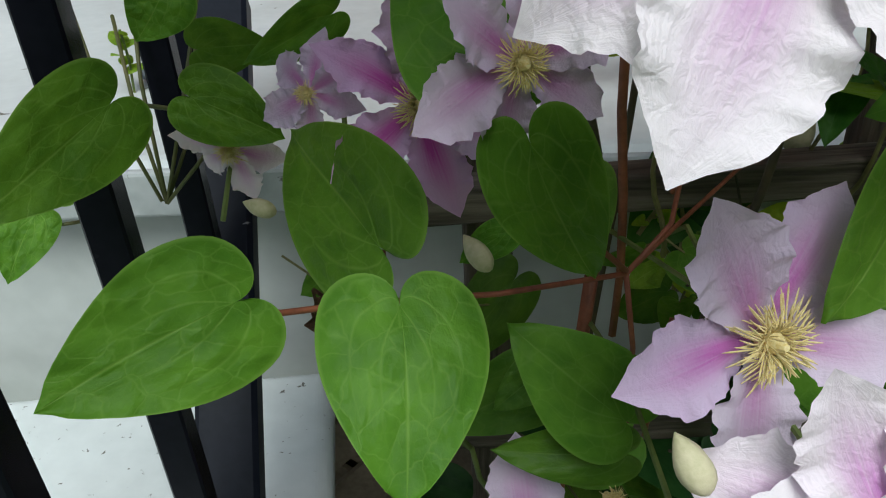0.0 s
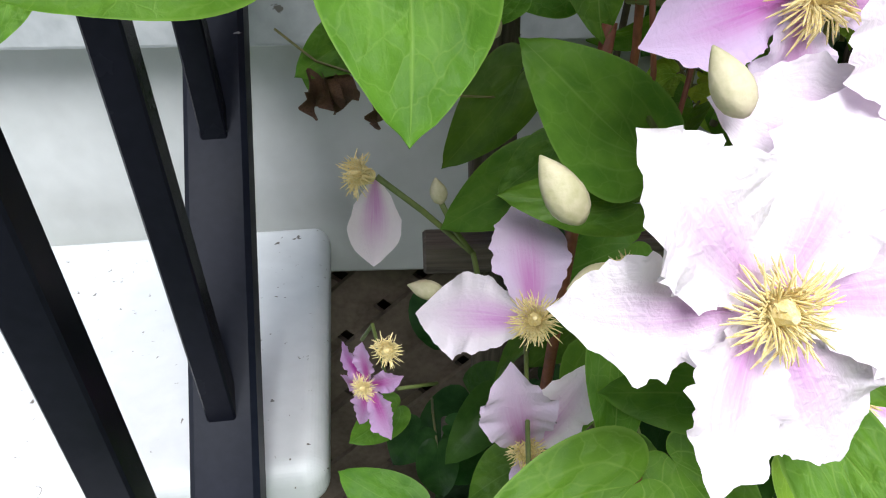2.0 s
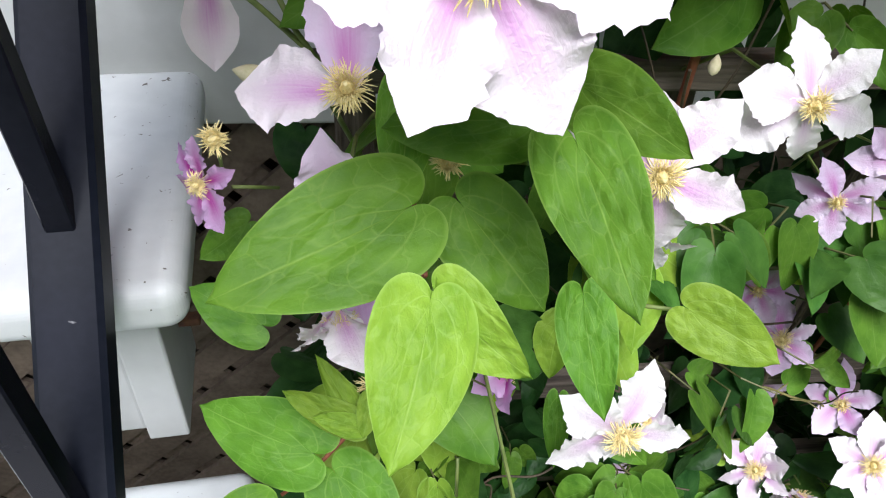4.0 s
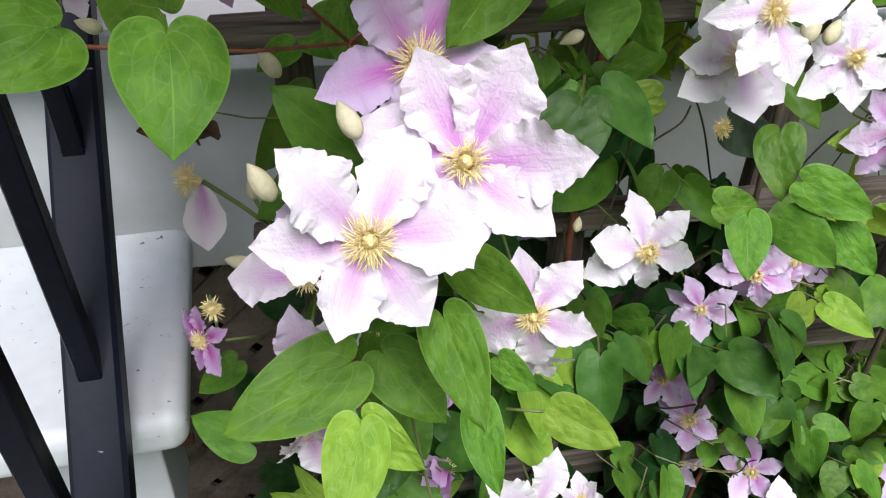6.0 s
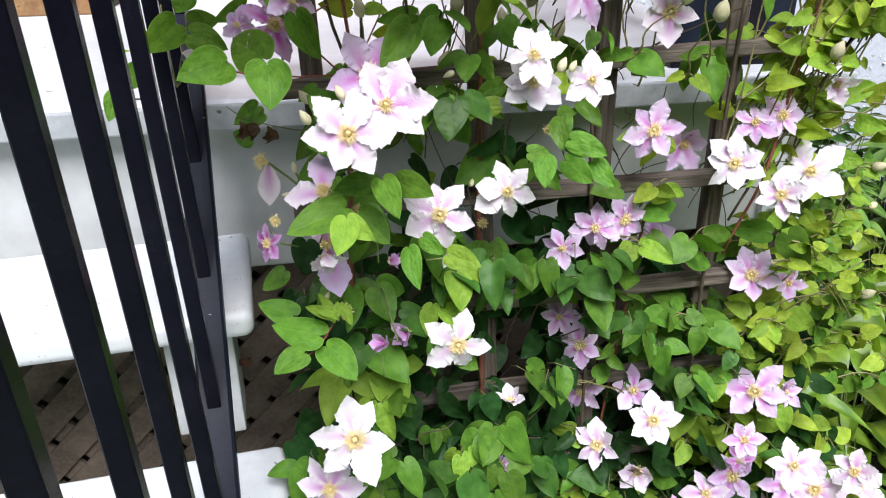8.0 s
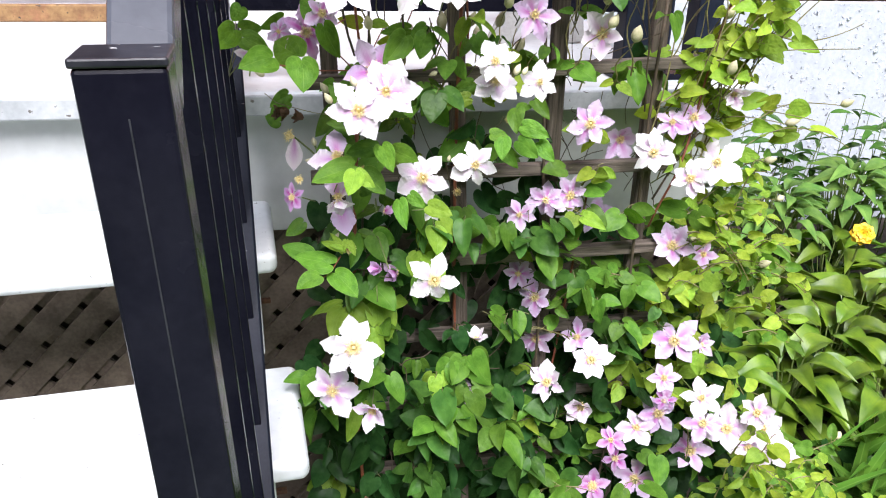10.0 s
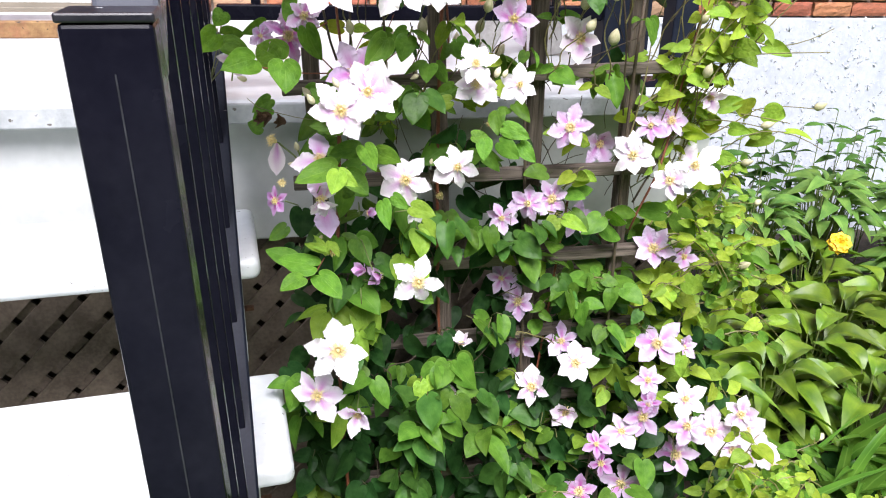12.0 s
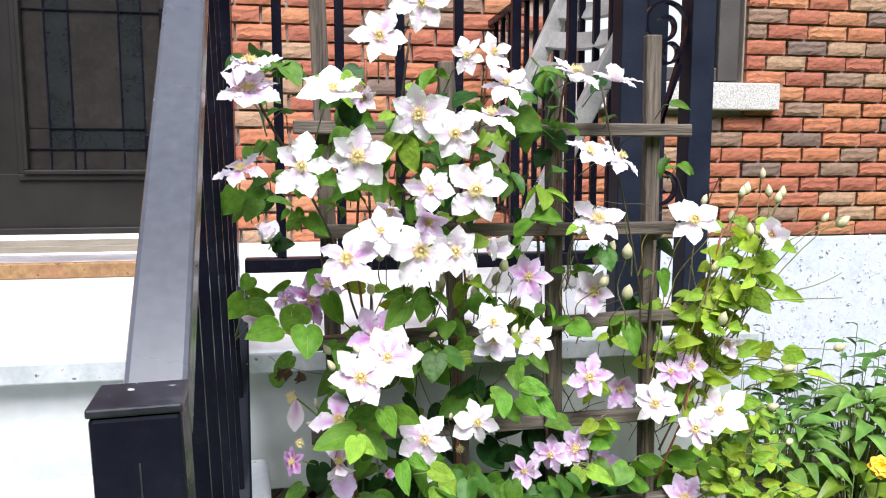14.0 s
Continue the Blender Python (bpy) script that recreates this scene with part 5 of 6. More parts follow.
made, tries, rest = 0, 0, {0: [], 1: [], 2: [], 3: []}
petioles = bmesh.new()
while made < 1330 and tries < 12000:
    tries += 1
    x, z = random.uniform(-0.07, 1.0), random.uniform(0.05, 1.56)
    if random.random() > vine_room(x, z):
        continue
    layer = random.random()
    if layer < 0.50 and z < 1.1 and math.sin(17 * x + 4 * z + 1.0) * math.sin(15 * z - 5 * x) < -0.10:
        continue
    if layer > 0.35 and z > 0.84 and x > 0.42 and random.random() < 0.55:
        continue
    y = vine_y(x, z) + (random.uniform(-0.06, 0.0) if layer < 0.35 else random.uniform(0.0, 0.11))
    if z > 1.2:
        y -= 0.07 * min((z - 1.2) / 0.2, 1)
    if z > 0.8 and z < 1.3 and x < 0.12:
        y = max(y, 0.33)
    # back layers take tone 2, the leaf colour with shade already in it
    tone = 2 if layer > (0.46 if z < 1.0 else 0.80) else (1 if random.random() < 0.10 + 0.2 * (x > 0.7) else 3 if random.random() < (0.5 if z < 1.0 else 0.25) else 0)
    size = random.uniform(0.034, 0.058) if z < 0.55 else random.uniform(0.024, 0.042) if z > 1.2 else random.uniform(0.032, 0.054)
    if layer > 0.65:
        sprays = [(Vector((x, y, z)), vine_leaf(x, y, z, size))]
    else:
        sprays = vine_spray(x, y, z, size)
        tube([Vector((x, y + 0.03, z - 0.02)), Vector((x, y, z)), sprays[0][1].translation], [0.0009, 0.0008, 0.0006], 4, petioles)
    for q, m in sprays:
        if before_flower(q, size):
            continue
        if layer < 0.35 and made % 3 == 0:
            shared("leaf", leaf_low[tone][made % 4], clematis, m)
        else:
            rest[tone].append((made, m))
        made += 1
# the leaves deep inside, their shade put into a darker leaf colour
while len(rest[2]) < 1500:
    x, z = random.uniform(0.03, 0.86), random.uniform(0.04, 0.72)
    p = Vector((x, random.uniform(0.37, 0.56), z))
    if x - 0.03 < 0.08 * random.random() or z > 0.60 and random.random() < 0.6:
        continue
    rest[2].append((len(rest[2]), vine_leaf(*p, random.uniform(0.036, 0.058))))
tagged(part("leaf_stalk", petioles, STEM_TWIG_GREEN, clematis), kind="stuff")
for tone, mat in ((0, LEAF), (1, LEAF_YOUNG), (2, LEAF_SHADED), (3, LEAF_OLD)):
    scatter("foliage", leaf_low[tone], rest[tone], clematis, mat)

def wander(a, b, sway, steps=12):
    a, b = Vector(a), Vector(b)
    ph = [random.uniform(0, 6.28) for _ in range(4)]
    return [a.lerp(b, k / steps) + Vector((sway * math.sin(5 * k / steps + ph[0]), 0.5 * sway * math.sin(7 * k / steps + ph[1]), 0.3 * sway * math.sin(9 * k / steps + ph[2]))) * min(4 * k / steps, 1) for k in range(steps + 1)]


for a, b, r, mat in (
    ((0.10, 0.38, 0.0), (0.10, 0.36, 1.15), 0.0032, STEM_RED), ((0.26, 0.41, 0.0), (0.27, 0.40, 1.35), 0.003, STEM_RED),
    ((0.36, 0.42, 0.0), (0.50, 0.43, 0.95), 0.0022, STEM_RED), ((0.55, 0.41, 0.0), (0.60, 0.41, 1.3), 0.003, STEM_DARK), ((0.42, 0.41, 0.0), (0.40, 0.42, 1.4), 0.0026, STEM_DARK),
    ((0.60, 0.40, 0.95), (0.80, 0.43, 1.3), 0.002, STEM_DARK), ((0.60, 0.40, 0.9), (0.72, 0.42, 1.32), 0.002, STEM_RED), ((0.12, 0.41, 0.6), (0.11, 0.40, 1.45), 0.0018, STEM_DARK),
    ((0.12, 0.38, 1.1), (0.10, 0.30, 1.56), 0.002, STEM_RED), ((0.16, 0.38, 1.1), (0.17, 0.28, 1.6), 0.0018, STEM_DARK), ((0.1, 0.36, 1.2), (-0.02, 0.24, 1.52), 0.0018, STEM_DARK),
    ((0.27, 0.40, 1.2), (0.27, 0.32, 1.58), 0.0018, STEM_RED), ((0.4, 0.42, 1.3), (0.42, 0.36, 1.54), 0.0016, STEM_RED), ((0.57, 0.41, 1.1), (0.47, 0.34, 1.54), 0.0016, STEM_DARK),
):
    part("stem", tube(wander(a, b, 0.012), r, 6), mat, clematis, smooth=True)
for pts in NEAR_STEMS:
    part("stem", tube([Vector(p) + Vector((0, 0.005, -0.004)) for p in pts], 0.0009, 8), STEM_TWIG_GREEN if pts[0][0] < -0.05 else STEM_RED if len(pts) > 2 else STEM_GREEN, clematis, smooth=True)
wiry = bmesh.new()
for k in range(110):
    x, z = random.uniform(0.14, 0.70), random.uniform(0.35, 1.42)
    a = Vector((x, vine_y(x, z) + random.uniform(0.0, 0.04), z))
    tube(wander(a, a + Vector((random.gauss(0, 0.05), random.uniform(-0.05, 0.02), random.gauss(0.07, 0.05))), 0.004, 18), random.uniform(0.0006, 0.0010), 5, wiry)
tagged(part("tendril", wiry, STEM_DARK, clematis), kind="stuff")


# flowers
def bud_bm(base, tip, fat=0.36):
    base, tip = Vector(base), Vector(tip)
    prof = ((0.0, 0.2), (0.06, 0.5), (0.15, 0.78), (0.28, 0.95), (0.42, 1.0), (0.56, 0.93), (0.70, 0.75), (0.82, 0.5), (0.92, 0.26), (1.0, 0.05))
    n = (tip - base).length
    bm = tube([base.lerp(tip, u) for u, _ in prof], [fat * n * r for _, r in prof], 12)
    axis = (tip - base).normalized()
    side = axis.cross(Vector((0.31, 0.2, 0.93))).normalized()
    for v in bm.verts:
        s = v.co - base
        flat = s - axis * s.dot(axis)
        a = math.atan2(flat.dot(axis.cross(side)), flat.dot(side)) + 1.1 * s.dot(axis) / n
        v.co += flat * 0.13 * (abs(math.cos(2 * a)) - 0.5) + side * 0.05 * n * (s.dot(axis) / n) ** 2
    return bm


def stamens(count=84, spread=1.0, reach=0.11):
    """A boss of cream stamens, for a flower one across that faces +z."""
    bm = bmesh.new()
    for k in range(count):
        a = k * 2.39996
        r = math.sqrt(k / count)
        out = Vector((math.cos(a), math.sin(a), 0))
        tip = out * reach * spread * (0.3 + 0.7 * r) * random.uniform(0.75, 1.2) + Vector((random.gauss(0, 0.012), random.gauss(0, 0.012), 0.125 - 0.06 * r * spread + random.gauss(0, 0.012)))
        mid = out * reach * (0.2 + 0.45 * r) + Vector((0, 0, 0.07 + 0.02 * r))
        tube([out * 0.02, mid, tip, tip + (tip - mid).normalized() * 0.025], [0.0016, 0.0018, 0.0031, 0.0012], 4, bm)
    tube([Vector((0, 0, 0.0)), Vector((0, 0, 0.07)), Vector((0, 0, 0.12))], [0.03, 0.034, 0.01], 8, bm)
    me = bpy.data.meshes.new("stamen_shape")
    bm.to_mesh(me)
    bm.free()
    me.materials.append(STAMEN)
    return me


STAMEN_SHAPES = [stamens(150, 1.0), stamens(130, 0.85, 0.10), stamens(160, 1.1, 0.115)]
PETAL_SHAPES, FRILLED_SHAPES = [], []
for mat, slim in zip(PETALS, (1.0, 1.0, 0.93, 0.90)):
    for shapes, wide, frill in ((PETAL_SHAPES, 1.0, 1.0), (FRILLED_SHAPES, 1.06, 1.4)):
        shapes.append([petal_mesh("petal_shape", mat, w * slim * wide, b, tw, ru * frill, ph, sw) for w, b, tw, ru, ph, sw in ((0.62, 0.12, 0.15, 0.20, 0.2, 0.03), (0.56, 0.30, -0.25, 0.25, 1.5, -0.07), (0.66, 0.02, 0.05, 0.23, 2.7, 0.05), (0.55, 0.42, 0.35, 0.21, 4.0, -0.04), (0.60, 0.20, -0.4, 0.23, 5.2, 0.08), (0.64, -0.10, 0.2, 0.20, 3.3, -0.03))])


def flower(x, y, z, size, heading, lift, tone, style, k):
    n = facing(heading + random.uniform(-12, 12), lift + random.uniform(-6, 12))
    side = n.cross(Vector((0, 0, 1))).normalized()
    up = side.cross(n)
    spin = random.uniform(0, 360)
    size = 1.11 * size
    frame_m = Matrix((side, up, n)).transposed().to_4x4()
    frame_m.translation = Vector((x, y, z))
    boss = shared("flower", STAMEN_SHAPES[k % 3], clematis, frame_m @ Matrix.Diagonal((size, size, size, 1)))
    boss["label"] = ("pale pink and white clematis flower", "pink clematis flower", "mauve clematis flower")[min(int(tone * 3), 2)]
    count, tilt = ((random.choice((6, 6, 6, 6, 5, 7)), random.uniform(-4, 14)), (4, -10), (5, 42), (4, 62))[style]
    shade = 0 if tone < 0.16 else 1 if tone < 0.38 else 2 if tone < 0.7 else 3
    droop = random.uniform(0, 360)
    frilled = y < 0.215 and z < 1.28 or z > 1.23 and x < 0.06 and y < 0.34
    shapes, slim = (FRILLED_SHAPES, 1.0) if frilled else (PETAL_SHAPES, 1.04)
    for q in range(count):
        a = spin + 360 * q / count + random.uniform(-11, 11)
        lean = tilt + random.uniform(-13, 13) + 9 * math.cos(radians(a - droop))
        r = pose(0, 0, 0, 0, 0, a) @ Matrix.Translation((0.02, 0, -0.016 * (q % 2))) @ pose(0, 0, 0, random.uniform(-14, 14), -lean, 0)
        s = 0.5 * random.uniform(0.86, 1.12)
        shared("petal", shapes[shade][(k + q * 5 + q // 3) % 6], boss, r @ Matrix.Diagonal((s, s * slim * (random.uniform(0.86, 1.12) if count > 4 else 1.2), s, 1)))
    return boss


stalks = bmesh.new()
for k, row in enumerate(ALL_FLOWERS):
    flower(*row, k)
    x, y, z, size, heading, lift = row[:6]
    back = Vector((x, y, z)) - facing(heading, lift) * 0.012
    root = Vector((x + random.uniform(-0.02, 0.02), vine_y(x, z) + 0.03, z - random.uniform(0.02, 0.06)))
    tube([back, back.lerp(root, 0.5) + Vector((0, 0.01, 0.012)), root], [0.0009, 0.0010, 0.0012], 5, stalks)
for k, row in enumerate(BUDS):
    part("bud", bud_bm(row[:3], row[3:], 0.27), BUD, clematis, "pale green flower bud", smooth=True)
tagged(part("flower_stalk", stalks, STEM_GREEN, clematis), kind="stuff")


# fading flowers that keep two or three petals
for k, (centre, heading, lift, size, tips) in enumerate((
    ((0.068, 0.280, 1.076), -8, 48, 0.074, ((0.026, 0.300, 1.066), (0.068, 0.316, 1.104))),
    ((0.067, 0.268, 1.022), -8, 40, 0.074, ((0.056, 0.255, 1.069), (0.088, 0.268, 1.060), (0.074, 0.246, 0.972))),
)):
    c, n = Vector(centre), facing(heading, lift)
    side = n.cross(Vector((0, 0, 1))).normalized()
    m = Matrix((side, side.cross(n), n)).transposed().to_4x4()
    m.translation = c
    boss = shared("flower", STAMEN_SHAPES[k], clematis, m @ Matrix.Diagonal((size, size, size, 1)))
    boss["label"] = "fading pale mauve flower with few petals left"
    back = boss.matrix_basis.inverted()
    for q, tip in enumerate(tips):
        shared("petal", PETAL_SHAPES[1 + (q + k) % 2][(2 * q + k) % 6], boss, back @ lie(c, tip, n + Vector((0.2 * q, 0, 0)), None, 1.05))


# light young growth: shoots with paired leaves, some tipped by a bud
def shoot(a, b, rise, pairs, size, bud, into):
    a, b = Vector(a), Vector(b)
    turn, sway = random.uniform(0, 3), random.uniform(0.003, 0.008)
    pts = [a.lerp(b, q / 8) + Vector((0, 0, rise * math.sin(math.pi * q / 8))) + Vector((sway * math.sin(0.7 * q + turn), 0.7 * sway * math.sin(0.9 * q + 2 * turn), 0)) * min(q / 3, 1) for q in range(9)]
    tube(pts, [0.0014 - 0.0006 * q / 8 for q in range(9)], 5, twigs)
    for q in range(pairs):
        p = pts[min(1 + q * 7 // max(pairs, 1), 8)]
        for sgn in (-1, 1):
            w = turn + 1.57 * q
            d = Vector((sgn * math.cos(w), sgn * 0.6 * math.sin(w) - 0.25, random.uniform(-0.5, 0.35))).normalized()
            s = size * random.uniform(0.7, 1.2)
            tube([p, p + d * s * 0.4], 0.0006, 4, twigs)
            if not before_flower(p + d * s * 0.8, s):
                into.append((random.randrange(4), lie(p + d * s * 0.4, p + d * s * 1.4, (random.gauss(0, 0.5), -0.85, 0.6 + random.gauss(0, 0.35)), s)))
    if bud:
        end = pts[-1]
        d = ((pts[-1] - pts[-2]).normalized() + Vector((0, 0, 0.5))).normalized()
        part("bud", bud_bm(end, end + d * random.uniform(0.019, 0.027), random.uniform(0.26, 0.32)), BUD, clematis, smooth=True)


twigs = bmesh.new()
young, deep = [], []
for k in range(26):
    a = (random.uniform(0.58, 0.70), random.uniform(0.40, 0.45), random.uniform(0.98, 1.2))
    b = (random.uniform(0.66, 0.90), random.uniform(0.36, 0.48), random.uniform(1.06, 1.36))
    shoot(a, b, random.uniform(0.0, 0.05), random.choice((1, 2, 3)), random.uniform(0.028, 0.046), k % 3 == 0, young)
for k in range(9):
    a = (random.uniform(0.66, 0.76), random.uniform(0.38, 0.44), random.uniform(1.12, 1.26))
    b = (a[0] + random.uniform(0.0, 0.10), a[1] + random.uniform(-0.02, 0.02), random.uniform(1.30, 1.40))
    shoot(a, b, 0.0, random.choice((2, 3)), random.uniform(0.026, 0.042), True, young)
shoot((0.74, 0.42, 1.06), (0.93, 0.43, 1.10), 0.02, 2, 0.040, True, young)
shoot((0.72, 0.42, 1.00), (0.98, 0.44, 1.02), 0.05, 3, 0.036, False, young)
shoot((0.78, 0.42, 1.22), (0.95, 0.44, 1.235), -0.02, 1, 0.045, False, young)
shoot((0.73, 0.42, 1.2), (0.775, 0.42, 1.40), 0.0, 3, 0.032, True, young)
for k in range(22):
    a = (random.uniform(0.10, 0.60), random.uniform(0.36, 0.44), random.uniform(1.10, 1.26))
    b = (a[0] + random.uniform(-0.03, 0.05), a[1] + random.uniform(-0.06, 0.0), a[2] + random.uniform(0.06, 0.13))
    shoot(a, b, 0.0, random.choice((0, 1, 1)), random.uniform(0.022, 0.036), k % 3 > 0, deep if k % 2 else young)
for k in range(14):
    a = (random.uniform(0.14, 0.34), random.uniform(0.42, 0.47), random.uniform(1.06, 1.14))
    b = (a[0] + random.uniform(-0.03, 0.05), a[1] + random.uniform(0.0, 0.05), a[2] + random.uniform(0.05, 0.11))
    shoot(a, b, 0.0, 1, random.uniform(0.014, 0.022), True, young)
for k in range(44):
    a = (random.uniform(0.62, 0.80), random.uniform(0.36, 0.48), random.uniform(0.45, 0.95))
    b = (a[0] + random.uniform(0.02, 0.22), a[1] + random.uniform(-0.08, 0.16), a[2] + random.uniform(-0.12, 0.10))
    shoot(a, b, 0.03, 4, random.uniform(0.024, 0.036), k % 4 == 0, young if k % 5 < 4 else deep)
for k in range(80):
    x = random.uniform(0.72, 1.12)
    a = (x, random.uniform(0.14, 0.36), random.uniform(0.05, max(0.10, 0.54 - 0.75 * (x - 0.74))))
    b = (a[0] + random.uniform(-0.02, 0.13), a[1] + random.uniform(-0.10, 0.06), max(a[2] + random.uniform(-0.08, 0.08), 0.03))
    shoot(a, b, 0.03, 4, random.uniform(0.022, 0.036), k % 7 == 0, young if k % 4 else deep)
for k in range(7):
    a = (random.uniform(0.1, 0.75), random.uniform(0.26, 0.36), random.uniform(0.26, 0.5))
    b = (a[0] + random.uniform(-0.06, 0.1), a[1] - random.uniform(0.0, 0.08), a[2] + random.uniform(-0.05, 0.10))
    shoot(a, b, 0.02, 3, random.uniform(0.035, 0.05), False, deep)
for k in range(22):
    a = (random.uniform(0.33, 0.64), random.uniform(0.395, 0.412), random.uniform(0.42, 1.07))
    b = (a[0] + random.uniform(-0.08, 0.08), a[1] + random.uniform(-0.02, 0.01), a[2] + random.uniform(-0.07, 0.05))
    shoot(a, b, 0.01, 3, random.uniform(0.026, 0.042), False, young if k % 5 == 0 else deep)
tagged(part("twig", twigs, STEM_TWIG, clematis), kind="stuff")
scatter("young_foliage", leaf_low[4], young[::2], clematis, LEAF_LIME)
scatter("young_foliage", leaf_low[1], young[1::2], clematis, LEAF_YOUNG)
scatter("young_foliage", leaf_low[0], deep, clematis, LEAF)
# spent flower heads
for k, (x, y, z, s, h, l) in enumerate(((0.008, 0.374, 1.081, 0.085, -60, 25), (0.017, 0.312, 1.035, 0.06, -35, 25), (0.068, 0.282, 1.075, 0.05, -10, 10), (0.078, 0.250, 0.955, 0.08, 0, 15), (0.10, 0.25, 1.065, 0.05, 0, 60), (0.255, 0.38, 0.985, 0.06, 10, 10), (0.33, 0.37, 1.10, 0.06, 10, 20), (0.10, 0.30, 1.085, 0.05, 20, 20))):
    n = facing(h, l)
    side = n.cross(Vector((0, 0, 1))).normalized()
    m = Matrix((side, side.cross(n), n)).transposed().to_4x4()
    m.translation = Vector((x, y, z))
    shared("spent_flower", STAMEN_SHAPES[1], clematis, m @ Matrix.Diagonal((1.15 * s, 1.15 * s, 1.2 * s, 1)))["label"] = "spent flower with cream stamens only"
hang = blade_mesh("petal_shape", PETALS[1], petal_outline(0.5), 12, 6, 0.2, 0.1, 0.0, 0.1, 3, 0.6)
shared("petal", hang, clematis, lie((0.009, 0.375, 1.079), (0.006, 0.372, 1.028), (0.1, -1, 0.1)))
for path in (((0.010, 0.375, 1.080), (0.03, 0.374, 1.062), (0.054, 0.372, 1.038), (0.058, 0.373, 1.016), (0.075, 0.385, 0.97)), ((0.0385, 0.372, 1.068), (0.045, 0.372, 1.052), (0.053, 0.372, 1.039))):
    part("flower_stalk", tube([Vector(p) for p in path], [0.0015] * len(path), 6), STEM_GREEN, clematis, smooth=True)
part("flower_stalk", tube([Vector(p) for p in ((-0.03, 0.393, 1.142), (-0.014, 0.392, 1.128), (0.012, 0.386, 1.121), (0.04, 0.388, 1.113), (0.088, 0.41, 1.10))], [0.0006] * 5, 5), STEM_TWIG, clematis)
part("bud", bud_bm((0.0385, 0.372, 1.067), (0.0365, 0.371, 1.081), 0.27), BUD, clematis, smooth=True)
dry = blade_mesh("dry_leaf_shape", DEAD_LEAF, lance(0.62), 12, 8, 1.5, 0.7, 0, 0.9, 1.6, 1.0, 0.5)
for a, b in (((-0.018, 0.392, 1.125), (-0.012, 0.394, 1.098)), ((-0.012, 0.394, 1.124), (-0.002, 0.392, 1.10)), ((0.012, 0.385, 1.12), (0.014, 0.384, 1.096)), ((0.052, 0.19, 0.545), (0.062, 0.185, 0.485)), ((0.088, 0.19, 0.56), (0.092, 0.185, 0.495)), ((0.070, 0.19, 0.50), (0.098, 0.183, 0.445))):
    shared("dry_leaf", dry, clematis, lie(a, b, (0.4, -1, 0.2)))["label"] = "shrivelled brown leaf"

# ---- strap-leaved perennial at the foot of the trellis ----
strap_shapes = [blade_mesh("strap_shape", STRAP, strap(w), 14, 2, 0.5, b, 0, 0, 1, 0, c) for w, b, c in ((0.095, 1.1, 1.1), (0.085, 0.8, 0.8), (0.10, 1.45, 1.35), (0.075, 0.4, 0.3), (0.09, 1.75, 1.5))]
for x0, y0, count, high in ((0.24, 0.20, 26, 0.24), (0.42, 0.24, 30, 0.28), (0.58, 0.18, 30, 0.28), (0.74, 0.26, 30, 0.32), (0.36, 0.06, 26, 0.26), (0.68, 0.05, 26, 0.27), (0.52, 0.02, 24, 0.26), (0.20, 0.04, 20, 0.24), (0.84, 0.12, 22, 0.28), (0.33, 0.30, 24, 0.24), (0.50, 0.32, 24, 0.27), (0.66, 0.34, 26, 0.28), (0.95, 0.34, 26, 0.34), (1.30, 0.52, 24, 0.30), (1.48, 0.66, 24, 0.30)):
    clump = thing("spiderwort", "clump of arching green strap leaves in the bed", "perennial", (x0, y0, 0.0), "strap-leaved clumps in the bed")
    for k in range(count):
        a, e = random.uniform(0, 6.28), random.uniform(0.75, 1.42)
        d = Vector((math.cos(a) * math.cos(e), math.sin(a) * math.cos(e), math.sin(e)))
        b = Vector((random.gauss(0, 0.02), random.gauss(0, 0.02), 0))
        shared("strap_leaf", strap_shapes[k % 5], clump, lie(b, b + d, (d.x * -0.3 - d.z * math.cos(a) * 0.2, -d.z * math.sin(a) * 0.2, 1.0), high * random.uniform(0.65, 1.35)))

white_petal = blade_mesh("petal_shape", PETALS[0], petal_outline(0.95), 6, 4, 0.1, 0.1, 0, 0.1, 2, 0.4, 0.2)
for k, (x, y, z, s) in enumerate(((0.415, 0.17, 0.27, 0.030), (0.375, 0.14, 0.215, 0.03), (0.39, 0.13, 0.20, 0.018), (0.77, 0.22, 0.225, 0.02), (0.755, 0.20, 0.195, 0.02), (0.57, 0.2, 0.235, 0.024), (0.33, 0.06, 0.13, 0.03), (0.48, 0.08, 0.14, 0.02), (0.975, 0.155, 0.352, 0.034), (0.83, 0.17, 0.30, 0.016))):
    bloom = thing("spiderwort_flower", "small white three-petalled flower on a thin stalk", "flower", (x, y, z), "white flowers among the strap leaves")
    part("stalk", tube([Vector((0.01, 0.04, -z)), Vector((0.004, 0.015, -0.4 * z)), Vector((0, 0, 0))], [0.0022, 0.0018, 0.0014], 5), STEM_GREEN, bloom)
    for q in range(3):
        m = pose(0, 0, 0, 40 + 17 * (k % 4), 0, -60 + 31 * (k % 5)) @ pose(0, 0, 0, 0, 0, 120 * q + 40 * k) @ pose(0, 0, 0, 0, -38 + 9 * q, 0)
        shared("petal", white_petal, bloom, m @ Matrix.Diagonal((0.8 * s, 0.72 * s, 0.8 * s, 1)))

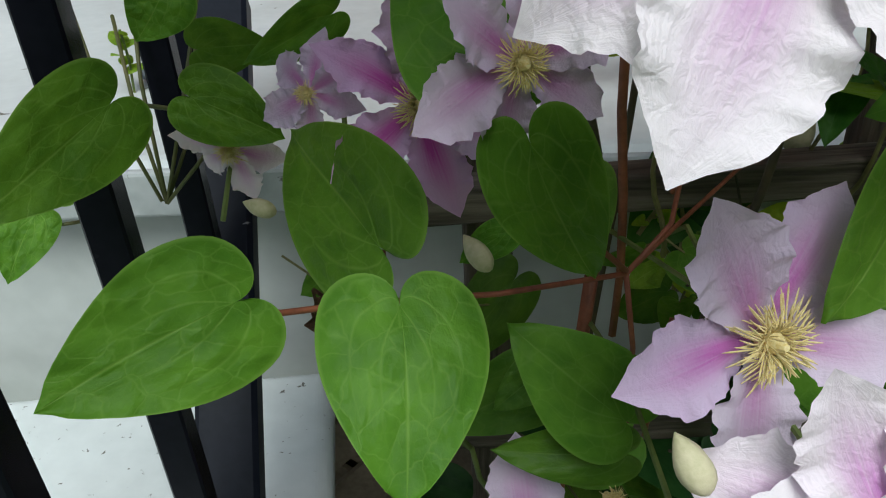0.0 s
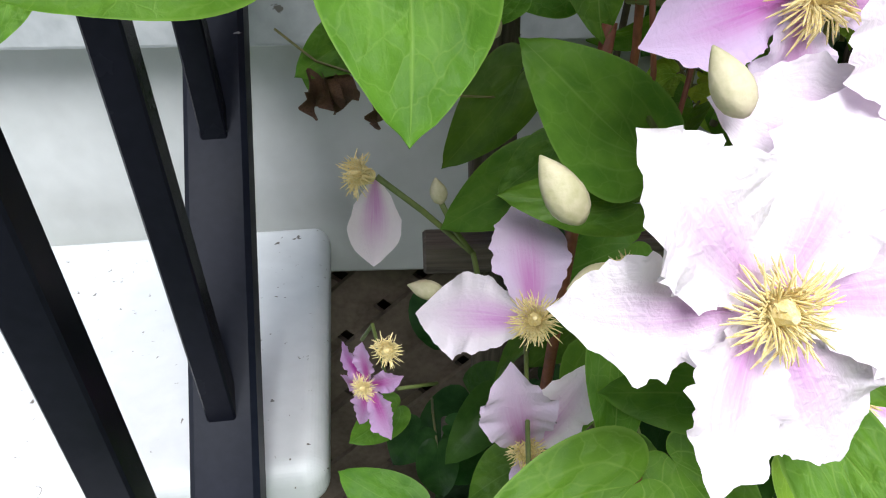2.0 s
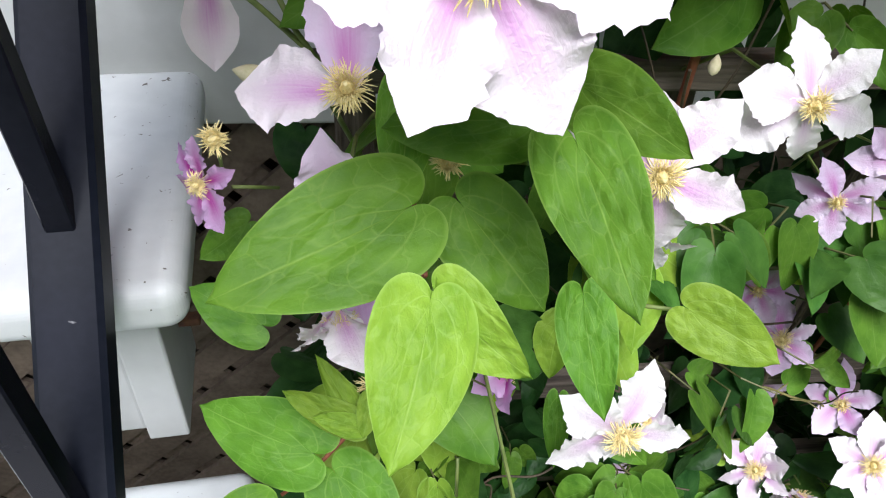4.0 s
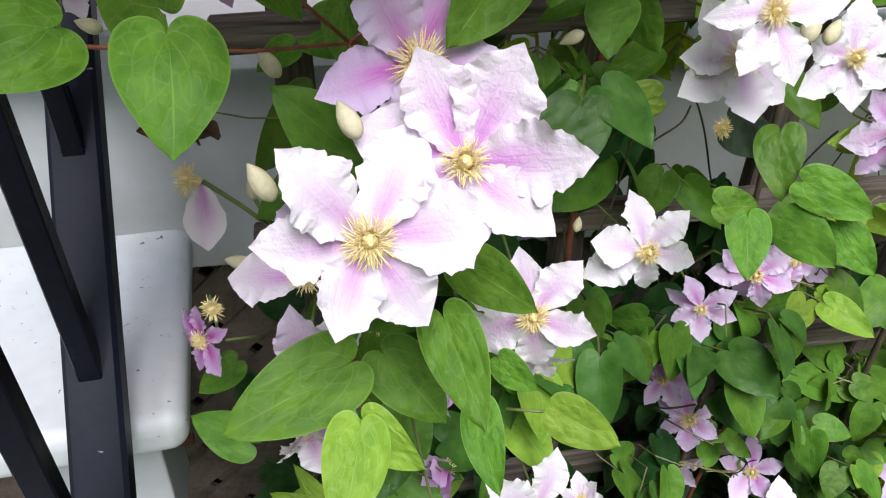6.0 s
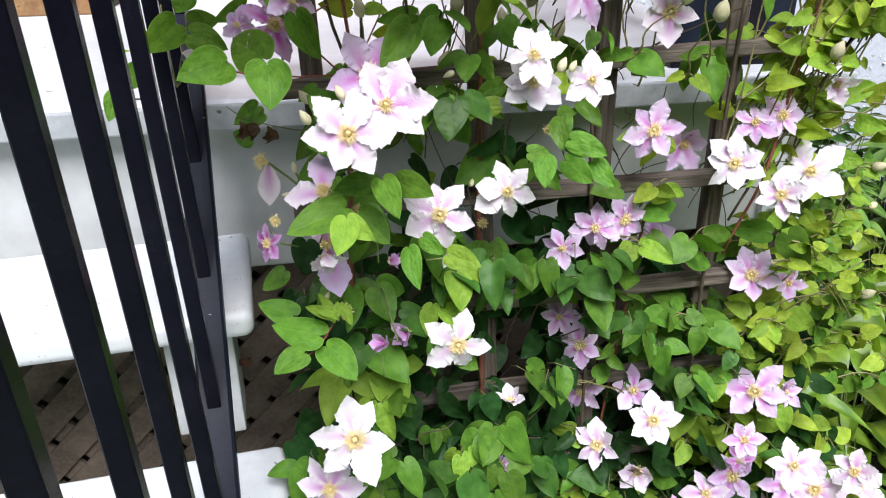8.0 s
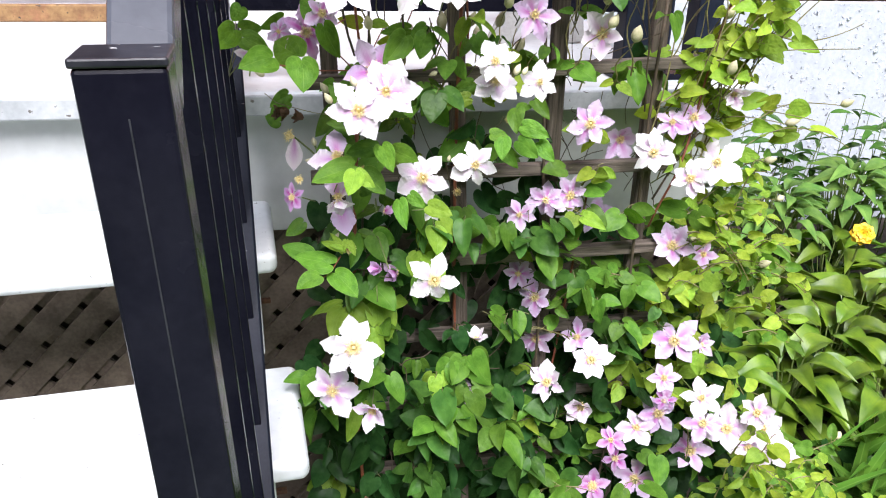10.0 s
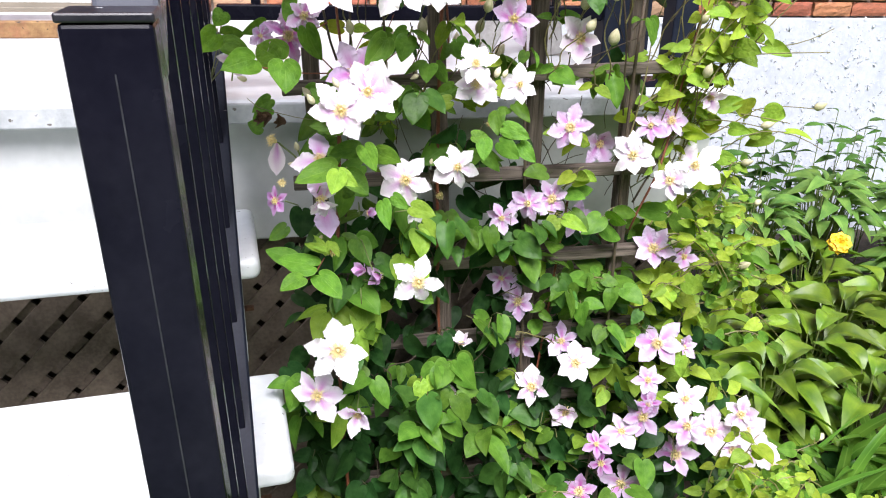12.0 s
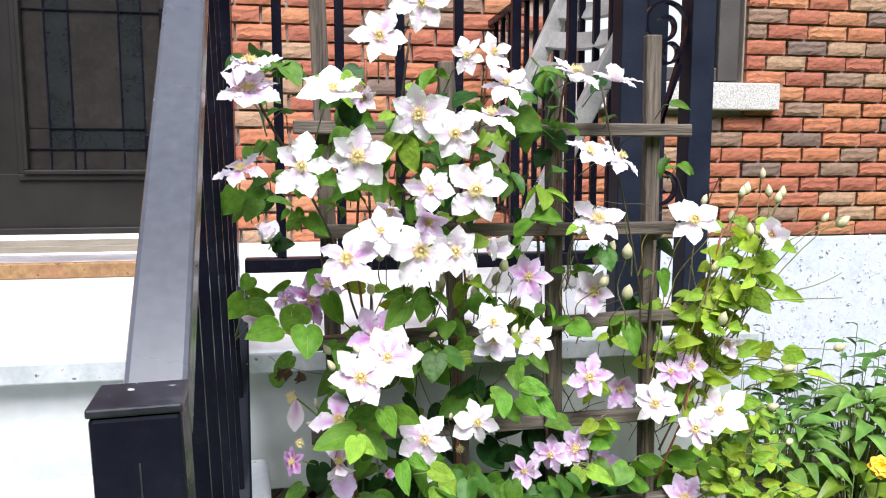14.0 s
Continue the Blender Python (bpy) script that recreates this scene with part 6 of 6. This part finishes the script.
# ---- a seedling on the porch ----
seedling = thing("seedling", "tiny light green seedling at the porch edge", "seedling", (-0.215, 0.75, DECK_Z))
part("stem", tube([Vector((0, 0, 0)), Vector((0.002, 0, 0.03)), Vector((0, 0, 0.055))], 0.0012, 5), STEM_GREEN, seedling)
for q in range(6):
    d = Vector((math.cos(q * 2.2), math.sin(q * 2.2), 0.3 + 0.1 * q)).normalized()
    shared("leaf", leaf_low[1][q % 4], seedling, lie((0, 0, 0.02 + 0.006 * q), Vector((0, 0, 0.02 + 0.006 * q)) + d, (0, -0.3, 1), 0.018))

# ---- brown litter under the stairs and along the bed ----
litter = []
for k in range(420):
    x, y = (random.uniform(-1.2, 0.2), random.uniform(-0.3, 0.66)) if k % 3 else (random.uniform(0.0, 1.1), random.uniform(0.1, 0.6))
    a = random.uniform(0, 6.28)
    litter.append((k, lie((x, y, 0.018 + 0.01 * random.random()), (x + math.cos(a), y + math.sin(a), 0.02), (random.gauss(0, 0.4), random.gauss(0, 0.4), 1), random.uniform(0.025, 0.05))))
tagged(scatter("leaf_litter", [dry], litter, None, DEAD_LEAF, "dry brown leaves lying on the soil"), category="leaf litter")

# ---- hostas ----
hosta_shapes = [blade_mesh("hosta_shape", HOSTA, lance(w, 0.40, 1.1), 14, 10, f, b, 0.04, 0.05, 2.0, p, c) for w, f, b, p, c in ((0.54, 0.45, 0.60, 0.4, 0.44), (0.48, 0.6, 0.80, 1.5, 0.50), (0.60, 0.4, 0.50, 2.5, 0.36))]
HOSTA.node_tree.nodes["Principled BSDF"].inputs["Specular IOR Level"].default_value = 0.35
HOSTA.node_tree.nodes["Principled BSDF"].inputs["Roughness"].default_value = 0.38
for x0, y0, count, size in ((1.12, 0.86, 42, 0.125), (1.36, 0.90, 46, 0.135), (1.30, 1.2, 42, 0.135), (1.60, 1.06, 46, 0.145), (1.84, 1.24, 46, 0.15), (1.58, 1.40, 40, 0.145), (2.12, 1.34, 40, 0.15), (2.02, 1.66, 34, 0.15), (1.60, 0.80, 30, 0.13), (1.88, 0.98, 32, 0.14)):
    count = int(0.74 * count)
    clump = thing("hosta", "clump of glossy yellow-green hosta leaves in the bed", "hosta", (x0, y0, 0.0), "hostas in the bed")
    for k in range(count):
        f = (k + 0.5) / count
        a, e = k * 2.39996 + x0, radians(8 + 58 * f + random.uniform(-6, 6))
        d = Vector((math.cos(a) * math.cos(e), math.sin(a) * math.cos(e), math.sin(e)))
        foot = Vector((math.cos(a), math.sin(a), 0)) * (0.13 - 0.09 * f) + Vector((0, 0, 0.08 + 0.18 * f))
        part_way = d.lerp(Vector((math.cos(a), math.sin(a), 0.1)).normalized(), 0.55)
        face = Vector((-0.3 * part_way.x + random.gauss(0, 0.28), -0.3 * part_way.y - 0.1 + random.gauss(0, 0.28), 1.0))
        shared("hosta_leaf", hosta_shapes[k % 3], clump, lie(foot, foot + part_way, face, 1.08 * size * random.uniform(0.7, 1.05)))
        part("leaf_stalk", tube([Vector((0.1 * foot.x, 0.1 * foot.y, 0)), foot * 0.6, foot], [0.003, 0.0028, 0.002], 5), STEM_GREEN, clump)
# broader grey-green hostas further back
HOSTA_GREY = blade_material("grey_green_hosta_leaf", (0.075, 0.165, 0.035), (0.165, 0.28, 0.06), (0.06, 0.13, 0.03), (1.4, 1.5, 0.7), vein_strength=0.5, veins=(0.0, 0.2, 0.4, 0.6, 0.8), vein_width=0.05, quilt=0.3, rough=0.4, net_amount=0.0)
broad_shapes = [blade_mesh("hosta_shape", HOSTA_GREY, lance(w, 0.40, 1.1), 14, 10, f, b, 0.04, 0.05, 2.0, p, c) for w, f, b, p, c in ((0.48, 0.25, 0.5, 0.4, 0.36), (0.54, 0.2, 0.8, 1.5, 0.44))]
for x0, y0, count, size, raised in ((1.85, 1.80, 50, 0.11, 0.20), (2.2, 1.85, 56, 0.12, 0.25), (2.55, 1.75, 56, 0.12, 0.22), (2.4, 1.5, 46, 0.12, 0.10), (2.85, 1.95, 46, 0.13, 0.26)):
    clump = thing("hosta", "clump of broad grey-green hosta leaves before the foundation", "hosta", (x0, y0, 0.0), "broad hostas before the foundation")
    for k in range(count):
        f = (k + 0.5) / count
        a, e = k * 2.39996 + x0, radians(10 + 55 * f + random.uniform(-8, 8))
        d = Vector((math.cos(a) * math.cos(e), math.sin(a) * math.cos(e), math.sin(e)))
        foot = Vector((math.cos(a), math.sin(a), 0)) * (0.14 - 0.1 * f) + Vector((0, 0, 0.08 + raised + 0.16 * f))
        face = Vector((-0.3 * d.x + random.gauss(0, 0.3), -0.3 * d.y - 0.3 + random.gauss(0, 0.3), 1.0))
        shared("hosta_leaf", broad_shapes[k % 2], clump, lie(foot, foot + d.lerp(Vector((math.cos(a), math.sin(a), 0.1)), 0.5), face, size * random.uniform(0.75, 1.1)))
        part("leaf_stalk", tube([Vector((0.1 * foot.x, 0.1 * foot.y, 0)), foot * 0.6, foot], [0.0035, 0.003, 0.002], 5), STEM_GREEN, clump)

# curled flakes of paint on the foundation
flake_paint = material("curled_paint_flake", (0.55, 0.58, 0.64), (0.72, 0.75, 0.80), 0.7, scale=60, bump=0.2)
flake_shapes = [blade_mesh("flake_shape", flake_paint, lance(w, 0.5, 1.0), 4, 3, f, b, 0, 0.3, 1.5, p) for w, f, b, p in ((0.7, 0.8, 0.3, 0.3), (0.9, 0.5, 0.6, 1.4), (0.5, 0.9, 0.2, 2.6))]
flakes = []
for k in range(1300):
    x, z = random.uniform(0.9, 3.4), random.uniform(0.35, 1.07)
    a = random.uniform(0, 6.28)
    d = Vector((math.cos(a), -0.25, math.sin(a)))
    p = Vector((x, WALL_Y - 0.0165, z))
    flakes.append((k, lie(p, p + d, (0, -1, 0.1), random.choice((0.006, 0.008, 0.010, 0.014, 0.02)))))
scatter("paint_flake", flake_shapes, flakes, wall_foundation, flake_paint)

# ---- leafy perennials before the foundation ----
lance_shapes = [blade_mesh("lance_shape", LEAF if q == 0 else LEAF_OLD, lance(0.33, 0.4, 1.3), 9, 4, 0.4, b, 0, 0.04, 2, q) for q, b in ((0, 0.3), (1, 0.45))]
for x0, y0, high, count in ((1.35, 1.75, 0.55, 12), (1.65, 1.95, 0.60, 14), (2.05, 2.1, 0.66, 14), (2.5, 2.15, 0.7, 14), (1.2, 1.45, 0.5, 10)):
    plant = thing("leafy_perennial", "bushy light green perennial before the white foundation", "perennial", (x0, y0, 0.0), "perennials before the foundation")
    leaves = []
    for k in range(count):
        foot = Vector((random.gauss(0, 0.07), random.gauss(0, 0.07), 0))
        top = foot + Vector((random.gauss(0, 0.06), random.gauss(-0.03, 0.05), high * random.uniform(0.7, 1.1)))
        part("shoot", tube([foot, foot.lerp(top, 0.5), top], [0.003, 0.0025, 0.0015], 5), STEM_GREEN, plant)
        for q in range(7):
            p = foot.lerp(top, 0.35 + 0.65 * q / 6)
            a = q * 2.4 + k
            d = Vector((math.cos(a), math.sin(a), random.uniform(-0.1, 0.6))).normalized()
            leaves.append((q + k, lie(p, p + d, (random.gauss(0, 0.6), -0.3 + random.gauss(0, 0.4), 1), random.uniform(0.06, 0.12))))
    scatter("foliage", lance_shapes, leaves, plant, LEAF if count != 14 else LEAF_OLD)

# ---- low ground cover under it all ----
low = []
for k in range(800):
    x, y = random.uniform(-0.02, 2.7), random.uniform(0.0, 2.1)
    if y < 0.62 * (x - 0.95) - 0.05:
        continue
    low.append((k, vine_leaf(x, y, random.uniform(0.02, 0.05 if x < 0.95 and y < 0.4 else 0.14), random.uniform(0.035, 0.06))))
tagged(scatter("ground_cover", leaf_low[2], low, None, LEAF_SHADED, "low green leaves covering the soil, with shade put into their colour"), category="ground cover")

# ---- the yellow flower ----
lily = thing("yellow_flower", "single bright yellow garden flower on a stalk", "flower", (1.972, 1.465, 0.0))
ob = part("stalk", tube([Vector((0.02, 0.05, 0)), Vector((0.01, 0.03, 0.2)), Vector((0, 0, 0.372))], [0.004, 0.0035, 0.003], 6), STEM_GREEN, lily)
yellow_shape = blade_mesh("petal_shape", YELLOW, petal_outline(1.0), 12, 6, 0.1, 0.18, 0, 0.25, 3, 0.4, 0.2)
yn = facing(-35, 25)
ys = yn.cross(Vector((0, 0, 1))).normalized()
ym = Matrix((ys, ys.cross(yn), yn)).transposed().to_4x4()
ym.translation = Vector((0, 0, 0.376))
for ring, (count, s, tilt) in enumerate(((8, 0.043, 4), (8, 0.037, 24), (6, 0.026, 46))):
    for q in range(count):
        shared("petal", yellow_shape, lily, ym @ pose(0, 0, 0, 0, 0, 360 / count * q + 23 * ring) @ pose(0, 0, 0, 0, -tilt, 0) @ Matrix.Diagonal((s, s, s, 1)))

# ---- grass ----
blade_shapes = [blade_mesh("grass_shape", GRASS, strap(0.06), 3, 1, 0.0, b, 0, 0, 1, 0, b * 0.6) for b in (0.25, 0.6, 0.9)]
turf = []
for k in range(34000):
    x, y = random.uniform(0.75, 2.6), random.uniform(-0.35, 1.0)
    if y > 0.30 + 0.62 * (x - 0.85) or y < -0.2 and x < 0.8:
        continue
    a = random.uniform(0, 6.28)
    d = Vector((0.6 * math.cos(a), 0.6 * math.sin(a), random.uniform(0.5, 1.2))).normalized()
    turf.append((k, lie((x, y, 0.01), (x + d.x, y + d.y, 0.01 + d.z), (-d.x * 0.5, -d.y * 0.5, 1), random.uniform(0.025, 0.06))))
tagged(scatter("grass", blade_shapes, turf, None, GRASS, "tall green grass at the edge of the bed"), category="grass")

# ---- a folded wooden chair on the porch ----
chair = thing("folding_chair", "folded silver-grey wooden deck chair leaning on the porch", "chair", (0.5, 1.1, DECK_Z))
CH = Vector((0.5, 1.1, DECK_Z))


def chair_part(name, a, b, w, d):
    part(name, bar(Vector(a) - CH, Vector(b) - CH, w, d, 0.004, up=(0, 1, 0)), GREY_WOOD, chair)


chair_part("stile", (0.488, 1.1, 1.102), (0.965, 1.1, 2.02), 0.055, 0.028)
chair_part("stile", (0.46, 1.45, 1.19), (0.84, 1.45, 2.02), 0.05, 0.028)
chair_part("leg", (0.70, 1.13, 1.102), (0.66, 1.13, 1.46), 0.04, 0.024)
chair_part("leg", (0.338, 0.86, 1.102), (0.42, 1.05, 1.25), 0.03, 0.02)
for f in (0.62, 0.72, 0.82, 0.93):
    a, b = Vector((0.488, 1.1, 1.10)).lerp(Vector((0.965, 1.1, 2.02)), f), Vector((0.46, 1.45, 1.19)).lerp(Vector((0.84, 1.45, 2.02)), f)
    mid = a.lerp(b, 0.5) + Vector((0.05, 0, -0.03))
    slat = bmesh.new()
    prev = a
    for q in range(1, 7):
        t = q / 6
        nxt = a * (1 - t) ** 2 + mid * 2 * t * (1 - t) + b * t * t
        bar(prev - CH, nxt - CH, 0.014, 0.05, 0.0, up=(0.45, 0, 0.9), bm=slat)
        prev = nxt
    part("slat", slat, GREY_WOOD, chair)

# ---- bricks of the house wall ----
def brick_material():
    m = material("rustic_brick", (0.75, 0.75, 0.75), (1.0, 1.0, 1.0), 0.9, scale=30, bump=0.9, fine=140)
    n, l = m.node_tree.nodes, m.node_tree.links
    b = n["Principled BSDF"]
    tone = b.inputs["Base Color"].links[0].from_socket
    info, ramp, mx = n.new("ShaderNodeObjectInfo"), n.new("ShaderNodeValToRGB"), n.new("ShaderNodeMix")
    ramp.color_ramp.interpolation = "CONSTANT"
    shades = ((0.0, (0.43, 0.155, 0.075)), (0.2, (0.34, 0.105, 0.062)), (0.36, (0.45, 0.19, 0.09)), (0.5, (0.38, 0.125, 0.068)), (0.68, (0.175, 0.115, 0.09)), (0.78, (0.37, 0.23, 0.14)), (0.90, (0.25, 0.155, 0.105)))
    while len(ramp.color_ramp.elements) < len(shades):
        ramp.color_ramp.elements.new(0.5)
    for e, (p, c) in zip(ramp.color_ramp.elements, shades):
        e.position, e.color = p, (*c, 1)
    l.new(info.outputs["Random"], ramp.inputs[0])
    mx.data_type, mx.blend_type = "RGBA", "MULTIPLY"
    mx.inputs[0].default_value = 1.0
    l.new(ramp.outputs[0], mx.inputs[6]), l.new(tone, mx.inputs[7])
    # fissures that wander along the riven face, other ones on every brick
    co, mp, crack = n["Texture Coordinate"], n.new("ShaderNodeMapping"), n.new("ShaderNodeTexNoise")
    mp.inputs["Scale"].default_value = (0.35, 0.5, 1.0)
    l.new(co.outputs["Object"], mp.inputs[0])
    shift = n.new("ShaderNodeCombineXYZ")
    l.new(uv_maths(n, l, "MULTIPLY", info.outputs["Random"], 37.0), shift.inputs[1])
    l.new(shift.outputs[0], mp.inputs["Location"])
    crack.inputs["Scale"].default_value, crack.inputs["Detail"].default_value = 42.0, 5
    l.new(mp.outputs[0], crack.inputs["Vector"])
    off = uv_maths(n, l, "ABSOLUTE", uv_maths(n, l, "SUBTRACT", crack.outputs[0], 0.5))
    fissure = n.new("ShaderNodeMapRange")
    fissure.inputs[1].default_value, fissure.inputs[2].default_value, fissure.inputs[3].default_value, fissure.inputs[4].default_value = 0.0, 0.02, 0.6, 0.0
    l.new(off, fissure.inputs[0])
    l.new(mix_colour(n, l, fissure.outputs[0], mx.outputs[2], (0.09, 0.055, 0.04)), b.inputs["Base Color"])
    first = b.inputs["Normal"].links[0].from_socket
    groove = n.new("ShaderNodeBump")
    groove.inputs["Strength"].default_value, groove.inputs["Distance"].default_value = 0.45, 0.005
    l.new(uv_maths(n, l, "MULTIPLY", crack.outputs[0], 1.5), groove.inputs["Height"])
    l.new(first, groove.inputs["Normal"]), l.new(groove.outputs[0], b.inputs["Normal"])
    return m


BRICK = brick_material()


def brick_mesh(length, high, seed):
    """A brick with a riven face, its front towards -y."""
    random.seed(seed)
    nx, nz = 8, 4
    line = random.choice((1, 2, 3))
    verts, faces = [], []
    for i in range(nx + 1):
        for k in range(nz + 1):
            edge = i in (0, nx) or k in (0, nz)
            deep = 0.004 * random.random() if edge else -0.002 - 0.002 * random.random() + (0.002 if k == line else 0.0)
            slip_x = random.uniform(-0.008, 0.008) if 0 < i < nx else random.uniform(-0.0015, 0.0015)
            slip_z = random.uniform(-0.005, 0.005) if 0 < k < nz else random.uniform(-0.0015, 0.0015)
            verts.append((length * (i / nx) + slip_x * length / 0.193, deep, high * k / nz + slip_z))
    for i in range(nx):
        for k in range(nz):
            a = i * (nz + 1) + k
            faces.append((a, a + nz + 1, a + nz + 2, a + 1))
    base = len(verts)
    rim = [i * (nz + 1) for i in range(nx + 1)] + [nx * (nz + 1) + k for k in range(1, nz + 1)] + [i * (nz + 1) + nz for i in range(nx - 1, -1, -1)] + [k for k in range(nz - 1, 0, -1)]
    for r in rim:
        verts.append((verts[r][0], 0.045, verts[r][2]))
    for q in range(len(rim)):
        w = (q + 1) % len(rim)
        faces.append((rim[w], rim[q], base + q, base + w))
    me = bpy.data.meshes.new("brick_shape")
    me.from_pydata(verts, [], faces)
    me.materials.append(BRICK)
    me.update()
    return me


BRICK_L, BRICK_H, COURSE, STEP = 0.193, 0.0585, 0.0695, 0.2045
full, half = [brick_mesh(BRICK_L, BRICK_H, 50 + q) for q in range(5)], [brick_mesh(BRICK_L * 0.47, BRICK_H, 60 + q) for q in range(2)]
for row in range(17):
    z = 1.090 + COURSE * row
    for col in range(-3, 15):
        x = 2.007 + STEP * (col - 10) + (0.5 * STEP if row % 2 else 0.0)
        if x + BRICK_L < -0.44 or x > 3.25:
            continue
        if x < -0.46:
            shared("brick", half[row % 2], wall_brick, Matrix.Translation((-0.448, WALL_Y - 0.007, z)))
            continue
        at_window = 1.06 < x + 0.5 * BRICK_L < 2.04
        if at_window and z > 1.60:
            continue
        if row % 2 and z > 1.72 and 1.9 < x < 2.3:
            shared("brick", half[col % 2], wall_brick, Matrix.Translation((2.007, WALL_Y - 0.007, z)))
        shared("brick", full[(row * 3 + col) % 5], wall_brick, Matrix.Translation((x, WALL_Y - 0.007 + 0.003 * ((row * 7 + col * 5) % 3 - 1), z)))

# the same courses further along the wall, out of reach
rest_verts, rest_faces = [], []
for row in range(64):
    z = 1.090 + COURSE * row
    for col in range(-20, 33):
        x = 2.007 + STEP * (col - 10) + (0.5 * STEP if row % 2 else 0.0)
        near_stretch = row < 17 and x + BRICK_L >= -0.44 and x <= 3.25
        door_way = x + BRICK_L > -1.54 and x < -0.47 and z < 3.17
        window_way = x + BRICK_L > 1.04 and x < 2.02 and 1.60 < z < 2.95
        if near_stretch or door_way or window_way or x < -3.98 or x + BRICK_L > 6.48 or z > 5.5:
            continue
        b, y0 = len(rest_verts), WALL_Y - 0.008 + 0.003 * ((row * 7 + col * 5) % 3 - 1)
        for yy in (y0, WALL_Y + 0.021):
            rest_verts += [(x, yy, z), (x + BRICK_L, yy, z), (x + BRICK_L, yy, z + BRICK_H), (x, yy, z + BRICK_H)]
        rest_faces += [(b, b + 1, b + 2, b + 3), (b, b + 4, b + 5, b + 1), (b + 1, b + 5, b + 6, b + 2), (b + 2, b + 6, b + 7, b + 3), (b + 3, b + 7, b + 4, b)]
rest_mesh = bpy.data.meshes.new("brickwork")
rest_mesh.from_pydata(rest_verts, [], rest_faces)
rest_mesh.materials.append(material("far_brick", (0.38, 0.13, 0.06), (0.52, 0.20, 0.09), 0.9, scale=20, bump=0.6, fine=120, per_island=0.35))
brickwork = new("brickwork", rest_mesh)
brickwork.parent = wall_brick
tagged(brickwork, kind="stuff")
